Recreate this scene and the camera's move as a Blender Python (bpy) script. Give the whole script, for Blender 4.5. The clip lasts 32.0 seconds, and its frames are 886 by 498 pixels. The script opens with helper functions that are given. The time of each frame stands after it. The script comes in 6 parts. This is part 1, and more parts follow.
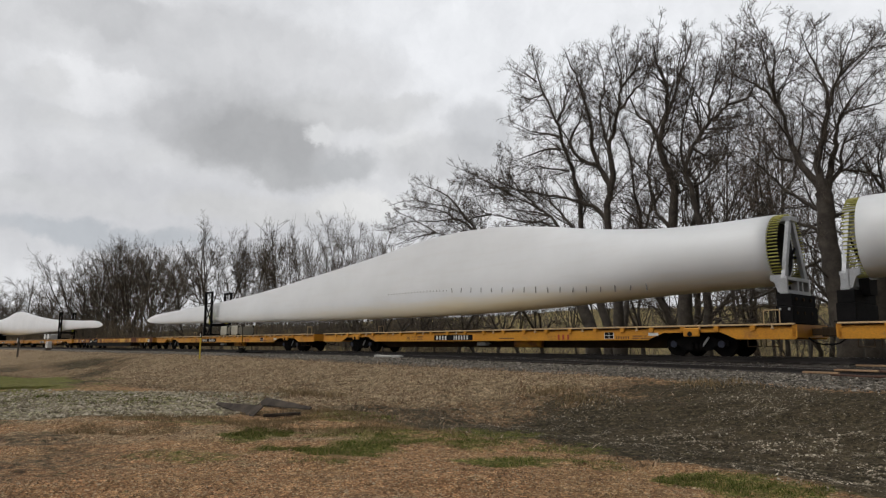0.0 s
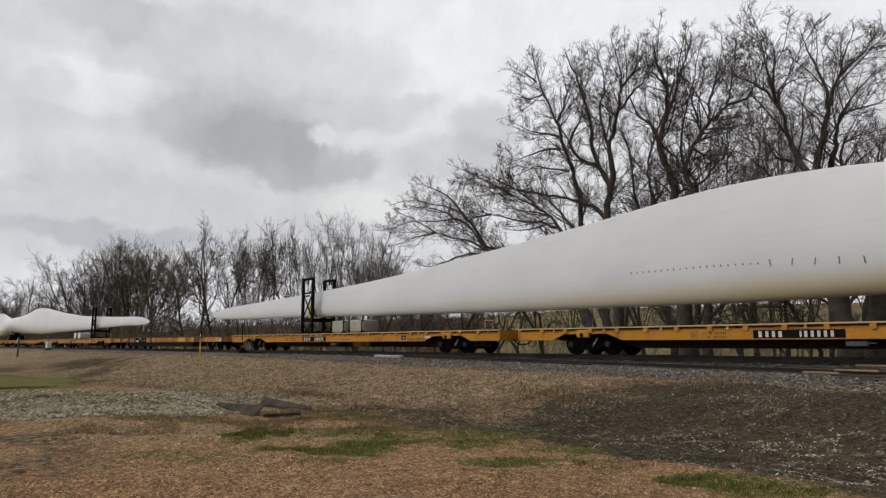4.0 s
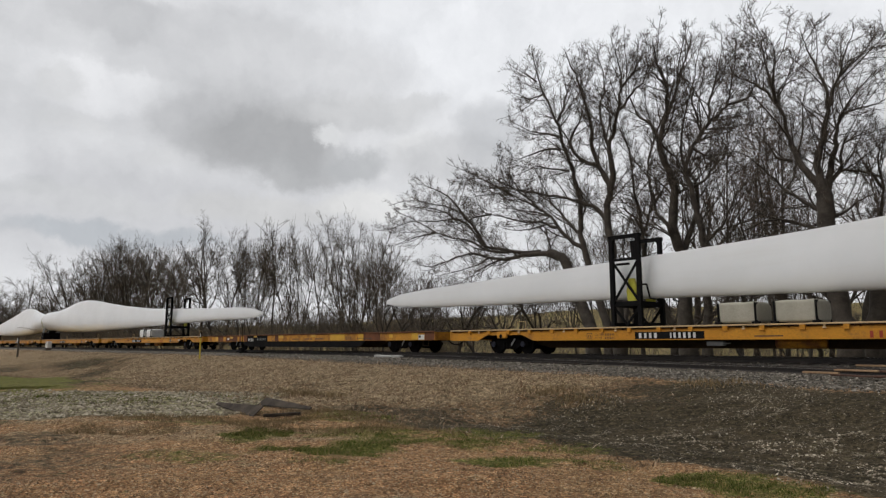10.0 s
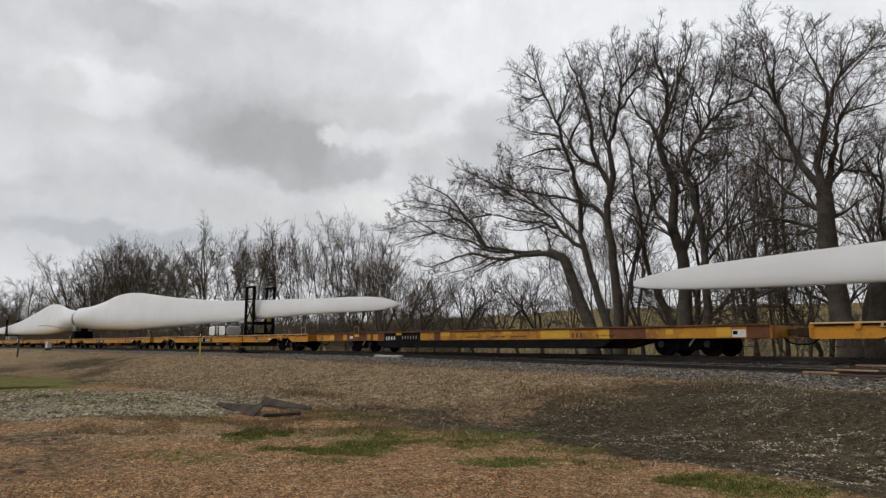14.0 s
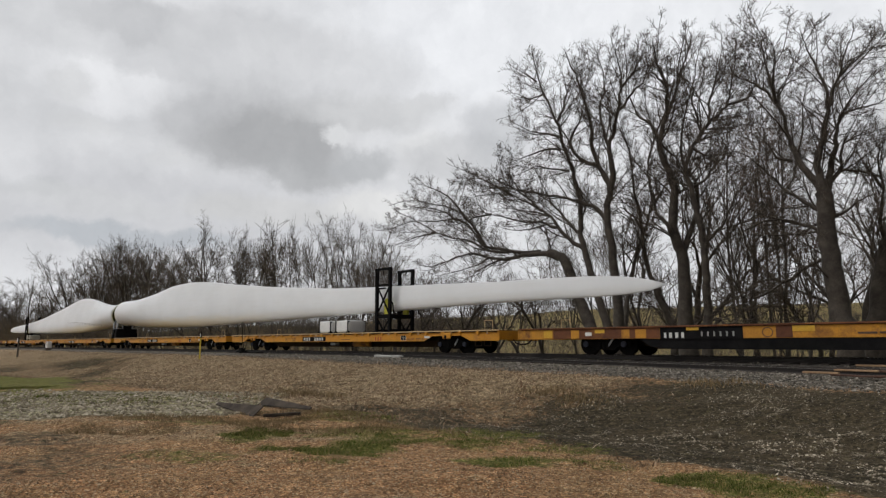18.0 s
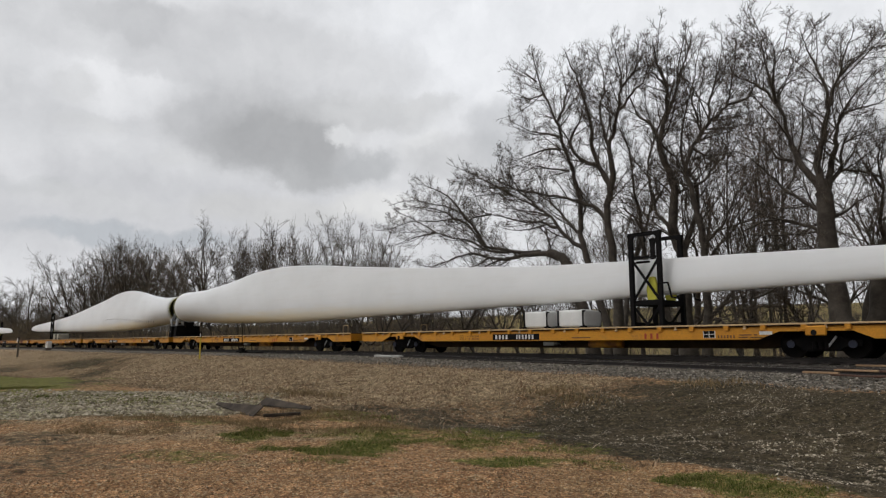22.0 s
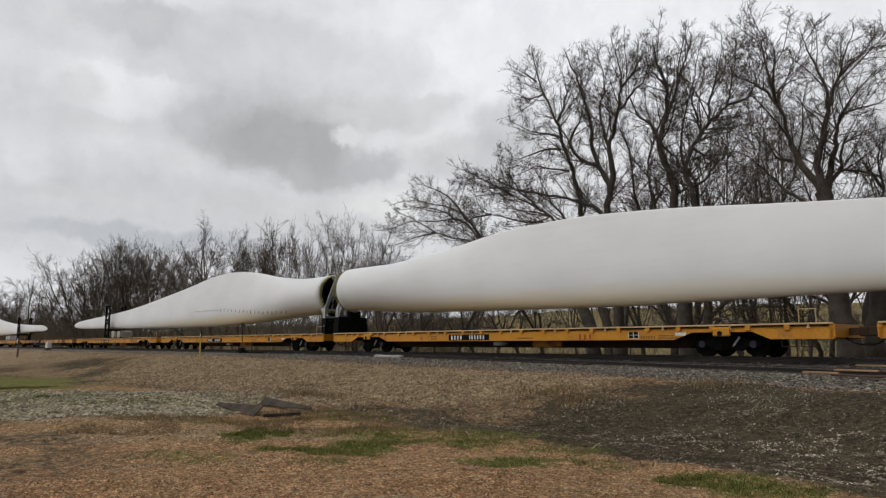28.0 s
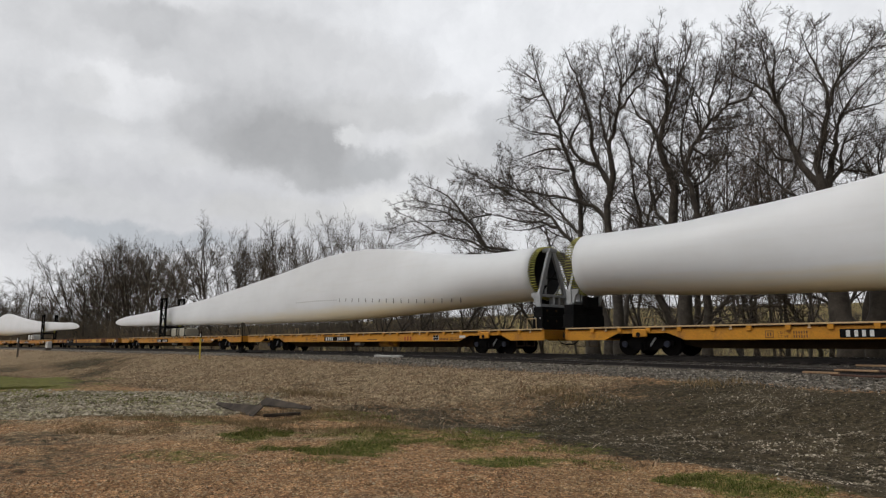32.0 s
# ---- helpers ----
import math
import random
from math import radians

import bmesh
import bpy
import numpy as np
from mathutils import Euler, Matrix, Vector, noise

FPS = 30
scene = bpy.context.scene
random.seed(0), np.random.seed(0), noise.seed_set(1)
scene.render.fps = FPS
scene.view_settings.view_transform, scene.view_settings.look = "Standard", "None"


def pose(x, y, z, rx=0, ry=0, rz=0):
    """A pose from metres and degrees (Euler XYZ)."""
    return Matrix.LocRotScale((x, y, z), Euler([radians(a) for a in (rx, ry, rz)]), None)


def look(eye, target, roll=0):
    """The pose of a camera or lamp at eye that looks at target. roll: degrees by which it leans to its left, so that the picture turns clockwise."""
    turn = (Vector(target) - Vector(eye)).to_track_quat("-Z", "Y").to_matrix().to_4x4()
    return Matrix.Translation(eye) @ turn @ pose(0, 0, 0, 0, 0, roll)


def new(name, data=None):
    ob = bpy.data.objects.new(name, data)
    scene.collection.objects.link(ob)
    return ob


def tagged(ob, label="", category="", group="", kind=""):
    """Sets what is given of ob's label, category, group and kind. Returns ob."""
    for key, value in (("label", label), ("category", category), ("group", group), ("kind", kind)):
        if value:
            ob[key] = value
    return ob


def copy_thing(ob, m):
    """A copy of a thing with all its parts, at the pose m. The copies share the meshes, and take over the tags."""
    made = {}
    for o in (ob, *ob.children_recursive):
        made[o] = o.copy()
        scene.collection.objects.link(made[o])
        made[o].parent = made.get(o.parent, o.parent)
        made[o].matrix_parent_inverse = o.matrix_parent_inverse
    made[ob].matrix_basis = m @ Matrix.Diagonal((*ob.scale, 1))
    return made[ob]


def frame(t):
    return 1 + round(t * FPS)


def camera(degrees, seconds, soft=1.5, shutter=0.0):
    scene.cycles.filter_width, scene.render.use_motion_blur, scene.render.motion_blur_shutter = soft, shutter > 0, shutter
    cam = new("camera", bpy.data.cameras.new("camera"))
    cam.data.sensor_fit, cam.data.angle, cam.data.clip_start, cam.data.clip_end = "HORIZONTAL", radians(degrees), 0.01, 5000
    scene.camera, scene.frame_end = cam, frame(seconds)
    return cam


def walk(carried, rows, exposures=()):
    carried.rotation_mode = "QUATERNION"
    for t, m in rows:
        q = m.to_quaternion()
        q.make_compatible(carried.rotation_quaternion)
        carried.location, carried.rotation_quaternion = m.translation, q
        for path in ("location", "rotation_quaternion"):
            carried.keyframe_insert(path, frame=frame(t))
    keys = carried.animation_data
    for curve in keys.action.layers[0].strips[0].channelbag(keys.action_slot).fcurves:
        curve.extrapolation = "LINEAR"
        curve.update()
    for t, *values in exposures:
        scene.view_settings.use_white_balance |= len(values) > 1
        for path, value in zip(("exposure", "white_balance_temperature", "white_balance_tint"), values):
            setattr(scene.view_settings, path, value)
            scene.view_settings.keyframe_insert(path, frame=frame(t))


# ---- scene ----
import itertools
# World: x runs along the main track (the train rolls towards +x), y away from the viewer, z = 0 on the rail heads.
TRACK_ANGLE = 42.43            # between the view's axis and the track
EYE = Vector((0.0, -23.6, 0.41))
SECONDS = 32.0

cam = camera(67.3, SECONDS, soft=1.3)
CAM_POSE = pose(*EYE, 90 + 8.16, 0, 90 - TRACK_ANGLE)
walk(cam, [(0.0, CAM_POSE), (SECONDS, CAM_POSE)])

AXIS = Vector((-math.cos(radians(TRACK_ANGLE)), math.sin(radians(TRACK_ANGLE)), 0))
SIDE = Vector((math.sin(radians(TRACK_ANGLE)), math.cos(radians(TRACK_ANGLE)), 0))


def spot(right, ahead, z=0.0):
    """A place by metres to the right of the view's axis and ahead of the eye."""
    p = EYE + AXIS * ahead + SIDE * right
    return Vector((p.x, p.y, z))


# ---- light ----
world = bpy.data.worlds.new("sky")
scene.world = world
world.use_nodes = True
wn = world.node_tree.nodes
sky = wn.new("ShaderNodeTexSky")
sky.sky_type = "NISHITA"
sky.sun_disc = False
sky.sun_elevation, sky.sun_rotation = radians(50), radians(200)
sky.air_density, sky.dust_density = 1.0, 4.0
hsv = wn.new("ShaderNodeHueSaturation")
hsv.inputs["Saturation"].default_value = 0.18
world.node_tree.links.new(sky.outputs[0], hsv.inputs["Color"])
world.node_tree.links.new(hsv.outputs[0], wn["Background"].inputs[0])
wn["Background"].inputs[1].default_value = 0.078

sun = new("sun", bpy.data.lights.new("sun", "SUN"))
sun.data.energy, sun.data.angle, sun.data.color = 0.7, radians(25), (1.0, 0.985, 0.96)
sun.matrix_world = look((-30, -60, 110), (0, 0, 0))

# ---- materials ----


def nodes_of(name):
    m = bpy.data.materials.new(name)
    m.use_nodes = True
    return m, m.node_tree.nodes, m.node_tree.links, m.node_tree.nodes["Principled BSDF"]


def noise_node(nt, links, scale, detail=6.0, coord="Object", rough=0.6):
    tc = nt.new("ShaderNodeTexCoord")
    n = nt.new("ShaderNodeTexNoise")
    n.inputs["Scale"].default_value, n.inputs["Detail"].default_value, n.inputs["Roughness"].default_value = scale, detail, rough
    links.new(tc.outputs[coord], n.inputs["Vector"])
    return n


def ramp(nt, links, src, stops):
    r = nt.new("ShaderNodeValToRGB")
    els = r.color_ramp.elements
    while len(els) < len(stops):
        els.new(0.5)
    for e, (p, c) in zip(els, stops):
        e.position, e.color = p, (*c, 1) if len(c) == 3 else c
    links.new(src, r.inputs["Fac"])
    return r


def mix(nt, links, fac, a, b, mode="MIX"):
    m = nt.new("ShaderNodeMix")
    m.data_type, m.blend_type = "RGBA", mode
    for socket, v in ((m.inputs[0], fac), (m.inputs[6], a), (m.inputs[7], b)):
        if isinstance(v, (int, float)):
            socket.default_value = v
        elif isinstance(v, tuple):
            socket.default_value = (*v, 1)
        else:
            links.new(v, socket)
    return m.outputs[2]


def surface(name, a, b, rough=0.7, metal=0.0, scale=3.0, fine=40.0, stain=None, stain_at=(0.55, 0.75), stain_scale=1.2,
            bump=0.15, per_object=0.0, gloss=0.5):
    """A worn two-tone surface: broad variation a to b, a fine grain, and patches of a stain colour."""
    m, nt, links, bsdf = nodes_of(name)
    broad = noise_node(nt, links, scale)
    col = ramp(nt, links, broad.outputs["Fac"], [(0.35, a), (0.68, b)]).outputs[0]
    grain = noise_node(nt, links, fine, 4)
    g = ramp(nt, links, grain.outputs["Fac"], [(0.3, (0.78,) * 3), (0.7, (1.12,) * 3)]).outputs[0]
    col = mix(nt, links, 1.0, col, g, "MULTIPLY")
    if stain:
        sn = noise_node(nt, links, stain_scale, 8, rough=0.7)
        f = ramp(nt, links, sn.outputs["Fac"], [(stain_at[0], (0, 0, 0)), (stain_at[1], (1, 1, 1))]).outputs[0]
        col = mix(nt, links, f, col, stain)
    if per_object:
        oi = nt.new("ShaderNodeObjectInfo")
        v = ramp(nt, links, oi.outputs["Random"], [(0, (1 - per_object,) * 3), (1, (1 + per_object,) * 3)]).outputs[0]
        col = mix(nt, links, 1.0, col, v, "MULTIPLY")
    links.new(col, bsdf.inputs["Base Color"])
    bsdf.inputs["Roughness"].default_value, bsdf.inputs["Metallic"].default_value = rough, metal
    bsdf.inputs["Specular IOR Level"].default_value = gloss
    if bump:
        bp = nt.new("ShaderNodeBump")
        bp.inputs["Strength"].default_value, bp.inputs["Distance"].default_value = bump, 0.02
        links.new(grain.outputs["Fac"], bp.inputs["Height"])
        links.new(bp.outputs[0], bsdf.inputs["Normal"])
    return m


YELLOW = surface("yellow_paint", (0.53, 0.215, 0.006), (0.64, 0.282, 0.010), 0.55, 0, 0.8, 25, (0.22, 0.09, 0.03), (0.54, 0.78), 1.6)
EDGE = surface("worn_deck_edge", (0.50, 0.36, 0.20), (0.62, 0.42, 0.20), 0.7, 0, 2.0, 30, (0.18, 0.10, 0.05), (0.6, 0.8), 2.5)
RUSTY = surface("rusty_paint", (0.10, 0.032, 0.012), (0.19, 0.065, 0.02), 0.8, 0, 1.2, 25, (0.40, 0.16, 0.016), (0.56, 0.72), 0.9)
OLD_YELLOW = surface("faded_yellow_paint", (0.46, 0.20, 0.02), (0.62, 0.28, 0.015), 0.7, 0, 0.9, 25, (0.14, 0.045, 0.015), (0.5, 0.68), 1.0)
UNDER = surface("underframe_grime", (0.035, 0.024, 0.015), (0.062, 0.040, 0.022), 0.9, 0, 1.5, 30, gloss=0.15)
BLACK = surface("black_steel", (0.006, 0.006, 0.0065), (0.014, 0.013, 0.013), 0.85, 0, 2.0, 30, gloss=0.10)
IRON = surface("truck_iron", (0.006, 0.006, 0.0065), (0.013, 0.011, 0.010), 0.9, 0, 3.0, 30, gloss=0.08)
CAPBLUE = surface("bearing_cap", (0.012, 0.015, 0.03), (0.022, 0.026, 0.05), 0.5, 0.2, 5, 40)
WHITEBAR = surface("white_lettering", (0.62, 0.62, 0.60), (0.75, 0.75, 0.73), 0.6, 0, 6, 60)
GREYBAR = surface("grey_lettering", (0.20, 0.20, 0.19), (0.32, 0.32, 0.30), 0.6, 0, 6, 60)
VANEGREY = surface("vane_grey", (0.16, 0.15, 0.14), (0.24, 0.22, 0.20), 0.7, 0, 6, 60)
REDBAR = surface("red_lettering", (0.30, 0.03, 0.015), (0.38, 0.05, 0.02), 0.6, 0, 6, 60)
BROWNBAR = surface("dark_lettering", (0.08, 0.04, 0.02), (0.12, 0.06, 0.03), 0.6, 0, 6, 60)
PATCH = surface("yellow_patch", (0.62, 0.34, 0.02), (0.70, 0.40, 0.03), 0.5, 0, 4, 60)
GREYSTEEL = surface("grey_frame_steel", (0.33, 0.34, 0.35), (0.44, 0.45, 0.46), 0.45, 0.3, 2, 30, (0.15, 0.14, 0.13), (0.6, 0.8))
WHITEBOX = surface("white_ballast_box", (0.70, 0.70, 0.68), (0.80, 0.80, 0.78), 0.7, 0, 2, 40, (0.42, 0.39, 0.33), (0.6, 0.85))
BEIGEBOX = surface("beige_ballast_box", (0.36, 0.34, 0.27), (0.46, 0.43, 0.35), 0.8, 0, 2, 40, (0.25, 0.23, 0.18), (0.6, 0.85))
STRAP = surface("yellow_green_pad", (0.42, 0.40, 0.03), (0.52, 0.48, 0.05), 0.6, 0, 4, 40)
STUDS = surface("yellow_bolt_ring", (0.24, 0.23, 0.03), (0.36, 0.34, 0.05), 0.5, 0, 6, 50)
RAIL = surface("rail_steel", (0.018, 0.015, 0.014), (0.04, 0.032, 0.027), 0.7, 0.2, 2, 30)
RAILTOP = surface("rail_head_worn", (0.25, 0.24, 0.23), (0.36, 0.35, 0.34), 0.35, 0.8, 2, 30)
TIE = surface("creosote_tie", (0.016, 0.012, 0.010), (0.05, 0.039, 0.03), 0.9, 0, 2.5, 30, per_object=0.3)
PLANK = surface("orange_plank", (0.27, 0.16, 0.085), (0.38, 0.25, 0.14), 0.8, 0, 3, 30, per_object=0.3)
REDPLANK = surface("red_brown_plank", (0.065, 0.033, 0.022), (0.11, 0.055, 0.035), 0.8, 0, 3, 30)
BARK = surface("bark", (0.036, 0.029, 0.023), (0.085, 0.070, 0.056), 0.95, 0, 2.2, 16, bump=0.6)
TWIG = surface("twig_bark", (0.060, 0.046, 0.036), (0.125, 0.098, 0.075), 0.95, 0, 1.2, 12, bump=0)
# twig bark lightened for far trees and shrubs, distance haze in its colour
HAZE_TWIG = surface("hazed_twig_bark", (0.085, 0.070, 0.055), (0.165, 0.135, 0.105), 0.95, 0, 1.2, 12, bump=0)
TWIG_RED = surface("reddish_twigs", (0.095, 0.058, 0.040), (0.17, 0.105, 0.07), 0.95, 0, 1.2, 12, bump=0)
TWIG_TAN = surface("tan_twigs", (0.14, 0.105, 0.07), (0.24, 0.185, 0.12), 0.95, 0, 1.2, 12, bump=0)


def blade_material():
    m, nt, links, bsdf = nodes_of("blade_gelcoat")
    broad = noise_node(nt, links, 0.35, 5)
    col = ramp(nt, links, broad.outputs["Fac"], [(0.3, (0.72, 0.735, 0.742)), (0.7, (0.785, 0.80, 0.812))]).outputs[0]
    # road dirt in streaks that run along the blade
    tc = nt.new("ShaderNodeTexCoord")
    mp = nt.new("ShaderNodeMapping")
    mp.inputs["Scale"].default_value = (0.25, 2.5, 2.5)
    links.new(tc.outputs["Object"], mp.inputs["Vector"])
    streak = nt.new("ShaderNodeTexNoise")
    streak.inputs["Scale"].default_value, streak.inputs["Detail"].default_value = 1.6, 7
    links.new(mp.outputs[0], streak.inputs["Vector"])
    f = ramp(nt, links, streak.outputs["Fac"], [(0.5, (0, 0, 0)), (0.85, (0.2, 0.2, 0.2))]).outputs[0]
    col = mix(nt, links, f, col, (0.60, 0.575, 0.53))
    # tan grime thrown up along the belly, with a ragged upper edge; bounce light from below is painted in with it
    sepx = nt.new("ShaderNodeSeparateXYZ")
    links.new(tc.outputs["Object"], sepx.inputs[0])
    edge = nt.new("ShaderNodeMath")
    edge.operation = "MULTIPLY_ADD"
    links.new(streak.outputs["Fac"], edge.inputs[0])
    edge.inputs[1].default_value = -0.55
    links.new(sepx.outputs["Z"], edge.inputs[2])
    g = ramp(nt, links, edge.outputs[0], [(0.0, (0, 0, 0)), (1.0, (0, 0, 0))])
    mr = nt.new("ShaderNodeMapRange")
    mr.inputs["From Min"].default_value, mr.inputs["From Max"].default_value = 1.75, 2.75
    mr.interpolation_type = "SMOOTHSTEP"
    mr.inputs["To Min"].default_value, mr.inputs["To Max"].default_value = 1.0, 0.0
    links.new(edge.outputs[0], mr.inputs["Value"])
    nt.remove(g)
    along = nt.new("ShaderNodeMath")                        # heaviest on the inner third, near the root
    along.operation = "ABSOLUTE"
    links.new(sepx.outputs["X"], along.inputs[0])
    inner = nt.new("ShaderNodeMapRange")
    inner.inputs["From Min"].default_value, inner.inputs["From Max"].default_value = 12.0, 34.0
    inner.inputs["To Min"].default_value, inner.inputs["To Max"].default_value = 1.0, 0.12
    links.new(along.outputs[0], inner.inputs["Value"])
    grime_bounce = nt.new("ShaderNodeMath")
    grime_bounce.operation = "MULTIPLY"
    links.new(mr.outputs[0], grime_bounce.inputs[0])
    links.new(inner.outputs[0], grime_bounce.inputs[1])
    col = mix(nt, links, grime_bounce.outputs[0], col, (0.78, 0.66, 0.42))
    links.new(col, bsdf.inputs["Base Color"])
    bsdf.inputs["Roughness"].default_value = 0.42
    return m


BLADE = blade_material()
HOLLOW = surface("root_inside", (0.030, 0.030, 0.031), (0.055, 0.055, 0.056), 0.8, 0, 1.5, 20)


def mesh_of(name, verts, faces, material, smooth=False):
    me = bpy.data.meshes.new(name)
    me.from_pydata(verts, [], faces)
    me.materials.append(material)
    if smooth:
        me.polygons.foreach_set("use_smooth", [True] * len(me.polygons))
    me.update()
    return me


def part(name, bm, material, parent=None, label="", smooth=False):
    """Links a bmesh, or a mesh that is shared, as one object under a thing or a part."""
    if isinstance(bm, bmesh.types.BMesh):
        me = bpy.data.meshes.new(name)
        bm.to_mesh(me)
        bm.free()
        me.materials.append(material)
        if smooth:
            me.polygons.foreach_set("use_smooth", [True] * len(me.polygons))
    else:
        me = bm
    ob = new(name, me)
    if parent:
        ob.parent = parent
    if label:
        ob["label"] = label
    return ob


def thing(name, label, category, group="", kind="", at=None):
    ob = new(name)
    ob.empty_display_size = 0.2
    if at:
        ob.matrix_world = at
    return tagged(ob, label, category, group, kind)


def box(bm, x0, x1, y0, y1, z0, z1, bevel=0.0, turn=None):
    geo = bmesh.ops.create_cube(bm, size=1.0)
    m = Matrix.Translation(((x0 + x1) / 2, (y0 + y1) / 2, (z0 + z1) / 2)) @ Matrix.Diagonal((x1 - x0, y1 - y0, z1 - z0, 1))
    bmesh.ops.transform(bm, matrix=(turn @ m) if turn else m, verts=geo["verts"])
    if bevel:
        es = list({e for v in geo["verts"] for e in v.link_edges})
        bmesh.ops.bevel(bm, geom=es, offset=bevel, segments=1, affect="EDGES")


def boxes(rows, bevel=0.0):
    bm = bmesh.new()
    for r in rows:
        box(bm, *r, bevel=bevel)
    return bm


def beam(bm, a, b, w, h):
    """A square bar from a to b."""
    a, b = Vector(a), Vector(b)
    d = b - a
    q = d.to_track_quat("X", "Z").to_matrix().to_4x4()
    geo = bmesh.ops.create_cube(bm, size=1.0)
    m = Matrix.Translation((a + b) / 2) @ q @ Matrix.Diagonal((d.length, w, h, 1))
    bmesh.ops.transform(bm, matrix=m, verts=geo["verts"])


def rod(bm, a, b, r, n=8, r2=None):
    a, b = Vector(a), Vector(b)
    d = b - a
    q = d.to_track_quat("Z", "X").to_matrix().to_4x4()
    bmesh.ops.create_cone(bm, cap_ends=True, segments=n, radius1=r, radius2=r if r2 is None else r2, depth=d.length,
                          matrix=Matrix.Translation((a + b) / 2) @ q)


def bent(bm, pts, r, n=6):
    for a, b in zip(pts, pts[1:]):
        rod(bm, a, b, r, n)


def extrude_profile(bm, pts, y0, y1):
    """A plate with the outline pts (x, z), from y0 to y1."""
    f = [bm.verts.new((x, y0, z)) for x, z in pts]
    b = [bm.verts.new((x, y1, z)) for x, z in pts]
    bm.faces.new(f)
    bm.faces.new(b[::-1])
    for i in range(len(pts)):
        j = (i + 1) % len(pts)
        bm.faces.new((f[j], f[i], b[i], b[j]))


# ---- the run of the train ----


def run(t):
    """Metres that the train has rolled at t seconds."""
    return 4.093 * t + 1.686 * (t / 16.0 - 1.0) ** 2


ROLLING = []                     # things that roll with the train: object, metres behind the start, y, z, turn
WHEELS = []                      # wheelsets that turn: object, pose in the truck


def roll(ob, back, y=0.0, z=0.0, turn=0.0):
    ROLLING.append((ob, back, y, z, turn))
    ob.matrix_world = pose(run(0) - back, y, z, 0, 0, turn)
    return ob


# ---- ground ----
SWITCH_X = -46.0


def side_offset(x):
    """How far the diverging track's centre lies from the main track's, towards the viewer."""
    s = x - SWITCH_X
    if s <= 0:
        return 0.0
    if s < 26:
        return s * s / 420.0
    return min(26 * 26 / 420.0 + (s - 26) * 0.124, 5.6)


def side_drop(x):
    return -0.006 * max(0.0, min(x - SWITCH_X, 45.0))


def smooth(a, b, v):
    v = max(0.0, min(1.0, (v - a) / (b - a)))
    return v * v * (3 - 2 * v)


def wob(x, y, s, seed=0.0):
    return noise.noise(Vector((x * s, y * s, seed)))


def in_view(x, y):
    """Metres right of the view's axis and ahead of the eye."""
    r = Vector((x - EYE.x, y - EYE.y, 0))
    return r.dot(SIDE), r.dot(AXIS)


def ground_z(x, y):
    t = -y
    if t >= 0:
        edge = 2.9 + 1.1 * side_offset(x)
        top = -0.20 + side_drop(x) * smooth(0.5, edge, t) - 0.12 * smooth(edge - 1.0, edge, t)
        toe = edge + 8.6 - 4.2 * smooth(-30, -6, x)
        low = -1.16 - 0.30 * smooth(-30, -60, x) * smooth(22, 15, t)
        k = 0.65 * smooth(edge - 0.2, toe, t) + 0.35 * max(0.0, min(1.0, (t - edge) / (toe - edge)))
        z = top * (1 - k) + low * k
        z -= 0.22 * math.exp(-((t - toe - 1.2) / 1.8) ** 2) * smooth(-18, -9, x)        # the ditch
        z -= 0.35 * math.exp(-((t - 13.5) / 3.0) ** 2) * smooth(-34, -44, x)            # the hollow
        rough = smooth(edge + 0.3, edge + 3, t)
        z += (0.10 * wob(x, y, 0.35) + 0.06 * wob(x, y, 1.1, 3) + 0.10 * wob(x, y, 1.7, 11) * smooth(15, 13, t)) * rough
        z += 0.05 * wob(x, y, 0.9, 5) * smooth(edge - 0.5, edge + 1, t)
        if -60 < x < 16 and 15 < t < 30:                     # shallow wheel ruts across the yard
            right, ahead = in_view(x, y)
            z += 0.05 * noise.noise(Vector((right * 0.12, ahead * 1.3, 3))) * smooth(15, 17, t)
        if -60 < x < 16 and t < 30:
            z += (0.022 * wob(x, y, 3.1, 6) + 0.012 * wob(x, y, 6.5, 8)) * rough
    else:
        t = -t
        k = smooth(2.8, 6.5, t)
        z = -0.20 * (1 - k) - 0.75 * k
        z += 0.10 * wob(x, y, 0.3) * k
        far = max(0.0, t - 40)
        z += 20.0 * smooth(15, 250, far) * (0.9 + 0.3 * wob(x, y, 0.008, 2))
    return z


def lines(near0, near1, step, far0, far1):
    v = [near0]
    while v[-1] < near1 - 1e-6:
        v.append(v[-1] + step)
    up, d = [v[-1]], step
    while up[-1] < far1:
        d *= 1.22
        up.append(up[-1] + d)
    dn, d = [v[0]], step
    while dn[-1] > far0:
        d *= 1.22
        dn.append(dn[-1] - d)
    return dn[:0:-1] + v + up[1:]


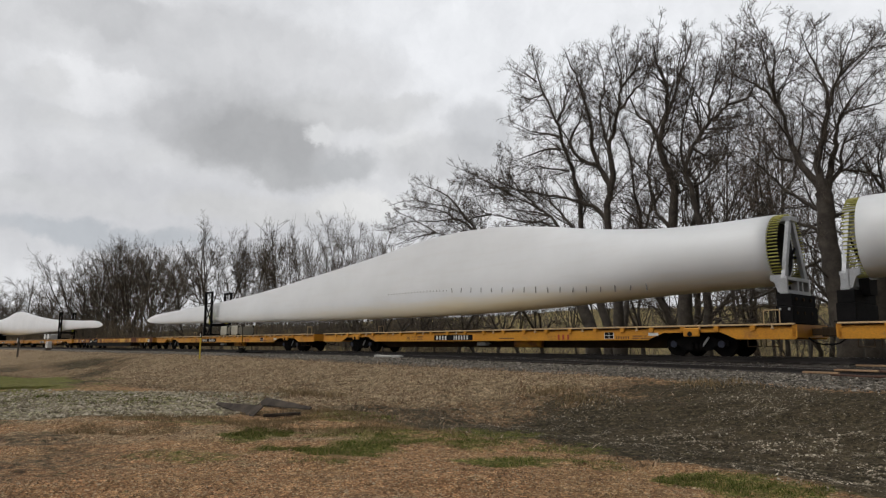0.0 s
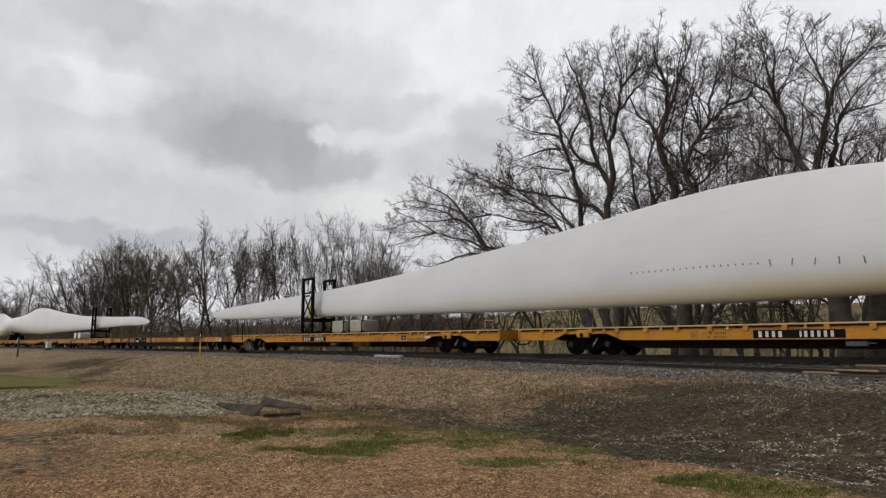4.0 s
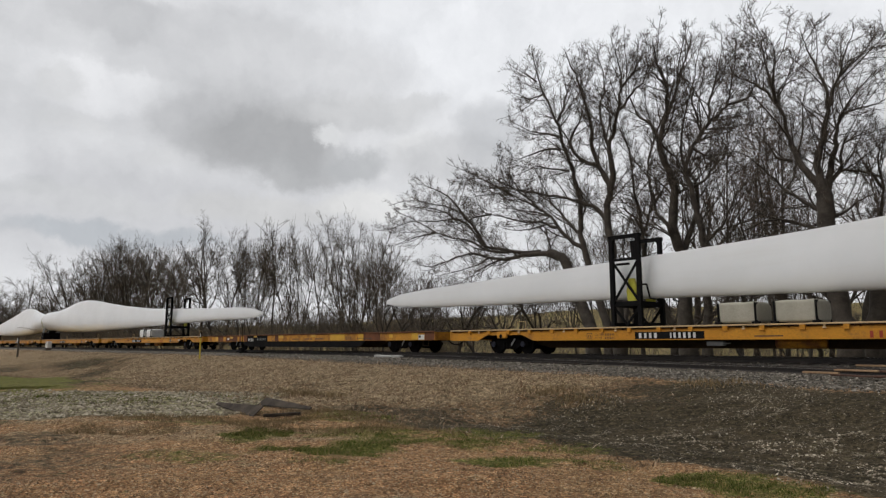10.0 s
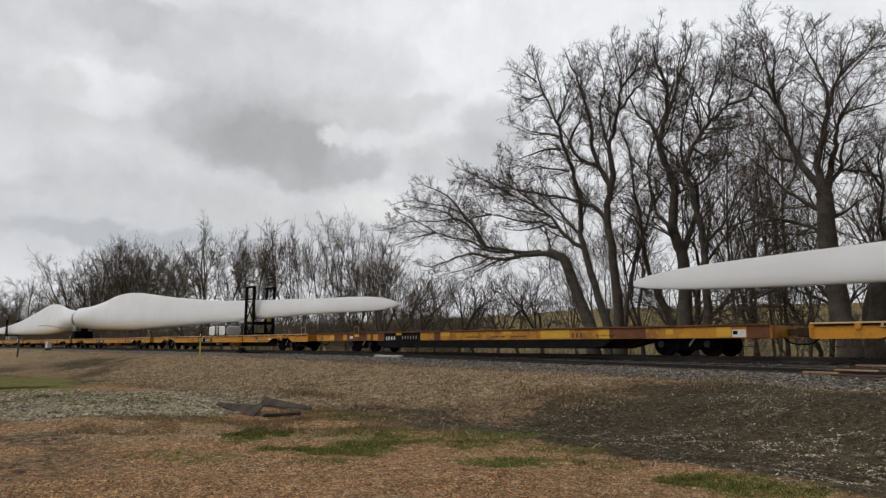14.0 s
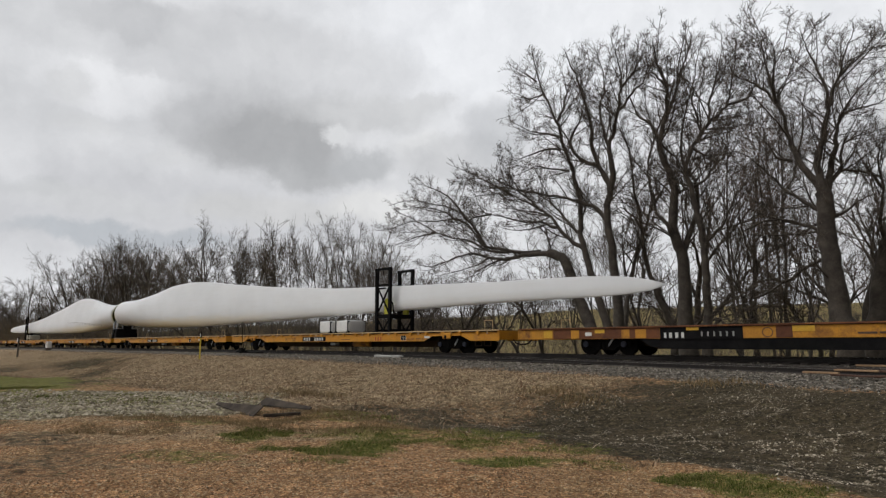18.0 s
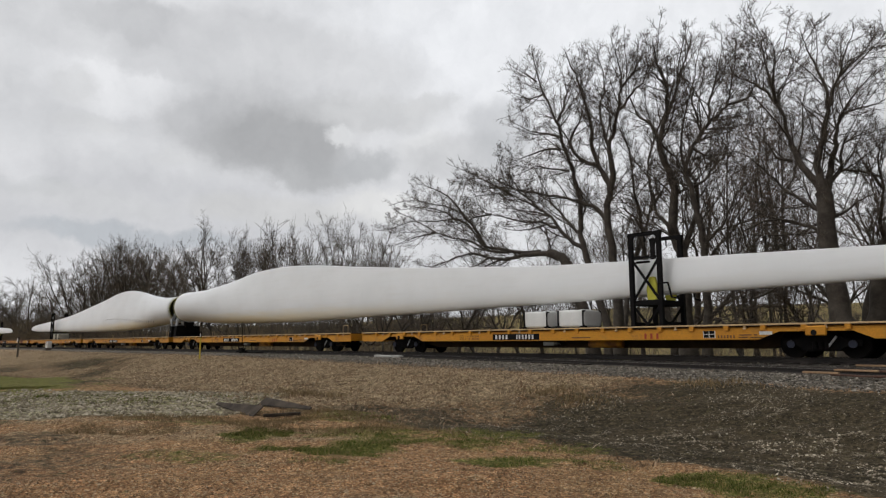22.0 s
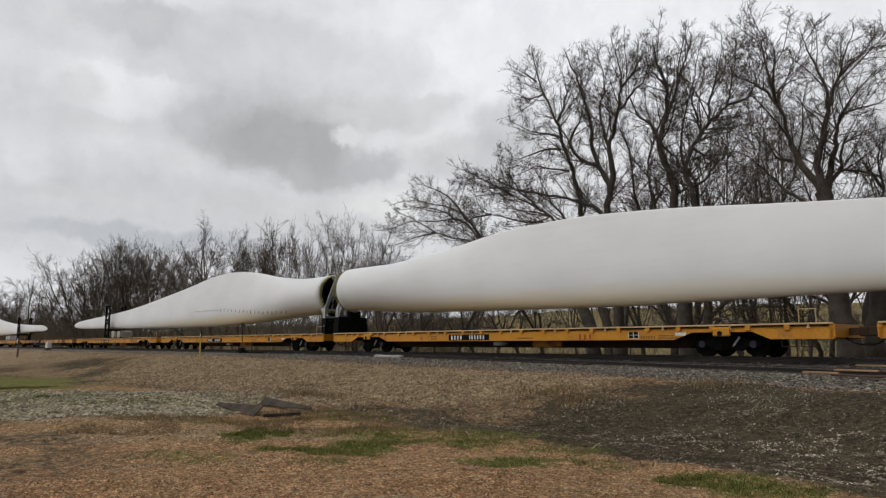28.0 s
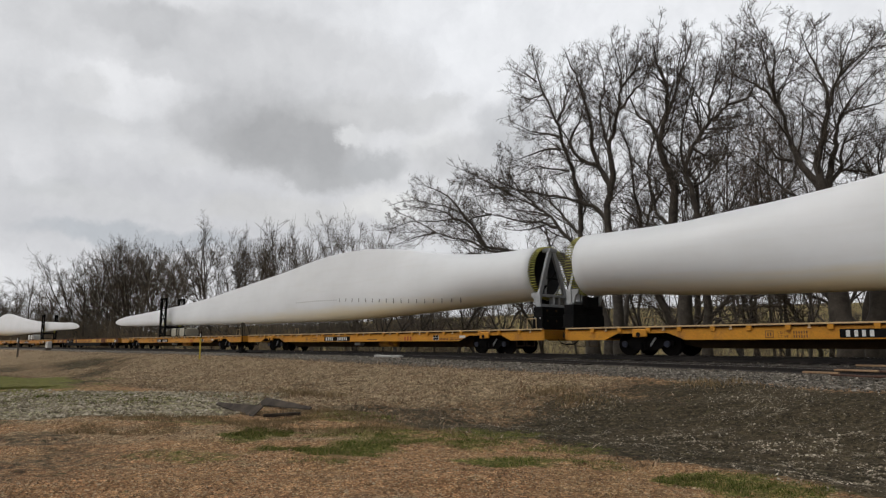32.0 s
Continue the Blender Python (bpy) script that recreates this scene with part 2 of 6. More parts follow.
def soils(x, y):
    """Weights of dark soil with the hollow's painted shade, dry grass, pale stone, green grass and grey ballast at a
    place.
    """
    t = -y
    right, ahead = in_view(x, y)
    edge = 2.9 + side_offset(x) * 1.1
    n1, n2 = wob(x, y, 0.5, 1), wob(x, y, 1.7, 4)
    if t < 0:
        ball = smooth(4.3, 3.2, -t + n1) * smooth(1.0, 1.4, -t)
        lush = smooth(12, 7, -t) * smooth(-0.5, 0.2, wob(x, y, 0.12, 9))
        return 0.22 + 0.33 * smooth(9, 14, -t), 0.25 * (1 - ball), 0.0, 0.45 + 0.3 * lush, ball
    near = 0.55 * smooth(-30, -10, x)
    ball = smooth(edge + 0.9 - near, edge + 0.3 - near, t + 0.5 * n1 + 0.3 * n2)
    start = -11.6 + 0.45 * max(0.0, 11 - t)
    dark_side = smooth(start - 4.5, start + 3.0, x + 2.2 * n1 + 1.6 * n2)
    dark = dark_side * smooth(edge - 0.1, edge + 0.7, t + 0.6 * n1) * smooth(15.9, 14.6, t + 0.7 * n1 + 0.3 * n2)
    toe_strip = 0.75 * smooth(11.8, 13.2, t + 0.5 * n1) * smooth(15.1, 14.3, t + 0.5 * n2) * smooth(-16.5, -13.5, x + n1)
    dark = max(dark, toe_strip)
    bank = (1 - dark_side) * smooth(edge - 0.2, edge + 0.8, t + 0.5 * n2) * smooth(16.0, 14.4, t + 1.0 * n1)
    # shade of the hollow, painted as blotches of the dark soil colour
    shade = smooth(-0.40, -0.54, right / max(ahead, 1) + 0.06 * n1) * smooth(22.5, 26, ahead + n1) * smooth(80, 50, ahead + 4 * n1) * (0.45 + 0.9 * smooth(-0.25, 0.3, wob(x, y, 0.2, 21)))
    pale = smooth(-3.6, -5.6, right + 0.8 * n1) * smooth(13.4, 15.6, ahead + 0.7 * n1) * smooth(23.2, 21.0, ahead + 0.10 * (right + 6) + 0.8 * n1)
    # darker mottled patches over the left of the yard
    dark_mottle = 0.50 * smooth(-2.5, -6.0, right) * smooth(-0.15, 0.35, wob(x, y, 0.45, 31)) * smooth(34, 24, ahead)
    rut = 0.55 * smooth(0.0, 0.45, noise.noise(Vector((right * 0.10, ahead * 1.1, 5)))) * smooth(15, 17, t)
    bank = max(bank, rut)
    # ballast darkened around the rails, with the track's shadow painted in
    rail_dark = smooth(side_offset(x) + 1.35, side_offset(x) + 1.05, t + 0.1 * n2) if x > SWITCH_X else smooth(1.5, 1.2, t)
    return max(dark, 0.7 * shade, dark_mottle), bank * (1 - 0.5 * shade), pale, 0.12 * shade + 0.20 * pale, ball * (1 - 0.85 * rail_dark) if dark < 2 else ball


# patches of grass: metres right and ahead, half length, half width, turn in degrees, strength
PATCHES = [(-3.4, 11.7, 0.28, 0.75, 10, 1), (-3.15, 12.2, 0.35, 0.35, 0, 0.9), (-2.3, 10.4, 0.42, 0.22, 0, 1), (-1.45, 10.1, 0.55, 0.45, 20, 1), (-1.3, 12.2, 0.75, 1.1, 0, 0.62),
           (-2.0, 15.0, 0.8, 0.7, 0, 0.6), (-0.5, 11.4, 0.5, 0.5, 0, 0.55), (-5.3, 13.7, 1.2, 0.35, 0, 0.45), (-3.5, 9.8, 0.7, 0.30, 8, 0.45), (-1.6, 9.1, 0.35, 0.13, 0, 0.5),
           (0.9, 12.2, 0.7, 0.8, 0, 0.62), (0.55, 11.0, 0.4, 0.3, 0, 0.6), (1.1, 9.5, 0.55, 0.30, 0, 0.85), (1.9, 10.7, 0.5, 0.35, 0, 0.5), (2.9, 8.2, 0.32, 0.35, 0, 0.85)]
PATCHES += [(3.35, 8.0, 0.5, 0.45, 20, 0.68), (3.75, 7.5, 0.4, 0.35, 0, 0.55), (-20.5, 31.5, 11.0, 2.4, 124, 0.85), (-10.6, 18.7, 1.1, 0.30, 0, 0.5), (-8.3, 18.0, 0.9, 0.25, 0, 0.5),
            (-9.9, 17.0, 0.7, 0.25, 0, 0.5), (-9.1, 20.0, 1.2, 0.3, 0, 0.5), (-6.9, 18.4, 0.7, 0.25, 0, 0.45), (-15.5, 24.4, 0.8, 0.80, 0, 0.5), (2.2, 9.4, 0.3, 0.2, 0, 0.4)]


def greenness(x, y):
    right, ahead = in_view(x, y)
    if ahead < 0 or ahead > 45:
        return 0.0
    g = 0.0
    for pr, pa, lu, lv, turn, strength in PATCHES:
        u, v = right - pr, ahead - pa
        if abs(u) > lu * 2.5 + 0.6 and abs(v) > lu * 2.5 + 0.6:
            continue
        c, sn = math.cos(radians(turn)), math.sin(radians(turn))
        u, v = u * c + v * sn, -u * sn + v * c
        d = 1.35 - 0.78 * math.hypot(u / lu, v / lv) + 0.65 * wob(x, y, 1.2, 7) + 0.5 * wob(x, y, 3, 8)
        g = max(g, strength * max(0.0, min(1.0, d * 1.4)))
    return g


def ground_material():
    m, nt, links, bsdf = nodes_of("ground_soil")
    att = nt.new("ShaderNodeAttribute")
    att.attribute_name = "soil"
    sep = nt.new("ShaderNodeSeparateColor")
    links.new(att.outputs["Color"], sep.inputs[0])
    att2 = nt.new("ShaderNodeAttribute")
    att2.attribute_name = "cover"
    sep2 = nt.new("ShaderNodeSeparateColor")
    links.new(att2.outputs["Color"], sep2.inputs[0])
    broad = noise_node(nt, links, 0.45, 8)
    mid = noise_node(nt, links, 3.0, 8, rough=0.7)
    fine = noise_node(nt, links, 24.0, 4, rough=0.7)
    edge_noise = noise_node(nt, links, 5.0, 8, rough=0.75)
    lumps = noise_node(nt, links, 3.5, 7, rough=0.7)
    tc = nt.new("ShaderNodeTexCoord")
    peb = nt.new("ShaderNodeTexVoronoi")
    peb.inputs["Scale"].default_value = 46
    links.new(tc.outputs["Object"], peb.inputs["Vector"])
    pebv = nt.new("ShaderNodeSeparateColor")
    links.new(peb.outputs["Color"], pebv.inputs[0])
    peb2 = nt.new("ShaderNodeTexVoronoi")
    peb2.inputs["Scale"].default_value = 13
    links.new(tc.outputs["Object"], peb2.inputs["Vector"])
    pebv2 = nt.new("ShaderNodeSeparateColor")
    links.new(peb2.outputs["Color"], pebv2.inputs[0])

    def tone(a, b, c, src=None, lo=0.3, hi=0.7):
        return ramp(nt, links, (src or pebv).outputs[0], [(0.0, a), (0.55, b), (1.0, c)]).outputs[0]

    def ragged(weight, amount=1.3):
        """A weight broken up into patches with uneven borders."""
        sub = nt.new("ShaderNodeMath")
        sub.operation = "SUBTRACT"
        links.new(edge_noise.outputs["Fac"], sub.inputs[0])
        sub.inputs[1].default_value = 0.5
        add = nt.new("ShaderNodeMath")
        add.operation = "MULTIPLY_ADD"
        links.new(sub.outputs[0], add.inputs[0])
        add.inputs[1].default_value = amount
        links.new(weight, add.inputs[2])
        return ramp(nt, links, add.outputs[0], [(0.2, (0, 0, 0)), (0.75, (1, 1, 1))]).outputs[0]

    # red-brown gravel of the yard
    base = tone((0.173, 0.087, 0.039), (0.316, 0.167, 0.078), (0.476, 0.284, 0.144))
    base = mix(nt, links, ramp(nt, links, broad.outputs["Fac"], [(0.4, (0, 0, 0)), (0.7, (0.75,) * 3)]).outputs[0], base,
               tone((0.158, 0.094, 0.041), (0.253, 0.158, 0.072), (0.360, 0.237, 0.117)))
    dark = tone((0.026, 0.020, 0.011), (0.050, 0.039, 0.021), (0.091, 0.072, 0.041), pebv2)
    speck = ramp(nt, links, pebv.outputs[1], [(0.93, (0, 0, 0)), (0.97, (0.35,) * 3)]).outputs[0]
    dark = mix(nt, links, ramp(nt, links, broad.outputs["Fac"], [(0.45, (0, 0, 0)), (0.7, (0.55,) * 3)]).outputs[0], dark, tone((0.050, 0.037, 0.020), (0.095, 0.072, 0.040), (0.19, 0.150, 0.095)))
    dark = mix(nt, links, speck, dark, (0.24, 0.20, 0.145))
    dry = tone((0.108, 0.073, 0.041), (0.312, 0.219, 0.127), (0.600, 0.465, 0.295))
    # dark between the clumps and lumps: their shadows painted into the dry colour
    dry = mix(nt, links, ramp(nt, links, mid.outputs["Fac"], [(0.44, (0, 0, 0)), (0.66, (0.8,) * 3)]).outputs[0], dry, (0.10, 0.068, 0.035))
    dry = mix(nt, links, ramp(nt, links, lumps.outputs["Fac"], [(0.36, (0.8,) * 3), (0.52, (0, 0, 0))]).outputs[0], dry, (0.060, 0.042, 0.022))
    pale = tone((0.18, 0.157, 0.094), (0.35, 0.312, 0.195), (0.54, 0.49, 0.335), pebv2)
    palem = ramp(nt, links, mid.outputs["Fac"], [(0.48, (0, 0, 0)), (0.66, (0.5,) * 3)]).outputs[0]
    pale = mix(nt, links, palem, pale, (0.115, 0.10, 0.06))
    ball = tone((0.055, 0.049, 0.041), (0.125, 0.112, 0.094), (0.27, 0.245, 0.21), pebv2)
    green = tone((0.062, 0.075, 0.014), (0.140, 0.145, 0.032), (0.27, 0.225, 0.080))
    fleck = ramp(nt, links, pebv.outputs[2], [(0.82, (0, 0, 0)), (0.92, (0.9,) * 3)]).outputs[0]
    base = mix(nt, links, fleck, base, (0.50, 0.37, 0.22))
    dry = mix(nt, links, fleck, dry, (0.58, 0.45, 0.27))
    col = mix(nt, links, ragged(sep.outputs[1], 2.0), base, dry)
    col = mix(nt, links, ragged(sep.outputs[2], 1.8), col, pale)
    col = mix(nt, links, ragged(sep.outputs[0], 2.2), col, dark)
    # dark tone round the rails, ties' shadow included in the colour
    col = mix(nt, links, sep2.outputs[2], col, tone((0.018, 0.015, 0.013), (0.04, 0.034, 0.03), (0.085, 0.075, 0.068), pebv2))
    col = mix(nt, links, sep2.outputs[1], col, ball)
    col = mix(nt, links, ragged(sep2.outputs[0], 2.4), col, green)
    g = ramp(nt, links, fine.outputs["Fac"], [(0.3, (0.70,) * 3), (0.7, (2.12,) * 3)]).outputs[0]
    col = mix(nt, links, 1.0, col, g, "MULTIPLY")
    clod = ramp(nt, links, pebv2.outputs[1], [(0.0, (0.72,) * 3), (0.6, (1.0,) * 3), (1.0, (1.30,) * 3)]).outputs[0]
    col = mix(nt, links, 1.0, col, clod, "MULTIPLY")
    links.new(col, bsdf.inputs["Base Color"])
    bsdf.inputs["Roughness"].default_value = 0.95
    bsdf.inputs["Specular IOR Level"].default_value = 0.2
    bp = nt.new("ShaderNodeBump")
    bp.inputs["Strength"].default_value, bp.inputs["Distance"].default_value = 1.0, 0.09
    links.new(mix(nt, links, 0.5, peb.outputs["Distance"], lumps.outputs["Fac"]), bp.inputs["Height"])
    links.new(bp.outputs[0], bsdf.inputs["Normal"])
    return m


def build_ground():
    xs = lines(-64, 12, 0.28, -2500, 2500)
    ys = lines(-25, -2, 0.22, -400, 2500)
    nx = len(xs)
    verts = [(x, y, ground_z(x, y)) for y in ys for x in xs]
    faces = [(j * nx + i, j * nx + i + 1, (j + 1) * nx + i + 1, (j + 1) * nx + i) for j in range(len(ys) - 1) for i in range(nx - 1)]
    me = mesh_of("ground", verts, faces, ground_material(), True)
    a = me.color_attributes.new("soil", "FLOAT_COLOR", "POINT")
    b = me.color_attributes.new("cover", "FLOAT_COLOR", "POINT")
    ca, cb = [], []
    for x, y, _ in verts:
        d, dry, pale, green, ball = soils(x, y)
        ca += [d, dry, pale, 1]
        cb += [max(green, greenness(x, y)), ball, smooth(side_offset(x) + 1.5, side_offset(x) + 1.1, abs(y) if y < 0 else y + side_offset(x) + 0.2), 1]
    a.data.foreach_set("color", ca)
    b.data.foreach_set("color", cb)
    tagged(new("ground", me), "brown gravel yard and dry grass bank below the railway", "ground", kind="structure")


build_ground()

# ---- tracks ----


def rail_mesh(name, line, material_side, material_top, head=0.0):
    """A rail along a line of (x, y, z): foot, web and head."""
    prof = [(-0.07, -0.17), (0.07, -0.17), (0.07, -0.155), (0.012, -0.13), (0.012, -0.045), (0.036, -0.035), (0.036, -0.004),
            (0.028, 0.0), (-0.028, 0.0), (-0.036, -0.004), (-0.036, -0.035), (-0.012, -0.045), (-0.012, -0.13), (-0.07, -0.155)]
    n = len(prof)
    verts, faces = [], []
    for k, (x, y, z) in enumerate(line):
        verts += [(x, y + py, z + pz) for py, pz in prof]
        if k:
            b0, b1 = (k - 1) * n, k * n
            faces += [(b0 + i, b1 + i, b1 + (i + 1) % n, b0 + (i + 1) % n) for i in range(n)]
    me = mesh_of(name, verts, faces, material_side)
    me.materials.append(material_top)
    idx = [1 if (f % n) in (7,) else 0 for f in range(len(faces))]
    me.polygons.foreach_set("material_index", idx)
    return me


def build_tracks():
    main = thing("railway_track", "main railway track of worn steel rails on dark wooden ties", "railway track", kind="structure")
    for y in (-0.755, 0.755):
        part("rail", rail_mesh("rail", [(-420, y, 0), (140, y, 0)], RAIL, RAILTOP), None, main)
    side = thing("side_track", "diverging side track with dark rails and wooden ties", "railway track", kind="structure")
    xs = [SWITCH_X + 4 + 2.0 * k for k in range(62)]
    for s in (-0.755, 0.755):
        part("rail", rail_mesh("rail", [(x, -side_offset(x) + s * (1 if s < 0 or side_offset(x) > 0 else 1), side_drop(x) + 0.0)
                                        for x in xs], RAIL, RAILTOP), None, side)
    bm = boxes([(-0.115, 0.115, -1.3, 1.3, -0.32, -0.165)], bevel=0.012)
    tie = bpy.data.meshes.new("tie")
    bm.to_mesh(tie)
    bm.free()
    tie.materials.append(TIE)
    rnd = random.Random(4)
    x = -125.0
    while x < 20:
        so = side_offset(x)
        if so < 2.3 and x > SWITCH_X:                       # long turnout ties under both tracks
            ob = part("tie", tie, None, main)
            ob.location = (x, -so / 2, side_drop(x) * 0.5 - 0.006)
            ob.scale = (1, (2.6 + so) / 2.6, 1)
        else:
            ob = part("tie", tie, None, main)
            ob.location = (x, rnd.uniform(-0.05, 0.05), -0.006)
            if x > SWITCH_X:
                ob = part("tie", tie, None, side)
                ob.location = (x, -so + rnd.uniform(-0.28, 0.04), side_drop(x) + 0.01)
                ob.rotation_euler = (0, 0, radians(rnd.uniform(-3, 3) - 5))
        x += 0.55


build_tracks()

# ---- the train ----
HALF = 13.5                      # half a car's body
TRUCK = 10.1                     # truck centre from the car's middle
FACE = 1.38                      # side sill from the middle


def wheelset_mesh():
    bm = bmesh.new()
    for s in (-1, 1):
        rod(bm, (0, s * 0.68, 0), (0, s * 0.80, 0), 0.42, 28)
        rod(bm, (0, s * 0.66, 0), (0, s * 0.68, 0), 0.45, 28)
        rod(bm, (0, s * 0.80, 0), (0, s * 0.83, 0), 0.13, 14)
        for k in range(4):
            a = k * math.pi / 2
            rod(bm, (0.26 * math.cos(a), s * 0.80, 0.26 * math.sin(a)), (0.26 * math.cos(a), s * 0.806, 0.26 * math.sin(a)), 0.05, 8)
    rod(bm, (0, -0.95, 0), (0, 0.95, 0), 0.08, 12)
    me = bpy.data.meshes.new("wheelset")
    bm.to_mesh(me)
    bm.free()
    me.materials.append(IRON)
    return me


def truck_mesh():
    bm = bmesh.new()
    for s in (-1, 1):
        y0, y1 = sorted((s * 0.92, s * 1.04))
        extrude_profile(bm, [(-1.12, 0.36), (-1.12, 0.52), (-0.62, 0.60), (-0.42, 0.74), (0.42, 0.74), (0.62, 0.60), (1.12, 0.52), (1.12, 0.36),
                             (0.68, 0.36), (0.45, 0.20), (-0.45, 0.20), (-0.68, 0.36)], y0, y1)
        for k in range(3):                                 # spring nest
            rod(bm, (-0.18 + 0.18 * k, s * 1.07, 0.26), (-0.18 + 0.18 * k, s * 1.07, 0.5), 0.07, 8)
    box(bm, -0.22, 0.22, -1.05, 1.05, 0.46, 0.66)
    box(bm, -0.3, 0.3, -0.3, 0.3, 0.6, 0.8)
    me = bpy.data.meshes.new("truck")
    bm.to_mesh(me)
    bm.free()
    me.materials.append(IRON)
    return me


WHEELSET, SIDEFRAME = wheelset_mesh(), truck_mesh()


def shared(name, bm, material, smooth_faces=False):
    me = bpy.data.meshes.new(name)
    bm.to_mesh(me)
    bm.free()
    me.materials.append(material)
    if smooth_faces:
        me.polygons.foreach_set("use_smooth", [True] * len(me.polygons))
    return me


def add_trucks(car, at=TRUCK, shift=0.0):
    cap = bmesh.new()
    rod(cap, (0, 0, 0), (0, -0.05, 0), 0.12, 12)
    cap = shared("bearing_cap", cap, CAPBLUE)
    for s in (-1, 1):
        tr = part("truck", SIDEFRAME, None, car)
        tr.location = (s * at + shift, 0, 0)
        for ax in (-0.875, 0.875):
            ws = part("wheelset", WHEELSET, None, tr)
            ws.location = (ax, 0, 0.42)
            WHEELS.append((ws, ax))
            c = part("bearing_cap", cap, None, tr)
            c.location = (ax, -1.04, 0.42)
        c = bmesh.new()                                    # slack brake lever, pale
        beam(c, (0.18, -1.1, 0.30), (0.46, -1.1, 0.66), 0.03, 0.06)
        lv = part("brake_lever", c, GREYSTEEL, tr)


def sill_outline(arched):
    """Side of a car below its slotted rub rail, arched over the trucks or straight."""
    if not arched:
        return [(-HALF, 0.62), (-HALF, 1.0), (HALF, 1.0), (HALF, 0.62)]
    return [(-HALF, 0.58), (-HALF, 0.925), (HALF, 0.925), (HALF, 0.58), (TRUCK + 1.55, 0.58), (TRUCK + 1.0, 0.82), (TRUCK - 1.1, 0.82), (TRUCK - 1.75, 0.57),
            (-TRUCK + 1.75, 0.57), (-TRUCK + 1.1, 0.82), (-TRUCK - 1.0, 0.82), (-TRUCK - 1.55, 0.58)]


def bars(parent, name, text_widths, x, z, h, material, y, gap=0.06):
    """Plain bars in place of lettering, one to a character; 0 is a space."""
    for w in text_widths:
        if w:
            part(name, boxes([(x, x + (w if w > 0.25 else w * 0.6), y - 0.004, y, z, z + h)]), material, parent)
        x += (w or 0.16) + gap


def lettering(parent, words, x, z, size, y):
    """Stencilled words as a flat mesh on a car's side."""
    for letter in words:
        if letter != " ":
            cu = bpy.data.curves.new("stencil_letter", "FONT")
            cu.body, cu.size, cu.resolution_u = letter, size, 2
            ob = bpy.data.objects.new("stencil_letter", cu)
            me = bpy.data.meshes.new_from_object(ob)
            bpy.data.objects.remove(ob)
            me.materials.clear()
            me.materials.append(BROWNBAR)
            me.transform(Matrix.Translation((x, y - 0.002, z)) @ Matrix.Rotation(radians(90), 4, "X"))
            part("stencil_letter", me, None, parent)
        x += size * (0.66 if letter != " " else 0.4)


def handrail(parent, x, y, z):
    bm = bmesh.new()
    bent(bm, [(x, y, z - 0.2), (x, y, z + 0.46), (x + 0.5, y, z + 0.46), (x + 0.5, y, z - 0.2)], 0.016)
    part("handrail", bm, EDGE, parent, "bent steel tube handrail")


def stirrup(parent, x, y):
    bm = bmesh.new()
    bent(bm, [(x, y, 0.6), (x, y, 0.34), (x + 0.42, y, 0.34), (x + 0.42, y, 0.6)], 0.016)
    part("sill_step", bm, UNDER, parent)


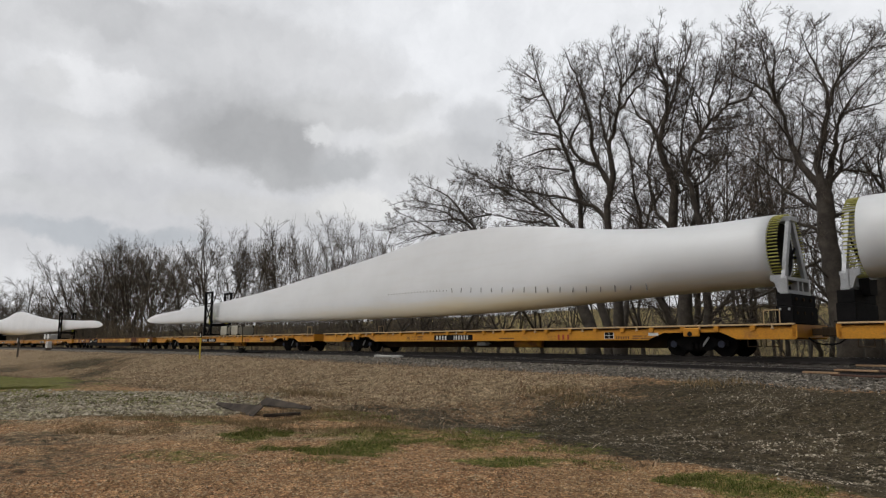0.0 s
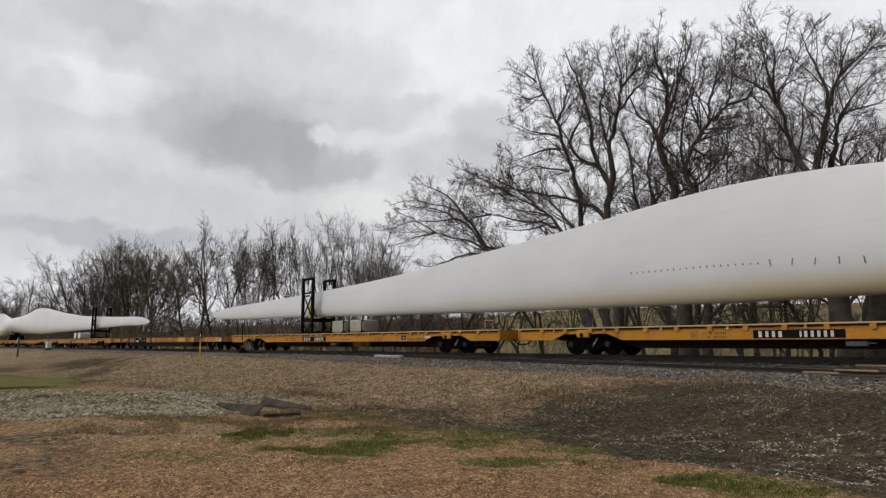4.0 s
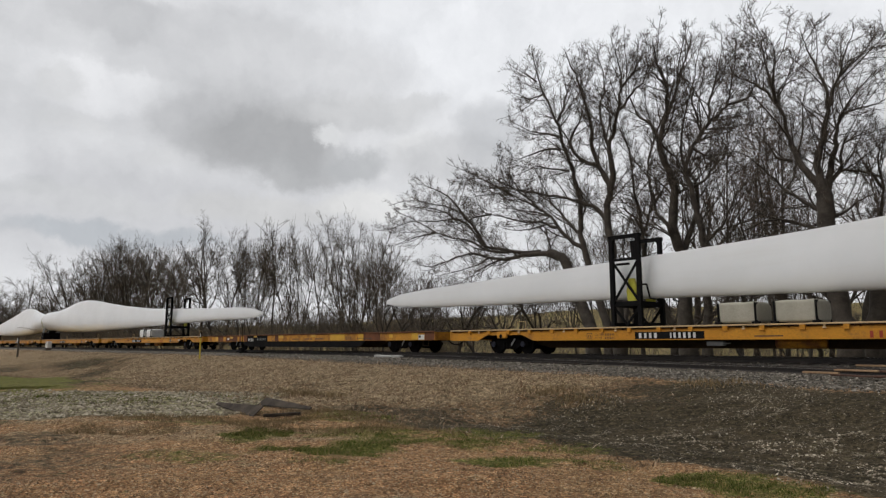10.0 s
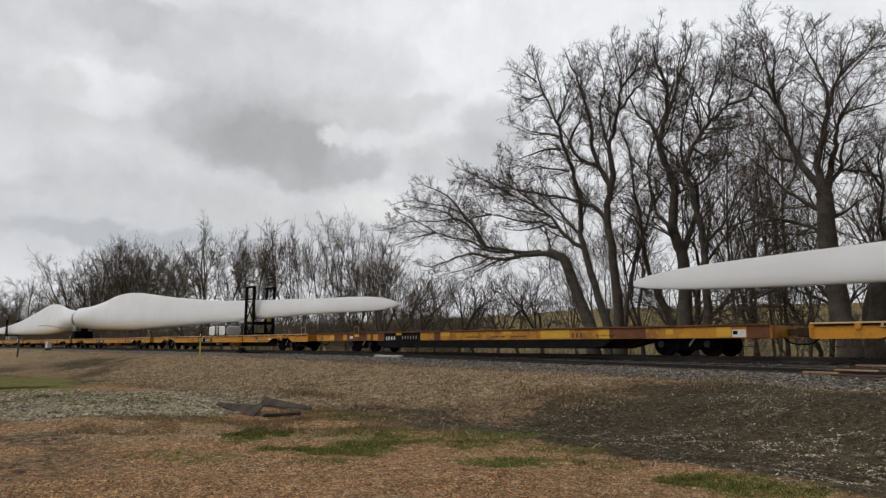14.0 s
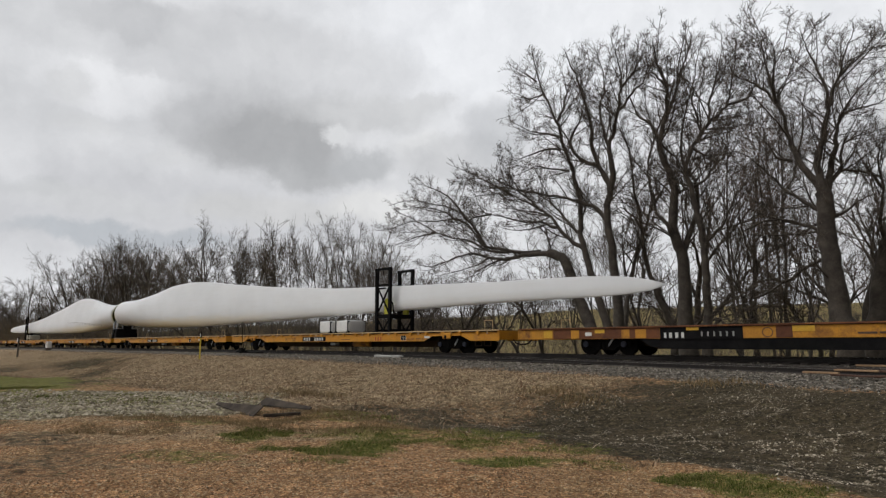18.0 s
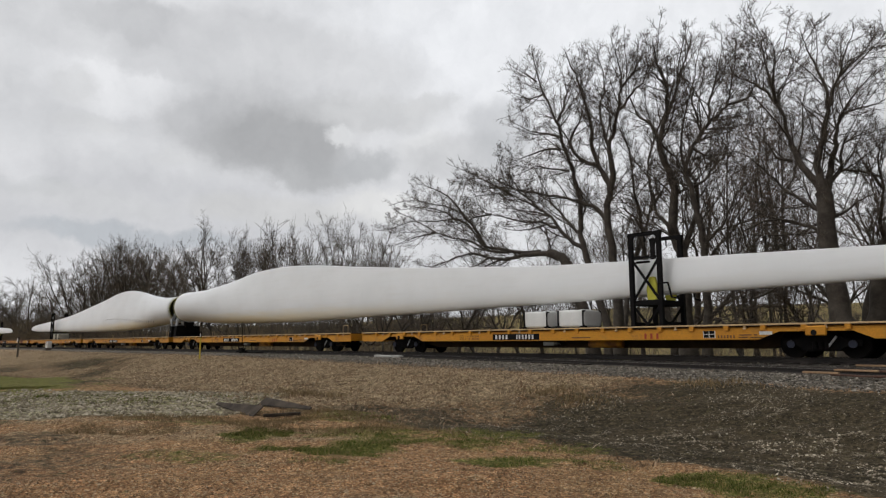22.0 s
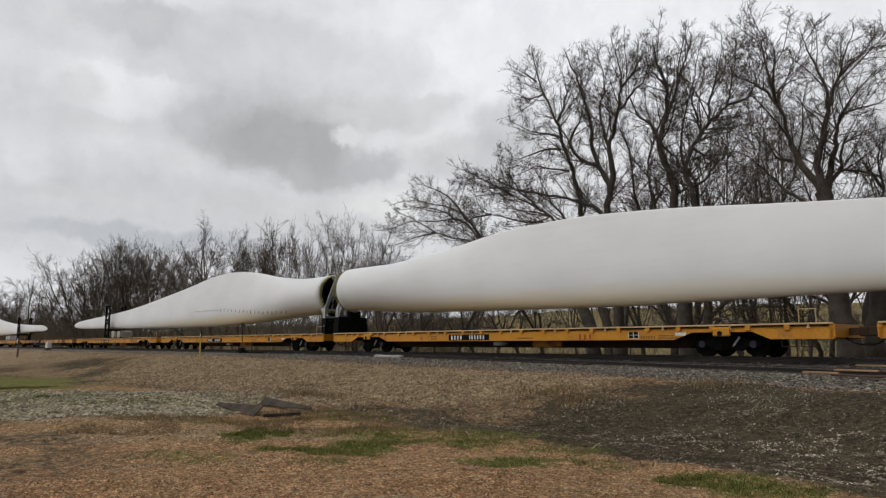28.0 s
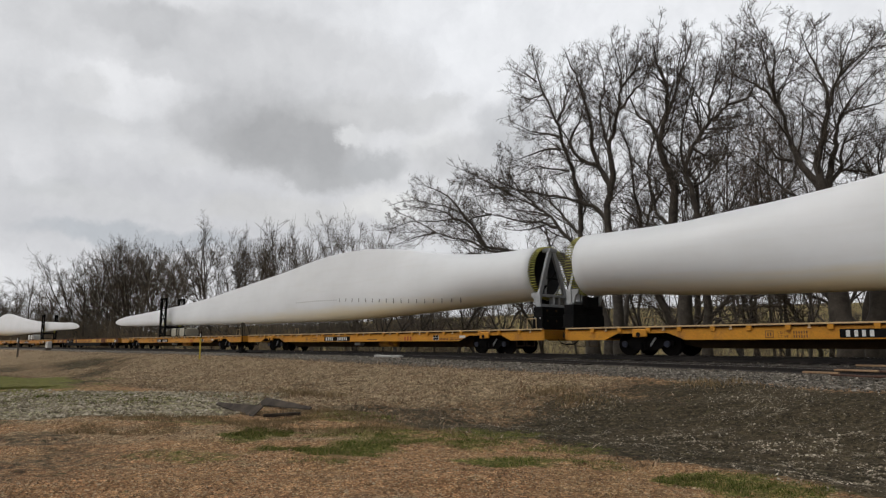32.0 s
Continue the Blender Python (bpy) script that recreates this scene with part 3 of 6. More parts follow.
def common_frame(car, sill_mat, edge_mat, belly=(0.27, 0.62), belly_half=8.2, arched=True, truck=TRUCK, shift=0.0):
    part("deck", boxes([(-HALF, HALF, -FACE + 0.02, FACE - 0.02, 0.98, 1.05)]), UNDER, car, "dark steel deck")
    for s in (-1, 1):
        y0, y1 = sorted((s * FACE, s * (FACE - 0.05)))
        bm = bmesh.new()
        extrude_profile(bm, sill_outline(arched), y0, y1)
        part("side_sill", bm, sill_mat, car)
        if arched:                                           # recessed slot between sill and deck edge
            y0, y1 = sorted((s * (FACE - 0.09), s * (FACE - 0.13)))
            # back takes the darker yellow, putting the slot's shadow into its colour
            part("slot_back", boxes([(-HALF, HALF, y0, y1, 0.9, 1.03)]), OLD_YELLOW, car)
            y0, y1 = sorted((s * (FACE + 0.015), s * (FACE - 0.13)))
            part("slot_ledge", boxes([(-HALF, HALF, y0, y1, 0.915, 0.935)]), sill_mat, car)
        y0, y1 = sorted((s * (FACE + 0.06), s * (FACE - 0.06)))
        part("deck_edge", boxes([(-HALF, HALF, y0, y1, 1.02, 1.075)], 0.008), edge_mat, car, "worn pale deck edge rail")
    bm = bmesh.new()
    b = belly_half
    extrude_profile(bm, [(-HALF + 0.4, 0.66), (-HALF + 0.4, 0.98), (HALF - 0.4, 0.98), (HALF - 0.4, 0.66), (b + 1.5, 0.6), (b, belly[0]), (-b, belly[0]),
                         (-b - 1.5, 0.6)], -0.42, 0.42)
    part("centre_sill", bm, UNDER, car, "dark grimy centre sill")
    for k in range(-4, 5):
        bm = bmesh.new()
        extrude_profile(bm, [(k * 2.0 - 0.03, 0.62), (k * 2.0 - 0.03, 0.97), (k * 2.0 + 0.03, 0.97), (k * 2.0 + 0.03, 0.62)], -FACE + 0.06, FACE - 0.06)
        part("crossbearer", bm, UNDER, car)
    for s in (-1, 1):
        bm = bmesh.new()                                    # coupler and its pocket
        box(bm, *sorted((s * (HALF - 0.1), s * (HALF + 0.05))), -FACE, FACE, 0.62, 1.03)
        part("end_sill", bm, sill_mat, car)
        bm = bmesh.new()
        box(bm, *sorted((s * HALF, s * (HALF + 0.45))), -0.11, 0.11, 0.70, 0.92)
        box(bm, *sorted((s * (HALF + 0.35), s * (HALF + 0.62))), -0.18, 0.14, 0.66, 0.96, 0.03)
        part("coupler", bm, UNDER, car, "rusty knuckle coupler")
        bm = bmesh.new()
        bent(bm, [(s * (HALF + 0.05), -0.45, 0.62), (s * (HALF + 0.25), -0.45, 0.46), (s * (HALF + 0.5), -0.4, 0.40), (s * (HALF + 0.72), -0.35, 0.43)], 0.028)
        part("air_hose", bm, BLACK, car)
    add_trucks(car, truck, shift)


def yellow_flatcar(number_widths):
    car = thing("flatcar", "yellow steel railway flatcar with stake pockets along its deck", "flatcar", "flatcars of the train")
    common_frame(car, YELLOW, EDGE)
    pocket = boxes([(-0.085, 0.085, -0.06, 0.10, 0.86, 1.025)], 0.01)
    pocket = shared("stake_pocket", pocket, YELLOW)
    hook = bmesh.new()
    box(hook, -0.03, 0.03, -0.05, 0.0, 0.90, 1.02, 0.01)
    box(hook, -0.06, 0.06, -0.06, -0.02, 0.90, 0.94, 0.01)
    hook = shared("tie_down_hook", hook, EDGE)
    for k in range(21):
        x = -12.2 + k * 1.22
        for s in (-1, 1):
            ob = part("stake_pocket", pocket, None, car)
            ob.matrix_local = pose(x, s * FACE, 0, 0, 0, 0 if s < 0 else 180)
            if s < 0 and k % 2 == 0:
                ob = part("tie_down_hook", hook, None, car)
                ob.location = (x + 0.62, -FACE, 0)
    for s in (-1, 1):
        for e in (-1, 1):
            y0, y1 = sorted((s * FACE, s * (FACE + 0.09)))
            part("jacking_bracket", boxes([(e * TRUCK - 0.3, e * TRUCK + 0.3, y0, y1, 0.68, 0.98)], 0.03), YELLOW, car)
            bm = bmesh.new()
            rod(bm, (e * TRUCK - 0.05, s * (FACE + 0.085), 0.77), (e * TRUCK - 0.05, s * (FACE + 0.095), 0.77), 0.09, 12)
            part("bracket_hole", bm, BLACK, car)
    y = -FACE
    # plate with the car's marks
    part("number_plate", boxes([(-3.44, -0.74, y - 0.006, y, 0.605, 0.87)]), BLACK, car, "black plate with white marks")
    bars(car, "white_mark", (0.18, 0.16, 0.16, 0.18), -3.27, 0.64, 0.19, WHITEBAR, y - 0.008, 0.04)
    bars(car, "white_mark", number_widths, -2.02, 0.64, 0.19, WHITEBAR, y - 0.008, 0.035)
    # red emblem
    bars(car, "red_mark", (0.15, 0.15, 0.15), 4.24, 0.605, 0.20, REDBAR, y - 0.003, 0.09)
    # inspection stencil
    part("inspection_stencil", boxes([(6.50, 6.93, y - 0.005, y, 0.62, 0.86)]), WHITEBAR, car)
    part("stencil_field", boxes([(6.52 + 0.205 * i, 6.70 + 0.205 * i, y - 0.008, y - 0.005, 0.635 + 0.125 * j, 0.745 + 0.125 * j)
                                 for i in (0, 1) for j in (0, 1)]), BLACK, car)
    bars(car, "dark_mark", (0.075,) * 6, 7.02, 0.615, 0.10, BROWNBAR, y - 0.005, 0.03)
    bars(car, "dark_mark", (0.4, 0.2), 7.75, 0.70, 0.035, BROWNBAR, y - 0.005)
    bars(car, "dark_mark", (0.3, 0.4), 7.72, 0.62, 0.035, BROWNBAR, y - 0.005)
    bars(car, "dark_mark", (0.26,), -5.6, 0.62, 0.02, BROWNBAR, y - 0.005)
    bars(car, "dark_mark", (0.26,), -5.6, 0.83, 0.02, BROWNBAR, y - 0.005)
    bars(car, "dark_mark", (0.03, 0.03), -5.6, 0.64, 0.19, BROWNBAR, y - 0.005, 0.21)
    bars(car, "dark_mark", (0.06, 0.06), -5.53, 0.67, 0.12, BROWNBAR, y - 0.005, 0.02)
    for z, words in ((0.745, "LD LMT"), (0.62, "LT WT")):
        lettering(car, words, -5.22, z, 0.115, y - 0.004)
        bars(car, "dark_mark", (0.055,) * 6, -4.74, z, 0.085, BROWNBAR, y - 0.005, 0.02)
    bars(car, "dark_mark", (0.9,), 0.95, 0.66, 0.04, BROWNBAR, y - 0.005)
    part("paper_tag", boxes([(8.40, 8.80, y - 0.006, y, 0.72, 0.83)]), WHITEBAR, car, "white paper tag")
    part("air_tank", shared("air_tank", (lambda b: (rod(b, (1.4, -0.75, 0.45), (2.9, -0.75, 0.45), 0.17, 14), b)[1])(bmesh.new()), OLD_YELLOW, True), None, car)
    part("brake_valve", boxes([(-0.9, -0.3, -0.95, -0.7, 0.36, 0.52), (-0.6, -0.1, -0.9, -0.75, 0.42, 0.48)], 0.02), GREYSTEEL, car)
    for e in (-1, 1):
        x = e * (HALF - 0.4) - (0.42 if e > 0 else 0)
        stirrup(car, x - (0.1 if e > 0 else -0.1), y + 0.02)
        stirrup(car, e * (HALF - 1.3) - 0.2, y + 0.02)
    handrail(car, HALF - 1.0, -FACE + 0.15, 1.05)
    handrail(car, -HALF + 2.0, FACE - 0.15, 1.05)
    return car


def rusty_flatcar():
    car = thing("rusty_flatcar", "weathered flatcar, dark rust and faded yellow patches, black lettered panel", "flatcar", "flatcars of the train")
    common_frame(car, OLD_YELLOW, RUSTY, belly=(0.24, 0.62), belly_half=7.4, arched=False, truck=9.85, shift=0.5)
    y = -FACE
    for q in (y + 0.03, -y - 0.07):
        bm = bmesh.new()
        extrude_profile(bm, [(-7.6, 0.62), (7.6, 0.62), (7.2, 0.34), (6.4, 0.25), (-6.4, 0.25), (-7.2, 0.34)], q, q + 0.04)
        part("lower_sill", bm, BLACK, car, "black lower side girder")
    for x0, x1 in ((-11.6, -6.75), (7.5, 9.05), (-2.7, -2.2), (12.75, 13.48)):
        part("rusty_side_panel", boxes([(x0, x1, y - 0.008, y, 0.63, 1.015)]), RUSTY, car, "rust-brown side panel")
    part("black_panel", boxes([(-6.74, -3.75, y - 0.008, y, 0.60, 1.015)]), BLACK, car, "black panel with white marks")
    bars(car, "white_mark", (0.15, 0.19, 0.19, 0.17), -6.58, 0.64, 0.19, WHITEBAR, y - 0.012, 0.045)
    bars(car, "grey_mark", (0.10,) * 6, -5.19, 0.69, 0.16, GREYBAR, y - 0.012, 0.12)
    for x, w, z0, z1 in ((-12.1, 0.44, 0.68, 0.98), (-9.55, 0.45, 0.84, 0.99), (-5.73, 0.46, 0.90, 1.0), (-2.2, 0.65, 0.82, 1.0), (1.95, 0.5, 0.86, 1.0),
                         (9.86, 0.29, 0.76, 0.95), (11.73, 0.51, 0.66, 1.0), (7.0, 0.48, 0.64, 1.0), (4.1, 1.5, 0.66, 1.0)):
        part("yellow_patch", boxes([(x, x + w, y - 0.014, y - 0.008, z0, z1)]), PATCH, car, "bright yellow repaint patch")
    for x, w in ((-8.35, 0.35), (-7.75, 0.45), (-10.7, 0.4)):
        part("faded_patch", boxes([(x, x + w, y - 0.012, y - 0.008, 0.64, 0.97)]), OLD_YELLOW, car, "faded orange paint patch")
    bars(car, "dark_red_mark", (0.15, 0.15, 0.15), 5.72, 0.67, 0.20, BROWNBAR, y - 0.003, 0.05)
    bm = bmesh.new()                                         # round worn emblem
    for k in range(16):
        a0, a1 = 2 * math.pi * k / 16, 2 * math.pi * (k + 1) / 16
        beam(bm, (-2.96 + 0.16 * math.cos(a0), y - 0.004, 0.80 + 0.15 * math.sin(a0)), (-2.96 + 0.16 * math.cos(a1), y - 0.004, 0.80 + 0.15 * math.sin(a1)), 0.006, 0.03)
    part("round_emblem", bm, BROWNBAR, car)
    part("white_stencil", boxes([(12.26, 12.72, y - 0.006, y, 0.65, 0.9)]), WHITEBAR, car)
    part("stencil_field", boxes([(12.29, 12.45, y - 0.009, y - 0.006, 0.74, 0.86)]), BLACK, car)
    part("white_stencil", boxes([(-10.0, -9.7, y - 0.016, y - 0.008, 0.74, 0.88)]), WHITEBAR, car)
    for x in (-0.4, 1.2, 2.4, 6.9, 7.4):
        bars(car, "dark_mark", (0.5, 0.3), x, 0.72, 0.06, BROWNBAR, y - 0.010)
    handrail(car, -HALF + 0.5, FACE - 0.4, 1.05)
    for e in (-1, 1):
        stirrup(car, e * (HALF - 0.7) - 0.2, y + 0.02)
    return car


# ---- blades ----
# distance from the root, lower edge, upper edge, half thickness; smooth between
STATIONS = [(0.0, 2.36, 4.80, 1.22), (3.5, 2.28, 4.83, 1.20), (7.0, 2.12, 5.20, 1.12), (10.5, 1.98, 5.78, 1.02), (14.0, 1.90, 6.12, 0.90),
            (18.0, 1.87, 6.08, 0.78), (23.5, 1.90, 5.50, 0.64), (30.0, 1.96, 4.88, 0.52), (38.0, 2.08, 4.20, 0.38), (47.0, 2.22, 3.75, 0.26),
            (54.5, 2.32, 3.48, 0.18), (58.4, 2.42, 3.32, 0.12), (60.5, 2.56, 3.12, 0.07), (61.3, 2.72, 2.92, 0.03)]


# the blade that reaches forward lies a little flatter
FORWARD = [(0.0, 2.40, 4.93, 1.25), (2.3, 2.35, 4.92, 1.24), (4.1, 2.21, 4.93, 1.20), (5.8, 2.13, 5.07, 1.15), (7.6, 2.07, 5.21, 1.10), (9.6, 2.03, 5.42, 1.04),
           (11.4, 2.00, 5.66, 0.98), (13.2, 1.97, 5.80, 0.92), (16.5, 1.93, 5.84, 0.82), (19.0, 1.91, 5.71, 0.76), (21.4, 1.94, 5.52, 0.69), (25.0, 1.98, 5.13, 0.61),
           (28.4, 2.03, 4.80, 0.54), (31.0, 2.05, 4.55, 0.50), (36.0, 2.13, 4.17, 0.42), (39.5, 2.18, 3.92, 0.37), (48.0, 2.31, 3.60, 0.25), (54.0, 2.39, 3.39, 0.19),
           (58.0, 2.38, 3.30, 0.13), (60.2, 2.40, 3.15, 0.08), (61.4, 2.50, 2.94, 0.05), (62.1, 2.66, 2.74, 0.02)]


def station(r, table):
    rs = [s[0] for s in table]
    k = max(0, min(len(rs) - 2, next((i for i in range(len(rs) - 1) if r <= rs[i + 1]), len(rs) - 2)))
    out = []
    for c in (1, 2, 3):
        def slope(i):
            if i == 0 or i == len(rs) - 1:
                return 0.0
            return (table[i + 1][c] - table[i - 1][c]) / (rs[i + 1] - rs[i - 1])
        h = rs[k + 1] - rs[k]
        u = (r - rs[k]) / h
        a, b, m0, m1 = table[k][c], table[k + 1][c], slope(k) * h, slope(k + 1) * h
        out.append(a * (2 * u**3 - 3 * u**2 + 1) + m0 * (u**3 - 2 * u**2 + u) + b * (-2 * u**3 + 3 * u**2) + m1 * (u**3 - u**2))
    return out


def blade_section(r, n=40, table=STATIONS):
    """An outline that goes from the root's circle to a wing section, its nose down and its thin edge up."""
    lo, hi, th = station(r, table)
    wing = smooth(3.0, 13.0, r)
    pts = []
    for k in range(n):
        a = 2 * math.pi * k / n
        s, c = math.cos(a), math.sin(a)                      # s: 1 at the nose (below), -1 at the thin edge
        u = (1 - s) / 2                                      # 0 at the nose, 1 at the thin edge
        circ = math.sqrt(max(0.0, u * (1 - u))) * 2
        foil = 2.6 * (0.2969 * math.sqrt(u) - 0.126 * u - 0.3516 * u * u + 0.2843 * u**3 - 0.095 * u**4) / 0.26
        w = circ * (1 - wing) + foil * 0.5 * wing * 1.15
        pts.append(((1 if c >= 0 else -1) * w * th, lo + (hi - lo) * u))
    return pts


def blade_mesh(table):
    verts, faces, n = [], [], 40
    rs = [0.0] + [0.5 + (table[-1][0] - 0.5) * (k / 90) for k in range(91)]
    for r in rs:
        verts += [(r, y, z) for y, z in blade_section(r, n, table)]
    for k in range(len(rs) - 1):
        for i in range(n):
            j = (i + 1) % n
            faces.append((k * n + i, k * n + j, (k + 1) * n + j, (k + 1) * n + i))
    faces.append(tuple((len(rs) - 1) * n + i for i in range(n)))
    # hollow root: an inner wall
    mid = (table[0][1] + table[0][2]) / 2
    b = len(verts)
    for r, q in ((0.0, 0.90), (3.0, 0.88)):
        verts += [(r, y * q, mid + (z - mid) * q) for y, z in blade_section(0.0, n, table)]
    for i in range(n):
        j = (i + 1) % n
        faces.append((i, b + i, b + j, j))
        faces.append((b + i, b + n + i, b + n + j, b + j))
    outer = len(faces) - 2 * n
    faces.append(tuple(b + n + i for i in range(n))[::-1])
    me = mesh_of("shell", verts, faces, BLADE, True)
    me.materials.append(HOLLOW)
    for k in range(outer, len(faces)):
        if (k - outer) % 2 or k == len(faces) - 1:
            me.polygons[k].material_index = 1
    bm = bmesh.new()
    bm.from_mesh(me)
    bmesh.ops.recalc_face_normals(bm, faces=bm.faces)
    bm.to_mesh(me)
    bm.free()
    return me


SHELL, FORWARD_SHELL = blade_mesh(STATIONS), blade_mesh(FORWARD)


def stud_mesh(table):
    bm = bmesh.new()
    mid, rad = (table[0][1] + table[0][2]) / 2, (table[0][2] - table[0][1]) / 2 - 0.05
    for k in range(64):
        a = 2 * math.pi * k / 64
        y, z = rad * math.cos(a), mid + rad * math.sin(a)
        rod(bm, (0.0, y, z), (-0.36, y, z), 0.024, 6)
    return shared("bolt_ring", bm, STUDS)


BOLTS, FORWARD_BOLTS = stud_mesh(STATIONS), stud_mesh(FORWARD)


def vane_mesh():
    bm = bmesh.new()
    rnd = random.Random(2)
    rs = [4.6 + 0.7 * k for k in range(17)] + [16.2 + 0.26 * k for k in range(20)]
    for k, r in enumerate(rs):
        z = 2.58 + 0.62 * smooth(4.0, 19.0, r)
        sec = blade_section(r, 120)
        y = max(p[0] for p in sec if abs(p[1] - z) < 0.12)
        h = 0.12 + rnd.uniform(-0.02, 0.02) if k < 17 else 0.035
        lean = rnd.uniform(-0.02, 0.02)
        beam(bm, (r - lean, y + 0.005, z - h), (r + lean, y - 0.005, z + h), 0.035, 0.03)
    return shared("vane_strip", bm, VANEGREY)


VANES = vane_mesh()


def wind_blade(label, forward=False):
    b = thing("wind_turbine_blade", label, "turbine blade", "wind turbine blades")
    part("shell", FORWARD_SHELL if forward else SHELL, None, b)
    tagged(part("bolt_ring", FORWARD_BOLTS if forward else BOLTS, None, b, "ring of yellow threaded root bolts"), kind="stuff")
    if not forward:
        tagged(part("vane_strip", VANES, None, b, "row of small grey edge vanes"), kind="stuff")
    return b


def root_stand():
    """Carries a blade's root end, which lies towards -x: black plinth and a grey A-frame that stands across the track, bolted to the root face."""
    st = thing("root_stand", "black steel plinth with a grey A-frame that holds a blade root", "transport stand", "blade root stands")
    part("plinth", boxes([(-0.27, 0.27, -1.08, 1.08, 1.10, 1.64)], 0.02), BLACK, st)
    part("plinth_top", boxes([(-0.25, 0.24, -1.03, 1.03, 1.64, 2.03)], 0.02), BLACK, st)
    part("plinth_foot", boxes([(-0.34, 0.34, -1.14, 1.14, 1.075, 1.11)], 0.01), BLACK, st)
    for x in (-0.16, 0.12):
        part("plinth_light", boxes([(x, x + 0.07, -1.09, -1.08, 1.50, 1.57)], 0.005), GREYSTEEL, st)
    for z in (1.42, 1.86):
        for y in (-0.72, -0.1, 0.55):
            part("lifting_lug", boxes([(0.24, 0.29, y - 0.05, y + 0.05, z - 0.05, z + 0.05)], 0.01), UNDER, st)
    # foot frame with open windows
    for z in (2.10, 2.54):
        bm = bmesh.new()
        beam(bm, (0.0, -1.0, z), (0.0, 1.0, z), 0.26, 0.11)
        part("foot_rail", bm, GREYSTEEL, st)
    for y in (-0.95, -0.05, 0.35, 0.95):
        bm = bmesh.new()
        beam(bm, (0.0, y, 2.08), (0.0, y, 2.58), 0.11, 0.22)
        part("foot_post", bm, GREYSTEEL, st)
    for s in (-1, 1):
        bm = bmesh.new()
        beam(bm, (0.0, s * 0.92, 2.5), (-0.02, s * 0.10, 4.60), 0.12, 0.21)
        part("leg", bm, GREYSTEEL, st)
        bm = bmesh.new()                                     # lug that reaches to the root face
        extrude_profile(bm, [(-0.42, 2.66), (-0.42, 2.48), (-0.30, 2.42), (-0.20, 2.10), (-0.06, 2.06), (-0.06, 2.66)], *sorted((s * 0.86, s * 0.96)))
        part("root_lug", bm, GREYSTEEL, st)
    part("head_plate", boxes([(-0.34, 0.13, -0.26, 0.26, 4.50, 4.68)], 0.02), GREYSTEEL, st)
    bm = bmesh.new()
    rod(bm, (-0.12, -0.35, 2.6), (-0.08, -0.30, 3.3), 0.05, 10)
    rod(bm, (-0.08, -0.30, 3.3), (-0.06, -0.27, 3.7), 0.03, 10)
    part("hydraulic_strut", bm, GREYSTEEL, st)
    bm = bmesh.new()
    beam(bm, (-0.08, -0.75, 2.6), (-0.06, 0.42, 3.7), 0.05, 0.06)
    part("diagonal_brace", bm, BLACK, st)
    bm = bmesh.new()
    beam(bm, (-0.08, -0.58, 3.32), (-0.08, 0.58, 3.32), 0.05, 0.07)
    part("tie_bar", bm, BLACK, st)
    # black saddle plate under the root
    bm = bmesh.new()
    inner = [(1.29 * math.cos(a), 3.62 + 1.29 * math.sin(a)) for a in (math.pi * (1.40 + 0.20 * k / 18) for k in range(19))]
    ring = inner + [(0.36, 1.9), (-0.36, 1.9)]
    pts = [[bm.verts.new((x, y, z)) for y, z in ring] for x in (-0.48, -0.20)]
    bm.faces.new(pts[0])
    bm.faces.new(pts[1][::-1])
    for i in range(len(ring)):
        j = (i + 1) % len(ring)
        bm.faces.new((pts[0][j], pts[0][i], pts[1][i], pts[1][j]))
    bmesh.ops.recalc_face_normals(bm, faces=bm.faces)
    part("saddle_plate", bm, BLACK, st)
    return st


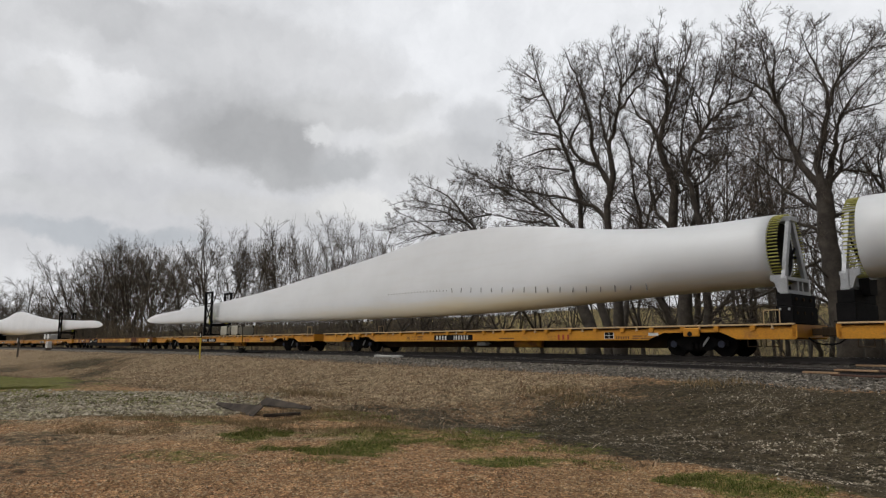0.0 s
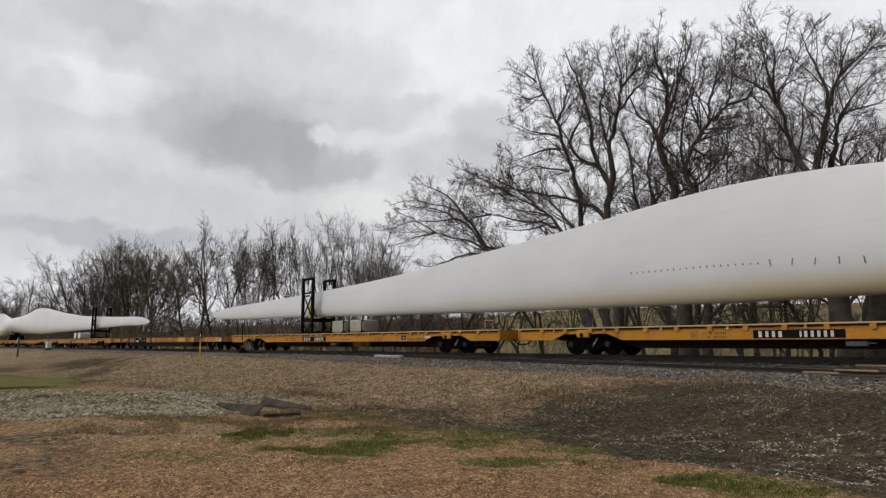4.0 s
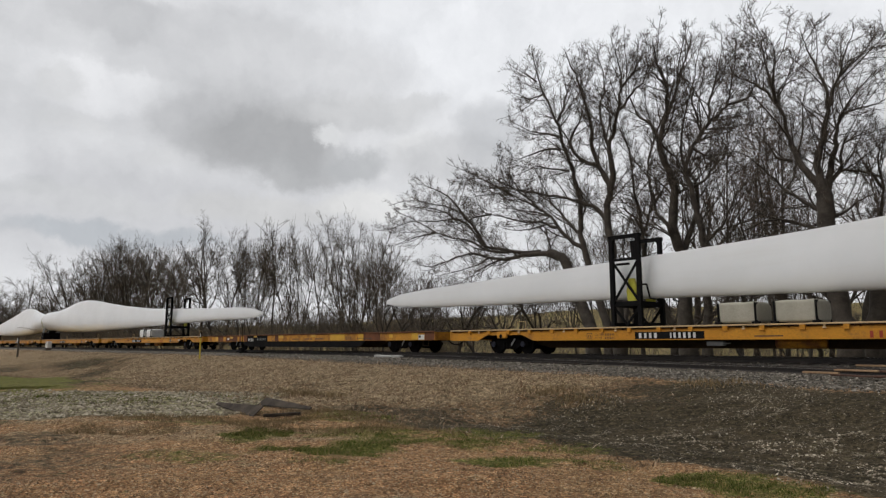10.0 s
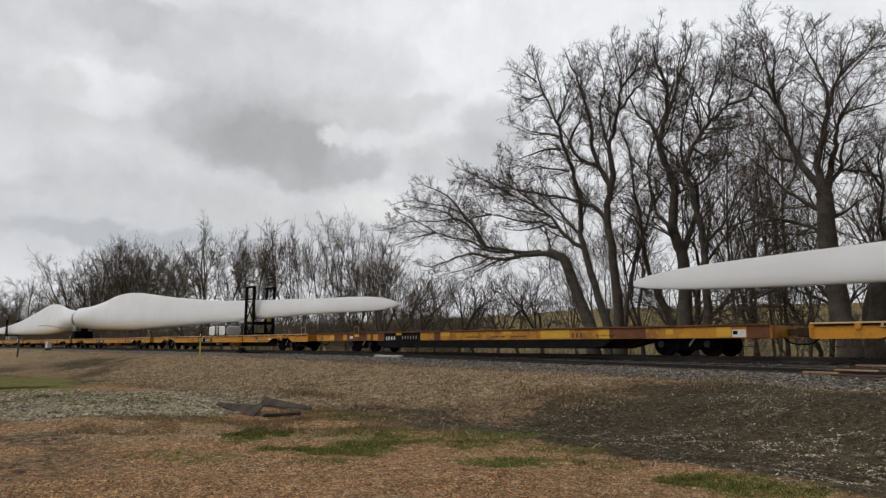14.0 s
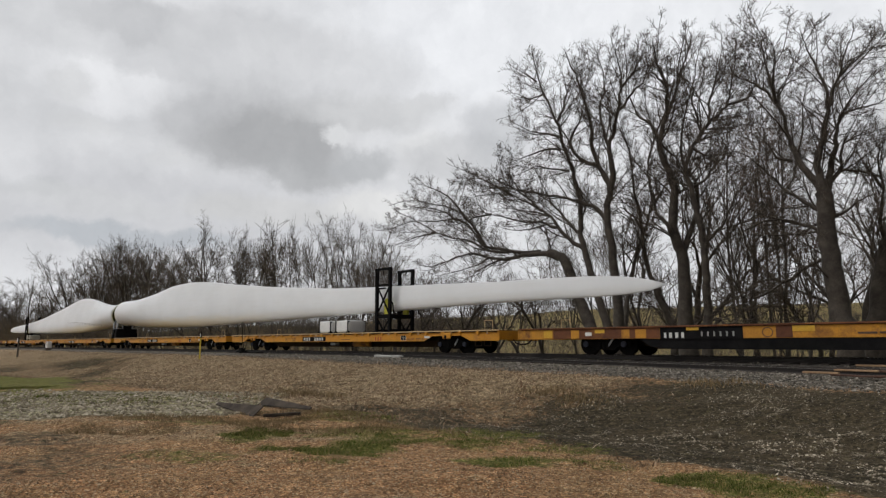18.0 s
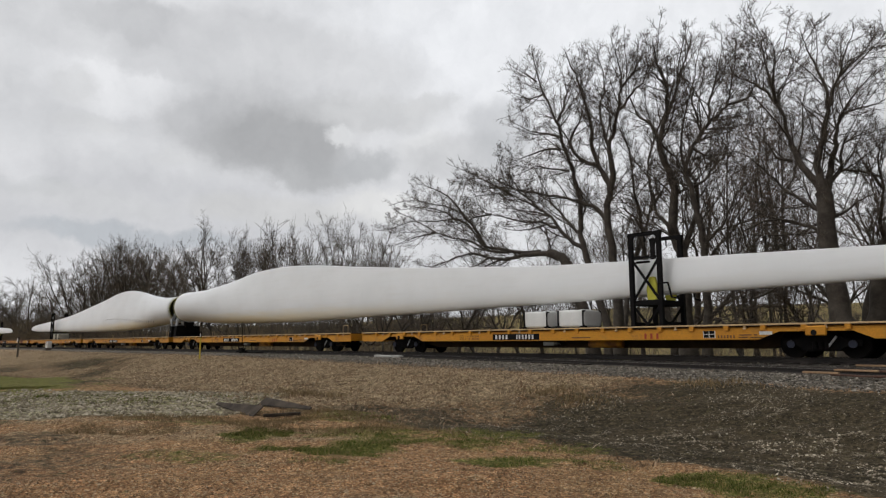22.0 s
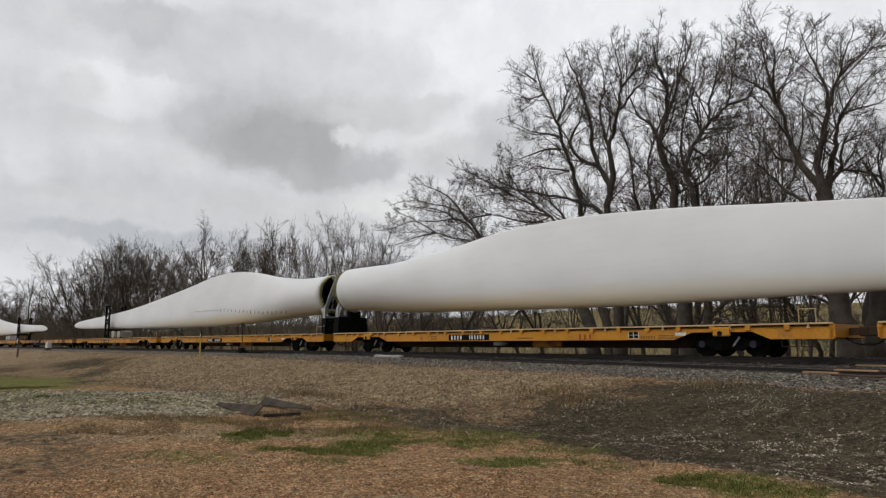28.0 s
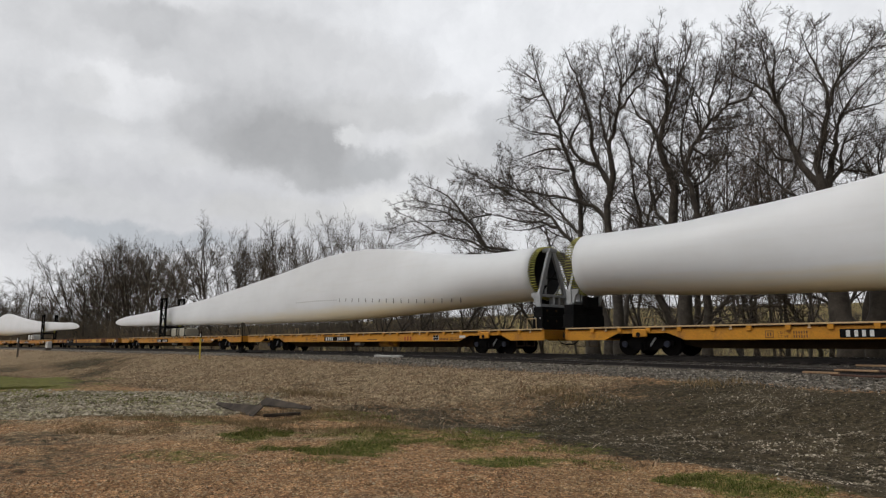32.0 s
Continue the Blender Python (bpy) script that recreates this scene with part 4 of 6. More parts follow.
def tip_tower():
    """A black lattice frame round the blade's outer part, with a padded yellow clamp."""
    tw = thing("tip_frame", "black lattice steel frame with a yellow clamp pad round the blade", "transport frame", "blade tip frames")
    hx, hy, top = 0.60, 0.82, 4.72
    for sx in (-1, 1):
        for sy in (-1, 1):
            bm = bmesh.new()
            beam(bm, (sx * hx, sy * hy, 1.1), (sx * hx, sy * hy, top), 0.16, 0.16)
            box(bm, sx * hx - 0.2, sx * hx + 0.2, sy * hy - 0.14, sy * hy + 0.1, 1.07, 1.13)
            part("post", bm, BLACK, tw)
    for sy in (-1, 1):
        for a, b in (((-hx, 1.95), (hx, 1.95)), ((-hx, 3.75), (hx, 3.75))):
            bm = bmesh.new()
            beam(bm, (a[0], sy * hy, a[1]), (b[0], sy * hy, b[1]), 0.09, 0.10)
            part("rail_bar", bm, BLACK, tw)
        for a, b in (((-hx, 3.7), (hx, 2.0)), ((hx, 3.7), (-hx, 2.0)), ((-hx, 1.9), (0, 1.15)), ((hx, 1.9), (0, 1.15))):
            bm = bmesh.new()
            beam(bm, (a[0], sy * (hy - 0.02 * (1 if a[0] < 0 else -1)), a[1]), (b[0], sy * (hy - 0.02 * (1 if a[0] < 0 else -1)), b[1]), 0.05, 0.09)
            part("brace", bm, BLACK, tw)
    for sx in (-1, 1):
        for z in (1.2, 1.95):
            bm = bmesh.new()
            beam(bm, (sx * hx, -hy, z), (sx * hx, hy, z), 0.12, 0.12)
            part("cross_bar", bm, BLACK, tw)
    for sy in (-1, 1):
        bm = bmesh.new()
        beam(bm, (-hx - 0.12, sy * hy, 4.66), (hx + 0.12, sy * hy, 4.66), 0.14, 0.14)
        rod(bm, (0.0, sy * hy, 4.72), (0.0, sy * hy, 4.35), 0.03, 8)
        for sx in (-1, 1):
            beam(bm, (sx * (hx + 0.02), sy * hy, 4.45), (sx * (hx - 0.22), sy * hy, 4.7), 0.12, 0.10)
        part("top_bar", bm, BLACK, tw)
    for sy in (-1, 1):
        bm = bmesh.new()
        extrude_profile(bm, [(0.0, 2.1), (-0.04, 2.5), (0.08, 2.98), (0.3, 2.98), (0.4, 2.6), (0.38, 2.1)], *sorted((sy * 0.62, sy * 0.74)))
        part("clamp_pad", bm, STRAP, tw, "yellow-green clamp pad")
    part("clamp_bed", boxes([(-0.5, 0.5, -0.8, 0.8, 1.88, 2.1)], 0.02), BLACK, tw)
    for sy in (-1, 1):
        bm = bmesh.new()
        bent(bm, [(0.55, sy * 0.9, 2.7), (0.95, sy * 0.9, 2.7), (1.08, sy * 0.9, 2.15), (1.3, sy * 0.9, 2.1)], 0.035)
        part("clamp_arm", bm, BLACK, tw)
        part("clamp_top", boxes([(-0.35, 0.2, sy * 0.86 - 0.08, sy * 0.86 + 0.08, 3.52, 3.6)], 0.01), BLACK, tw)
    return tw


def bulged(hx, hy, z0, z1):
    """A filled sack: a box with swollen sides and an uneven top."""
    bm = bmesh.new()
    n = 8
    grid = {}
    for i in range(n + 1):
        for j in range(n + 1):
            for k in range(n + 1):
                if 0 < i < n and 0 < j < n and 0 < k < n:
                    continue
                u, v, w = 2 * i / n - 1, 2 * j / n - 1, 2 * k / n - 1
                swell = 1 + 0.018 * (1 - u * u) * (1 - w * w) + 0.018 * (1 - v * v) * (1 - w * w)
                pinch = 1 - 0.03 * abs(u * v * w) ** 2
                z = z0 + (z1 - z0) * (w + 1) / 2
                if w > 0:
                    z += w * (0.03 * wob(u * 1.7, v * 1.7, 1.0, 4) - 0.03 * max(abs(u), abs(v)) ** 8)
                grid[i, j, k] = bm.verts.new((u * hx * swell * pinch, v * hy * swell * pinch, z))
    for a, b in itertools.product(range(n), repeat=2):
        for c in (0, n):
            bm.faces.new((grid[a, b, c], grid[a + 1, b, c], grid[a + 1, b + 1, c], grid[a, b + 1, c]))
            bm.faces.new((grid[a, c, b], grid[a + 1, c, b], grid[a + 1, c, b + 1], grid[a, c, b + 1]))
            bm.faces.new((grid[c, a, b], grid[c, a + 1, b], grid[c, a + 1, b + 1], grid[c, a, b + 1]))
    bmesh.ops.recalc_face_normals(bm, faces=bm.faces)
    return bm


def ballast_box(colour, material):
    bx = thing("ballast_box", colour + " block-shaped bulk bag with dark straps on the flatcar deck", "weight box", colour + " weight boxes")
    part("block", bulged(0.66, 0.6, 0.04, 0.74), material, bx, smooth=True)
    for x in (-0.62, 0.62):
        part("strap", boxes([(x - 0.03, x + 0.03, -0.64, 0.64, 0.0, 0.71)], 0.006), BLACK, bx)
        part("foot", boxes([(x - 0.12, x + 0.12, -0.68, -0.5, 0.0, 0.08)], 0.01), BLACK, bx)
    return bx


# ---- the train's make-up: metres behind its head, in cars of 28.2 m ----
PITCH, FIRST = 28.2, 23.2


def build_train():
    plain = yellow_flatcar((0.10, 0.15, 0.15, 0.15, 0.15, 0.15))
    idle = rusty_flatcar()
    stand, tower = root_stand(), tip_tower()
    white, beige = ballast_box("white", WHITEBOX), ballast_box("beige", BEIGEBOX)
    blade = wind_blade("long white wind turbine blade lying on railway flatcars")
    ahead_blade = wind_blade("long white wind turbine blade, its tip pointing ahead", True)
    used = set()

    def take(ob, back, y=0.0, z=0.0, turn=0.0):
        if ob in used:
            c = copy_thing(ob, Matrix())
            for a, b in zip(ob.children_recursive, c.children_recursive):
                if b.name.startswith("wheelset"):
                    WHEELS.append((b, b.location.x))
            ob = c
        used.add(ob)
        return roll(ob, back, y, z, turn)

    for k in range(12):
        back = FIRST + (k - 2) * PITCH
        take(idle if k % 5 == 4 else plain, back)
    for joint in (9.0, 150.15, 291.1):
        for s in (-1, 1):                                    # s = -1: blade that reaches forward, 1: backward
            if joint + s * 40 > 305:
                continue
            y = -0.45 if s < 0 else 0.0
            take(ahead_blade if s < 0 else blade, joint + (-1.25 if s < 0 else 1.5), y, 0, 0.42 if s < 0 else 180)
            take(stand, joint + (-0.75 if s < 0 else 1.1), y * 0.6, 0, 180 if s < 0 else 0)
            take(tower, joint + (-46.3 if s < 0 else 46.62), 0.2, 0, 0)
    for mid, weight in ((50.1, beige), (107.87, white), (191.2, beige), (248.95, white)):
        for dx in (-0.92, 0.92):
            take(weight, mid + dx, -0.70, 1.076)


build_train()

# ---- trees ----


class Wood:
    """Collects tubes into one mesh."""

    def __init__(self):
        self.v, self.f = [], []

    def tube(self, pts, radii, n):
        b = len(self.v)
        u = None
        for k, p in enumerate(pts):
            d = (pts[min(k + 1, len(pts) - 1)] - pts[max(k - 1, 0)]).normalized()
            u = d.orthogonal().normalized() if u is None else (u - d * u.dot(d)).normalized()
            w = d.cross(u)
            r = radii[k]
            for i in range(n):
                a = 2 * math.pi * i / n
                q = p + u * (r * math.cos(a)) + w * (r * math.sin(a))
                self.v.append((q.x, q.y, q.z))
            if k:
                o = b + (k - 1) * n
                for i in range(n):
                    j = (i + 1) % n
                    self.f.append((o + i, o + j, o + n + j, o + n + i))


def limb(rnd, start, d, length, r0, r1, steps, wander, lift):
    pts, rs = [start.copy()], [r0]
    d = d.normalized()
    p = start.copy()
    for k in range(steps):
        d = (d + Vector((rnd.gauss(0, wander), rnd.gauss(0, wander), rnd.gauss(0, wander) * 0.7 + lift))).normalized()
        p = p + d * (length / steps)
        pts.append(p.copy())
        rs.append(r0 + (r1 - r0) * (k + 1) / steps)
    return pts, rs


def twist(rnd, along, spread):
    side = Matrix.Rotation(rnd.uniform(0, 2 * math.pi), 3, along) @ along.orthogonal().normalized()
    a = radians(rnd.uniform(*spread))
    return along * math.cos(a) + side * math.sin(a)


def grow(rnd, woods, start, d, length, r, level, top_level, spread, lift, many, thin=0.007):
    """A limb and all that grows from it; woods: trunk, boughs, twigs."""
    steps = (8, 5, 3, 2, 1)[level]
    pts, rs = limb(rnd, start, d, length, r, max(r * (0.30 if level else 0.36), thin * 0.8), steps, (0.06, 0.10, 0.13, 0.15, 0.16)[level], lift)
    woods[min(level, 2)].tube(pts, rs, (8, 5, 3, 3, 3)[level])
    if level < top_level:
        sprout(rnd, woods, pts, rs, length, level, top_level, spread, lift, many, many[level], 0.28 if level else 0.35, thin)


def sprout(rnd, woods, pts, rs, length, level, top_level, spread, lift, many, count, first, thin=0.007, reach=(0.40, 0.66)):
    steps = len(pts) - 1
    for k in range(count):
        u = first + (1 - first) * (k + rnd.random()) / count
        i = min(int(u * steps), steps - 1)
        fr = u * steps - i
        p = pts[i].lerp(pts[i + 1], fr)
        rr = rs[i] + (rs[i + 1] - rs[i]) * fr
        nd = twist(rnd, (pts[i + 1] - pts[i]).normalized(), spread)
        nl = length * rnd.uniform(*reach) * (1.15 - 0.72 * u)
        grow(rnd, woods, p, nd, nl, max(min(rr * rnd.uniform(0.4, 0.6), 0.008 + 0.014 * nl), thin), level + 1, top_level, spread, lift, many, thin)


def finish_tree(woods, name, label, group, bark, twig):
    tree = thing(name, label, "tree" if name != "shrub" else "shrub", group)
    for n, w, m in (("trunk", woods[0], bark), ("bough_crown", woods[1], bark), ("twig_crown", woods[2], twig)):
        if w.v:
            ob = part(n, mesh_of(n, w.v, w.f, m, True), None, tree)
            if n == "twig_crown":
                tagged(ob, kind="stuff")
    return tree


def bare_tree(seed, label, stems, spread=(24, 55), lift=0.05, many=(7, 6, 5, 4), top_level=4, group="bare trees behind the railway",
              bark=BARK, twig=TWIG, name="bare_tree", thin=0.010):
    """stems: (lean right, lean away, length, radius, turn up, start height, dx) in the view's own directions."""
    rnd = random.Random(seed)
    woods = [Wood(), Wood(), Wood()]
    for lean_r, lean_a, length, r, up, z0, dx in stems:
        d = SIDE * lean_r + AXIS * lean_a + Vector((0, 0, 1))
        grow(rnd, woods, SIDE * dx + Vector((0, 0, z0)), d, length, r, 0, top_level, spread, up, many, thin)
    return finish_tree(woods, name, label, group, bark, twig)


def plant(tree, right, ahead, dz=-0.2, turn=0.0, size=1.0):
    p = spot(right, ahead)
    tree.matrix_world = pose(p.x, p.y, ground_z(p.x, p.y) + dz, 0, 0, turn) @ Matrix.Diagonal((size, size, size, 1))
    return tree


def round_off(knots):
    pts = []
    for i in range(len(knots) - 1):
        p0, p1 = knots[max(i - 1, 0)], knots[i]
        p2, p3 = knots[i + 1], knots[min(i + 2, len(knots) - 1)]
        for q in range(3):
            t = q / 3
            pts.append(0.5 * (2 * p1 + (p2 - p0) * t + (2 * p0 - 5 * p1 + 4 * p2 - p3) * t * t + (3 * p1 - p0 - 3 * p2 + p3) * t**3))
    return pts + [knots[-1]]


def dress(rnd, woods, pts, rs, dense, thin, low=0.1, reach=2.3, lift=0.05, spread=(28, 68), taper=0.6):
    """Branches, side shoots and curling twigs along a bough."""
    n = len(pts) - 1
    length = sum((b - a).length for a, b in zip(pts, pts[1:]))

    def at(line, u):
        i = min(int(u * (len(line) - 1)), len(line) - 2)
        return line[i].lerp(line[i + 1], u * (len(line) - 1) - i), (line[i + 1] - line[i]).normalized(), i

    for k in range(int(length * 3.4 * dense) + 3):
        u = low + (1 - low) * (1 - rnd.random() ** 1.25)
        p, along, i = at(pts, min(u, 0.999))
        size = reach * rnd.uniform(0.45, 1.1) * (1.0 - taper * u)
        r = min(rs[i] * 0.45, 0.008 + 0.011 * size)
        br, brs = limb(rnd, p, twist(rnd, along, spread), size, max(r, thin * 1.5), thin, 5, 0.11, lift)
        woods[1].tube(br, brs, 4)
        for j in range(rnd.choice((4, 5, 6))):
            q, d, _ = at(br, 0.2 + 0.799 * (j + rnd.random()) / 6)
            l = size * rnd.uniform(0.32, 0.60)
            sh, shs = limb(rnd, q, twist(rnd, d, (25, 62)), l, thin * 1.15, thin * 0.8, 3, 0.15, lift)
            woods[2].tube(sh, shs, 3)
            for m in range(rnd.choice((2, 3, 4, 4))):
                w, d2, _ = at(sh, 0.25 + 0.749 * rnd.random())
                tw, tws = limb(rnd, w, twist(rnd, d2, (25, 65)), l * rnd.uniform(0.4, 0.75), thin * 0.85, thin * 0.55, 2, 0.19, lift * 1.4)
                woods[2].tube(tw, tws, 3)
    # the bough's own end
    for k in range(3):
        tip, tips = limb(rnd, pts[-1], twist(rnd, (pts[-1] - pts[-2]).normalized(), (3, 30)), reach * rnd.uniform(0.12, 0.28), thin * 1.4, thin * 0.6, 4, 0.16, lift)
        woods[2].tube(tip, tips, 3)


class Boughs:
    """A tall tree that is built bough by bough."""

    def __init__(self, seed, ahead, right, dense, lift=0.05):
        self.rnd, self.ahead, self.right, self.dense = random.Random(seed), ahead, right, dense
        self.lift = lift
        self.woods, self.seen = [Wood(), Wood(), Wood()], []
        self.foot = spot(right, ahead)
        self.base = ground_z(self.foot.x, self.foot.y)

    def add(self, r, way):
        rnd, ahead, first = self.rnd, self.ahead, not self.seen
        far = ahead
        grounded = way[0][1] < 1.6
        if not grounded:                                     # start at the depth of the bough that it leaves
            far = min(self.seen, key=lambda q: (q[0] - way[0][0]) ** 2 + (q[1] - way[0][1]) ** 2)[2]
        drift = 0.0 if first else rnd.choice((-1, 1)) * rnd.uniform(0.12, 0.4)
        knots, came = [], way[0]
        for a, z in way:
            z -= 0.040 * max(0.0, z - 8.0)                    # room for the twigs over the last limbs
            far += drift * math.hypot(a - came[0], z - came[1])
            came = (a, z)
            tx = (self.right + a) / ahead                     # keep every bough clear of the trains
            far = max(far, (6.8 + 23.6) / (0.6747 + 0.738 * tx))
            self.seen.append((a, z, far))
            p = SIDE * (tx * far - self.right) + AXIS * (far - ahead)
            knots.append(Vector((p.x, p.y, 0.41 + (z - 0.41) * far / ahead - self.base)))
        if grounded:
            knots.insert(0, Vector((knots[0].x, knots[0].y, -0.3)))
        pts = round_off(knots)
        n = len(pts) - 1
        ends_in_fork = grounded and len(way) < 8
        r *= 0.92 if grounded else 0.76
        shrink, power = (0.30, 0.9) if ends_in_fork else (0.93, 0.62)
        rs = [max(r * (1.0 - shrink * (i / n) ** power), 0.014) * (1 + 0.30 * max(0.0, 1 - i / 3) * grounded) for i in range(n + 1)]
        pts = [p + Vector((rnd.gauss(0, 0.025), rnd.gauss(0, 0.025), rnd.gauss(0, 0.02))) * (i > 0) for i, p in enumerate(pts)]
        self.woods[0].tube(pts, rs, 10)
        low = 0.36 if grounded else 0.06
        length = sum((b - a).length for a, b in zip(pts, pts[1:]))
        dress(rnd, self.woods, pts, rs, self.dense * (0.5 if ends_in_fork else 0.7), 0.0068, low, 2.0, self.lift)
        for k in range(int(length * (0.5 if ends_in_fork else 1.3) * self.dense)):    # lesser limbs that fill the crown
            u = low + (0.90 - low) * (k + rnd.random()) / (length * 1.3 * self.dense)
            i = min(int(u * n), n - 1)
            size = rnd.uniform(1.7, 4.4) * (1.0 - 0.58 * u)
            lp, lr = limb(rnd, pts[i], twist(rnd, (pts[i + 1] - pts[i]).normalized(), (20, 58)), size, min(rs[i] * 0.5, 0.012 + 0.013 * size), 0.011, 7, 0.11, self.lift)
            self.woods[1].tube(lp, lr, 5)
            dress(rnd, self.woods, lp, lr, 0.62 * self.dense, 0.0068, 0.12, 1.45, self.lift)

    def finish(self, label):
        tree = finish_tree(self.woods, "bare_tree", label, "bare trees behind the railway", BARK, TWIG)
        tree.location = (self.foot.x, self.foot.y, self.base)
        return tree


def build_tall_trees():
    """Boughs by radius and way: metres right of the foot, height over the rails."""
    tree = Boughs(51, 36, 8.0, 0.66, 0.07)
    tree.add(0.41, [(0.0, 1.0), (-0.2, 1.6), (-0.5, 2.5), (-0.9, 3.6), (-1.2, 4.5), (-1.5, 5.1), (-2.2, 5.4)])
    tree.add(0.26, [(-1.8, 5.3), (-2.9, 5.3), (-3.8, 5.2), (-4.6, 5.0), (-5.5, 5.1), (-6.3, 5.3), (-7.3, 5.1), (-8.0, 4.8), (-8.7, 4.6), (-9.3, 4.7)])
    tree.add(0.20, [(-2.7, 5.4), (-4.0, 5.4), (-4.9, 5.6), (-5.7, 5.7), (-6.1, 6.2), (-6.6, 6.9), (-7.3, 7.2), (-8.4, 7.1), (-9.7, 7.1), (-10.8, 6.7), (-11.6, 6.6)])
    tree.add(0.15, [(-4.4, 5.4), (-5.6, 5.5), (-6.5, 6.0), (-7.5, 6.2), (-8.5, 6.5), (-9.7, 6.5), (-10.9, 6.5)])
    tree.add(0.15, [(-5.6, 5.6), (-6.1, 6.4), (-6.7, 7.3), (-7.5, 7.8), (-8.7, 8.1), (-9.9, 8.3), (-10.9, 8.0)])
    tree.add(0.12, [(-4.4, 5.1), (-5.3, 4.8), (-6.0, 4.4), (-6.6, 4.0), (-7.3, 3.5)])
    tree.add(0.11, [(-2.1, 5.4), (-2.2, 6.1), (-2.5, 6.6), (-3.0, 6.9)])
    tree.add(0.14, [(-6.7, 7.2), (-7.5, 8.3), (-8.4, 8.9), (-9.4, 9.3)])
    tree.add(0.12, [(-7.3, 7.2), (-8.1, 7.7), (-9.2, 7.9), (-10.4, 7.7)])
    tree.add(0.12, [(-8.4, 6.5), (-9.5, 6.2), (-10.4, 5.9)])
    tree.add(0.12, [(-5.5, 5.1), (-6.1, 4.7), (-7.0, 4.4), (-8.1, 4.1)])
    tree.finish("bare tree with a bent trunk arching over to one side")
    tree = Boughs(52, 34, 8.4, 0.78, 0.07)
    tree.add(0.32, [(0.0, 1.0), (-0.2, 1.8), (-0.5, 2.9), (-0.8, 4.1), (-1.1, 5.3), (-1.3, 6.1), (-1.2, 6.9), (-1.3, 8.0), (-1.5, 9.1), (-1.7, 10.0), (-2.1, 10.9), (-2.2, 11.7), (-2.4, 12.4), (-2.7, 13.2), (-3.1, 14.0), (-3.3, 14.9), (-3.5, 15.7), (-3.6, 16.4)])
    tree.add(0.20, [(-1.1, 5.3), (-1.9, 5.8), (-2.4, 6.4), (-2.8, 7.0), (-3.4, 7.4), (-4.1, 7.8), (-4.8, 8.1), (-5.6, 8.2), (-6.5, 8.1), (-7.4, 7.9)])
    tree.add(0.16, [(-1.3, 6.1), (-1.9, 6.7), (-2.4, 7.3), (-2.9, 7.8), (-3.5, 8.2), (-4.2, 8.3), (-5.0, 8.6)])
    tree.add(0.14, [(-2.5, 6.4), (-3.3, 6.7), (-4.1, 6.7), (-5.0, 6.9), (-5.9, 7.1), (-6.8, 7.4), (-7.8, 7.7)])
    tree.add(0.14, [(-2.4, 12.2), (-2.0, 13.0), (-1.8, 13.9), (-1.9, 14.8), (-2.1, 15.6)])
    tree.add(0.12, [(-2.2, 11.4), (-3.1, 11.6), (-3.7, 11.7), (-4.4, 12.1), (-4.9, 12.4)])
    tree.add(0.12, [(-2.2, 10.7), (-3.0, 10.7), (-3.8, 10.4), (-4.5, 10.1), (-5.1, 9.8)])
    tree.add(0.10, [(-1.8, 9.5), (-2.7, 9.6), (-3.5, 9.7), (-4.2, 9.4), (-4.8, 9.1)])
    tree.add(0.09, [(-3.0, 13.9), (-3.8, 13.6), (-4.4, 13.9), (-5.0, 14.1)])
    tree.add(0.09, [(-3.4, 14.6), (-4.0, 15.1), (-4.7, 15.5)])
    tree.add(0.13, [(-3.4, 7.4), (-4.1, 8.1), (-5.0, 8.7), (-5.9, 9.1), (-6.8, 9.3)])
    tree.add(0.12, [(-4.8, 8.1), (-5.6, 8.6), (-6.4, 9.0), (-7.6, 9.1)])
    tree.add(0.12, [(-5.9, 7.1), (-6.8, 6.9), (-7.6, 6.6), (-8.5, 6.5)])
    tree.add(0.10, [(-2.8, 7.0), (-3.5, 7.2), (-4.4, 7.3), (-5.3, 7.5)])
    tree.finish("tall bare cottonwood leaning over the railway")
    tree = Boughs(53, 35, 9.2, 0.80)
    tree.add(0.39, [(-0.0, 1.0), (-0.0, 2.2), (-0.1, 3.7), (-0.2, 5.5), (-0.4, 6.7), (-0.4, 7.8), (-0.2, 8.7), (-0.5, 9.5), (-0.9, 10.3), (-1.1, 11.2), (-1.1, 12.3), (-1.3, 13.4), (-1.6, 14.5), (-1.9, 15.5), (-2.2, 16.2), (-2.4, 16.8)])
    tree.add(0.28, [(-0.2, 8.7), (0.0, 9.6), (-0.1, 10.4), (-0.2, 11.2), (0.1, 12.1), (0.3, 13.0), (0.5, 13.9), (0.6, 14.9), (0.6, 15.9), (0.4, 16.7), (0.2, 17.6)])
    tree.add(0.21, [(-0.4, 6.9), (-0.9, 7.6), (-1.6, 7.9), (-2.3, 8.1), (-3.1, 8.3), (-4.3, 8.5), (-5.2, 8.7), (-6.1, 8.8), (-7.0, 8.9), (-7.9, 9.2)])
    tree.add(0.18, [(-0.9, 10.1), (-1.5, 10.3), (-2.1, 10.8), (-2.3, 11.4), (-2.0, 12.2), (-1.7, 12.8), (-1.5, 13.7), (-1.4, 14.6), (-1.1, 15.8), (-1.2, 16.9)])
    tree.add(0.15, [(-0.2, 11.2), (-0.5, 12.5), (-0.6, 13.5), (-0.3, 14.7), (-0.5, 16.1), (-0.8, 17.2)])
    tree.add(0.13, [(0.6, 14.7), (1.3, 15.5), (1.6, 16.5), (1.6, 17.6)])
    tree.add(0.13, [(0.3, 13.1), (0.9, 13.9), (1.4, 14.6), (1.9, 15.2), (2.2, 16.3), (2.3, 17.3)])
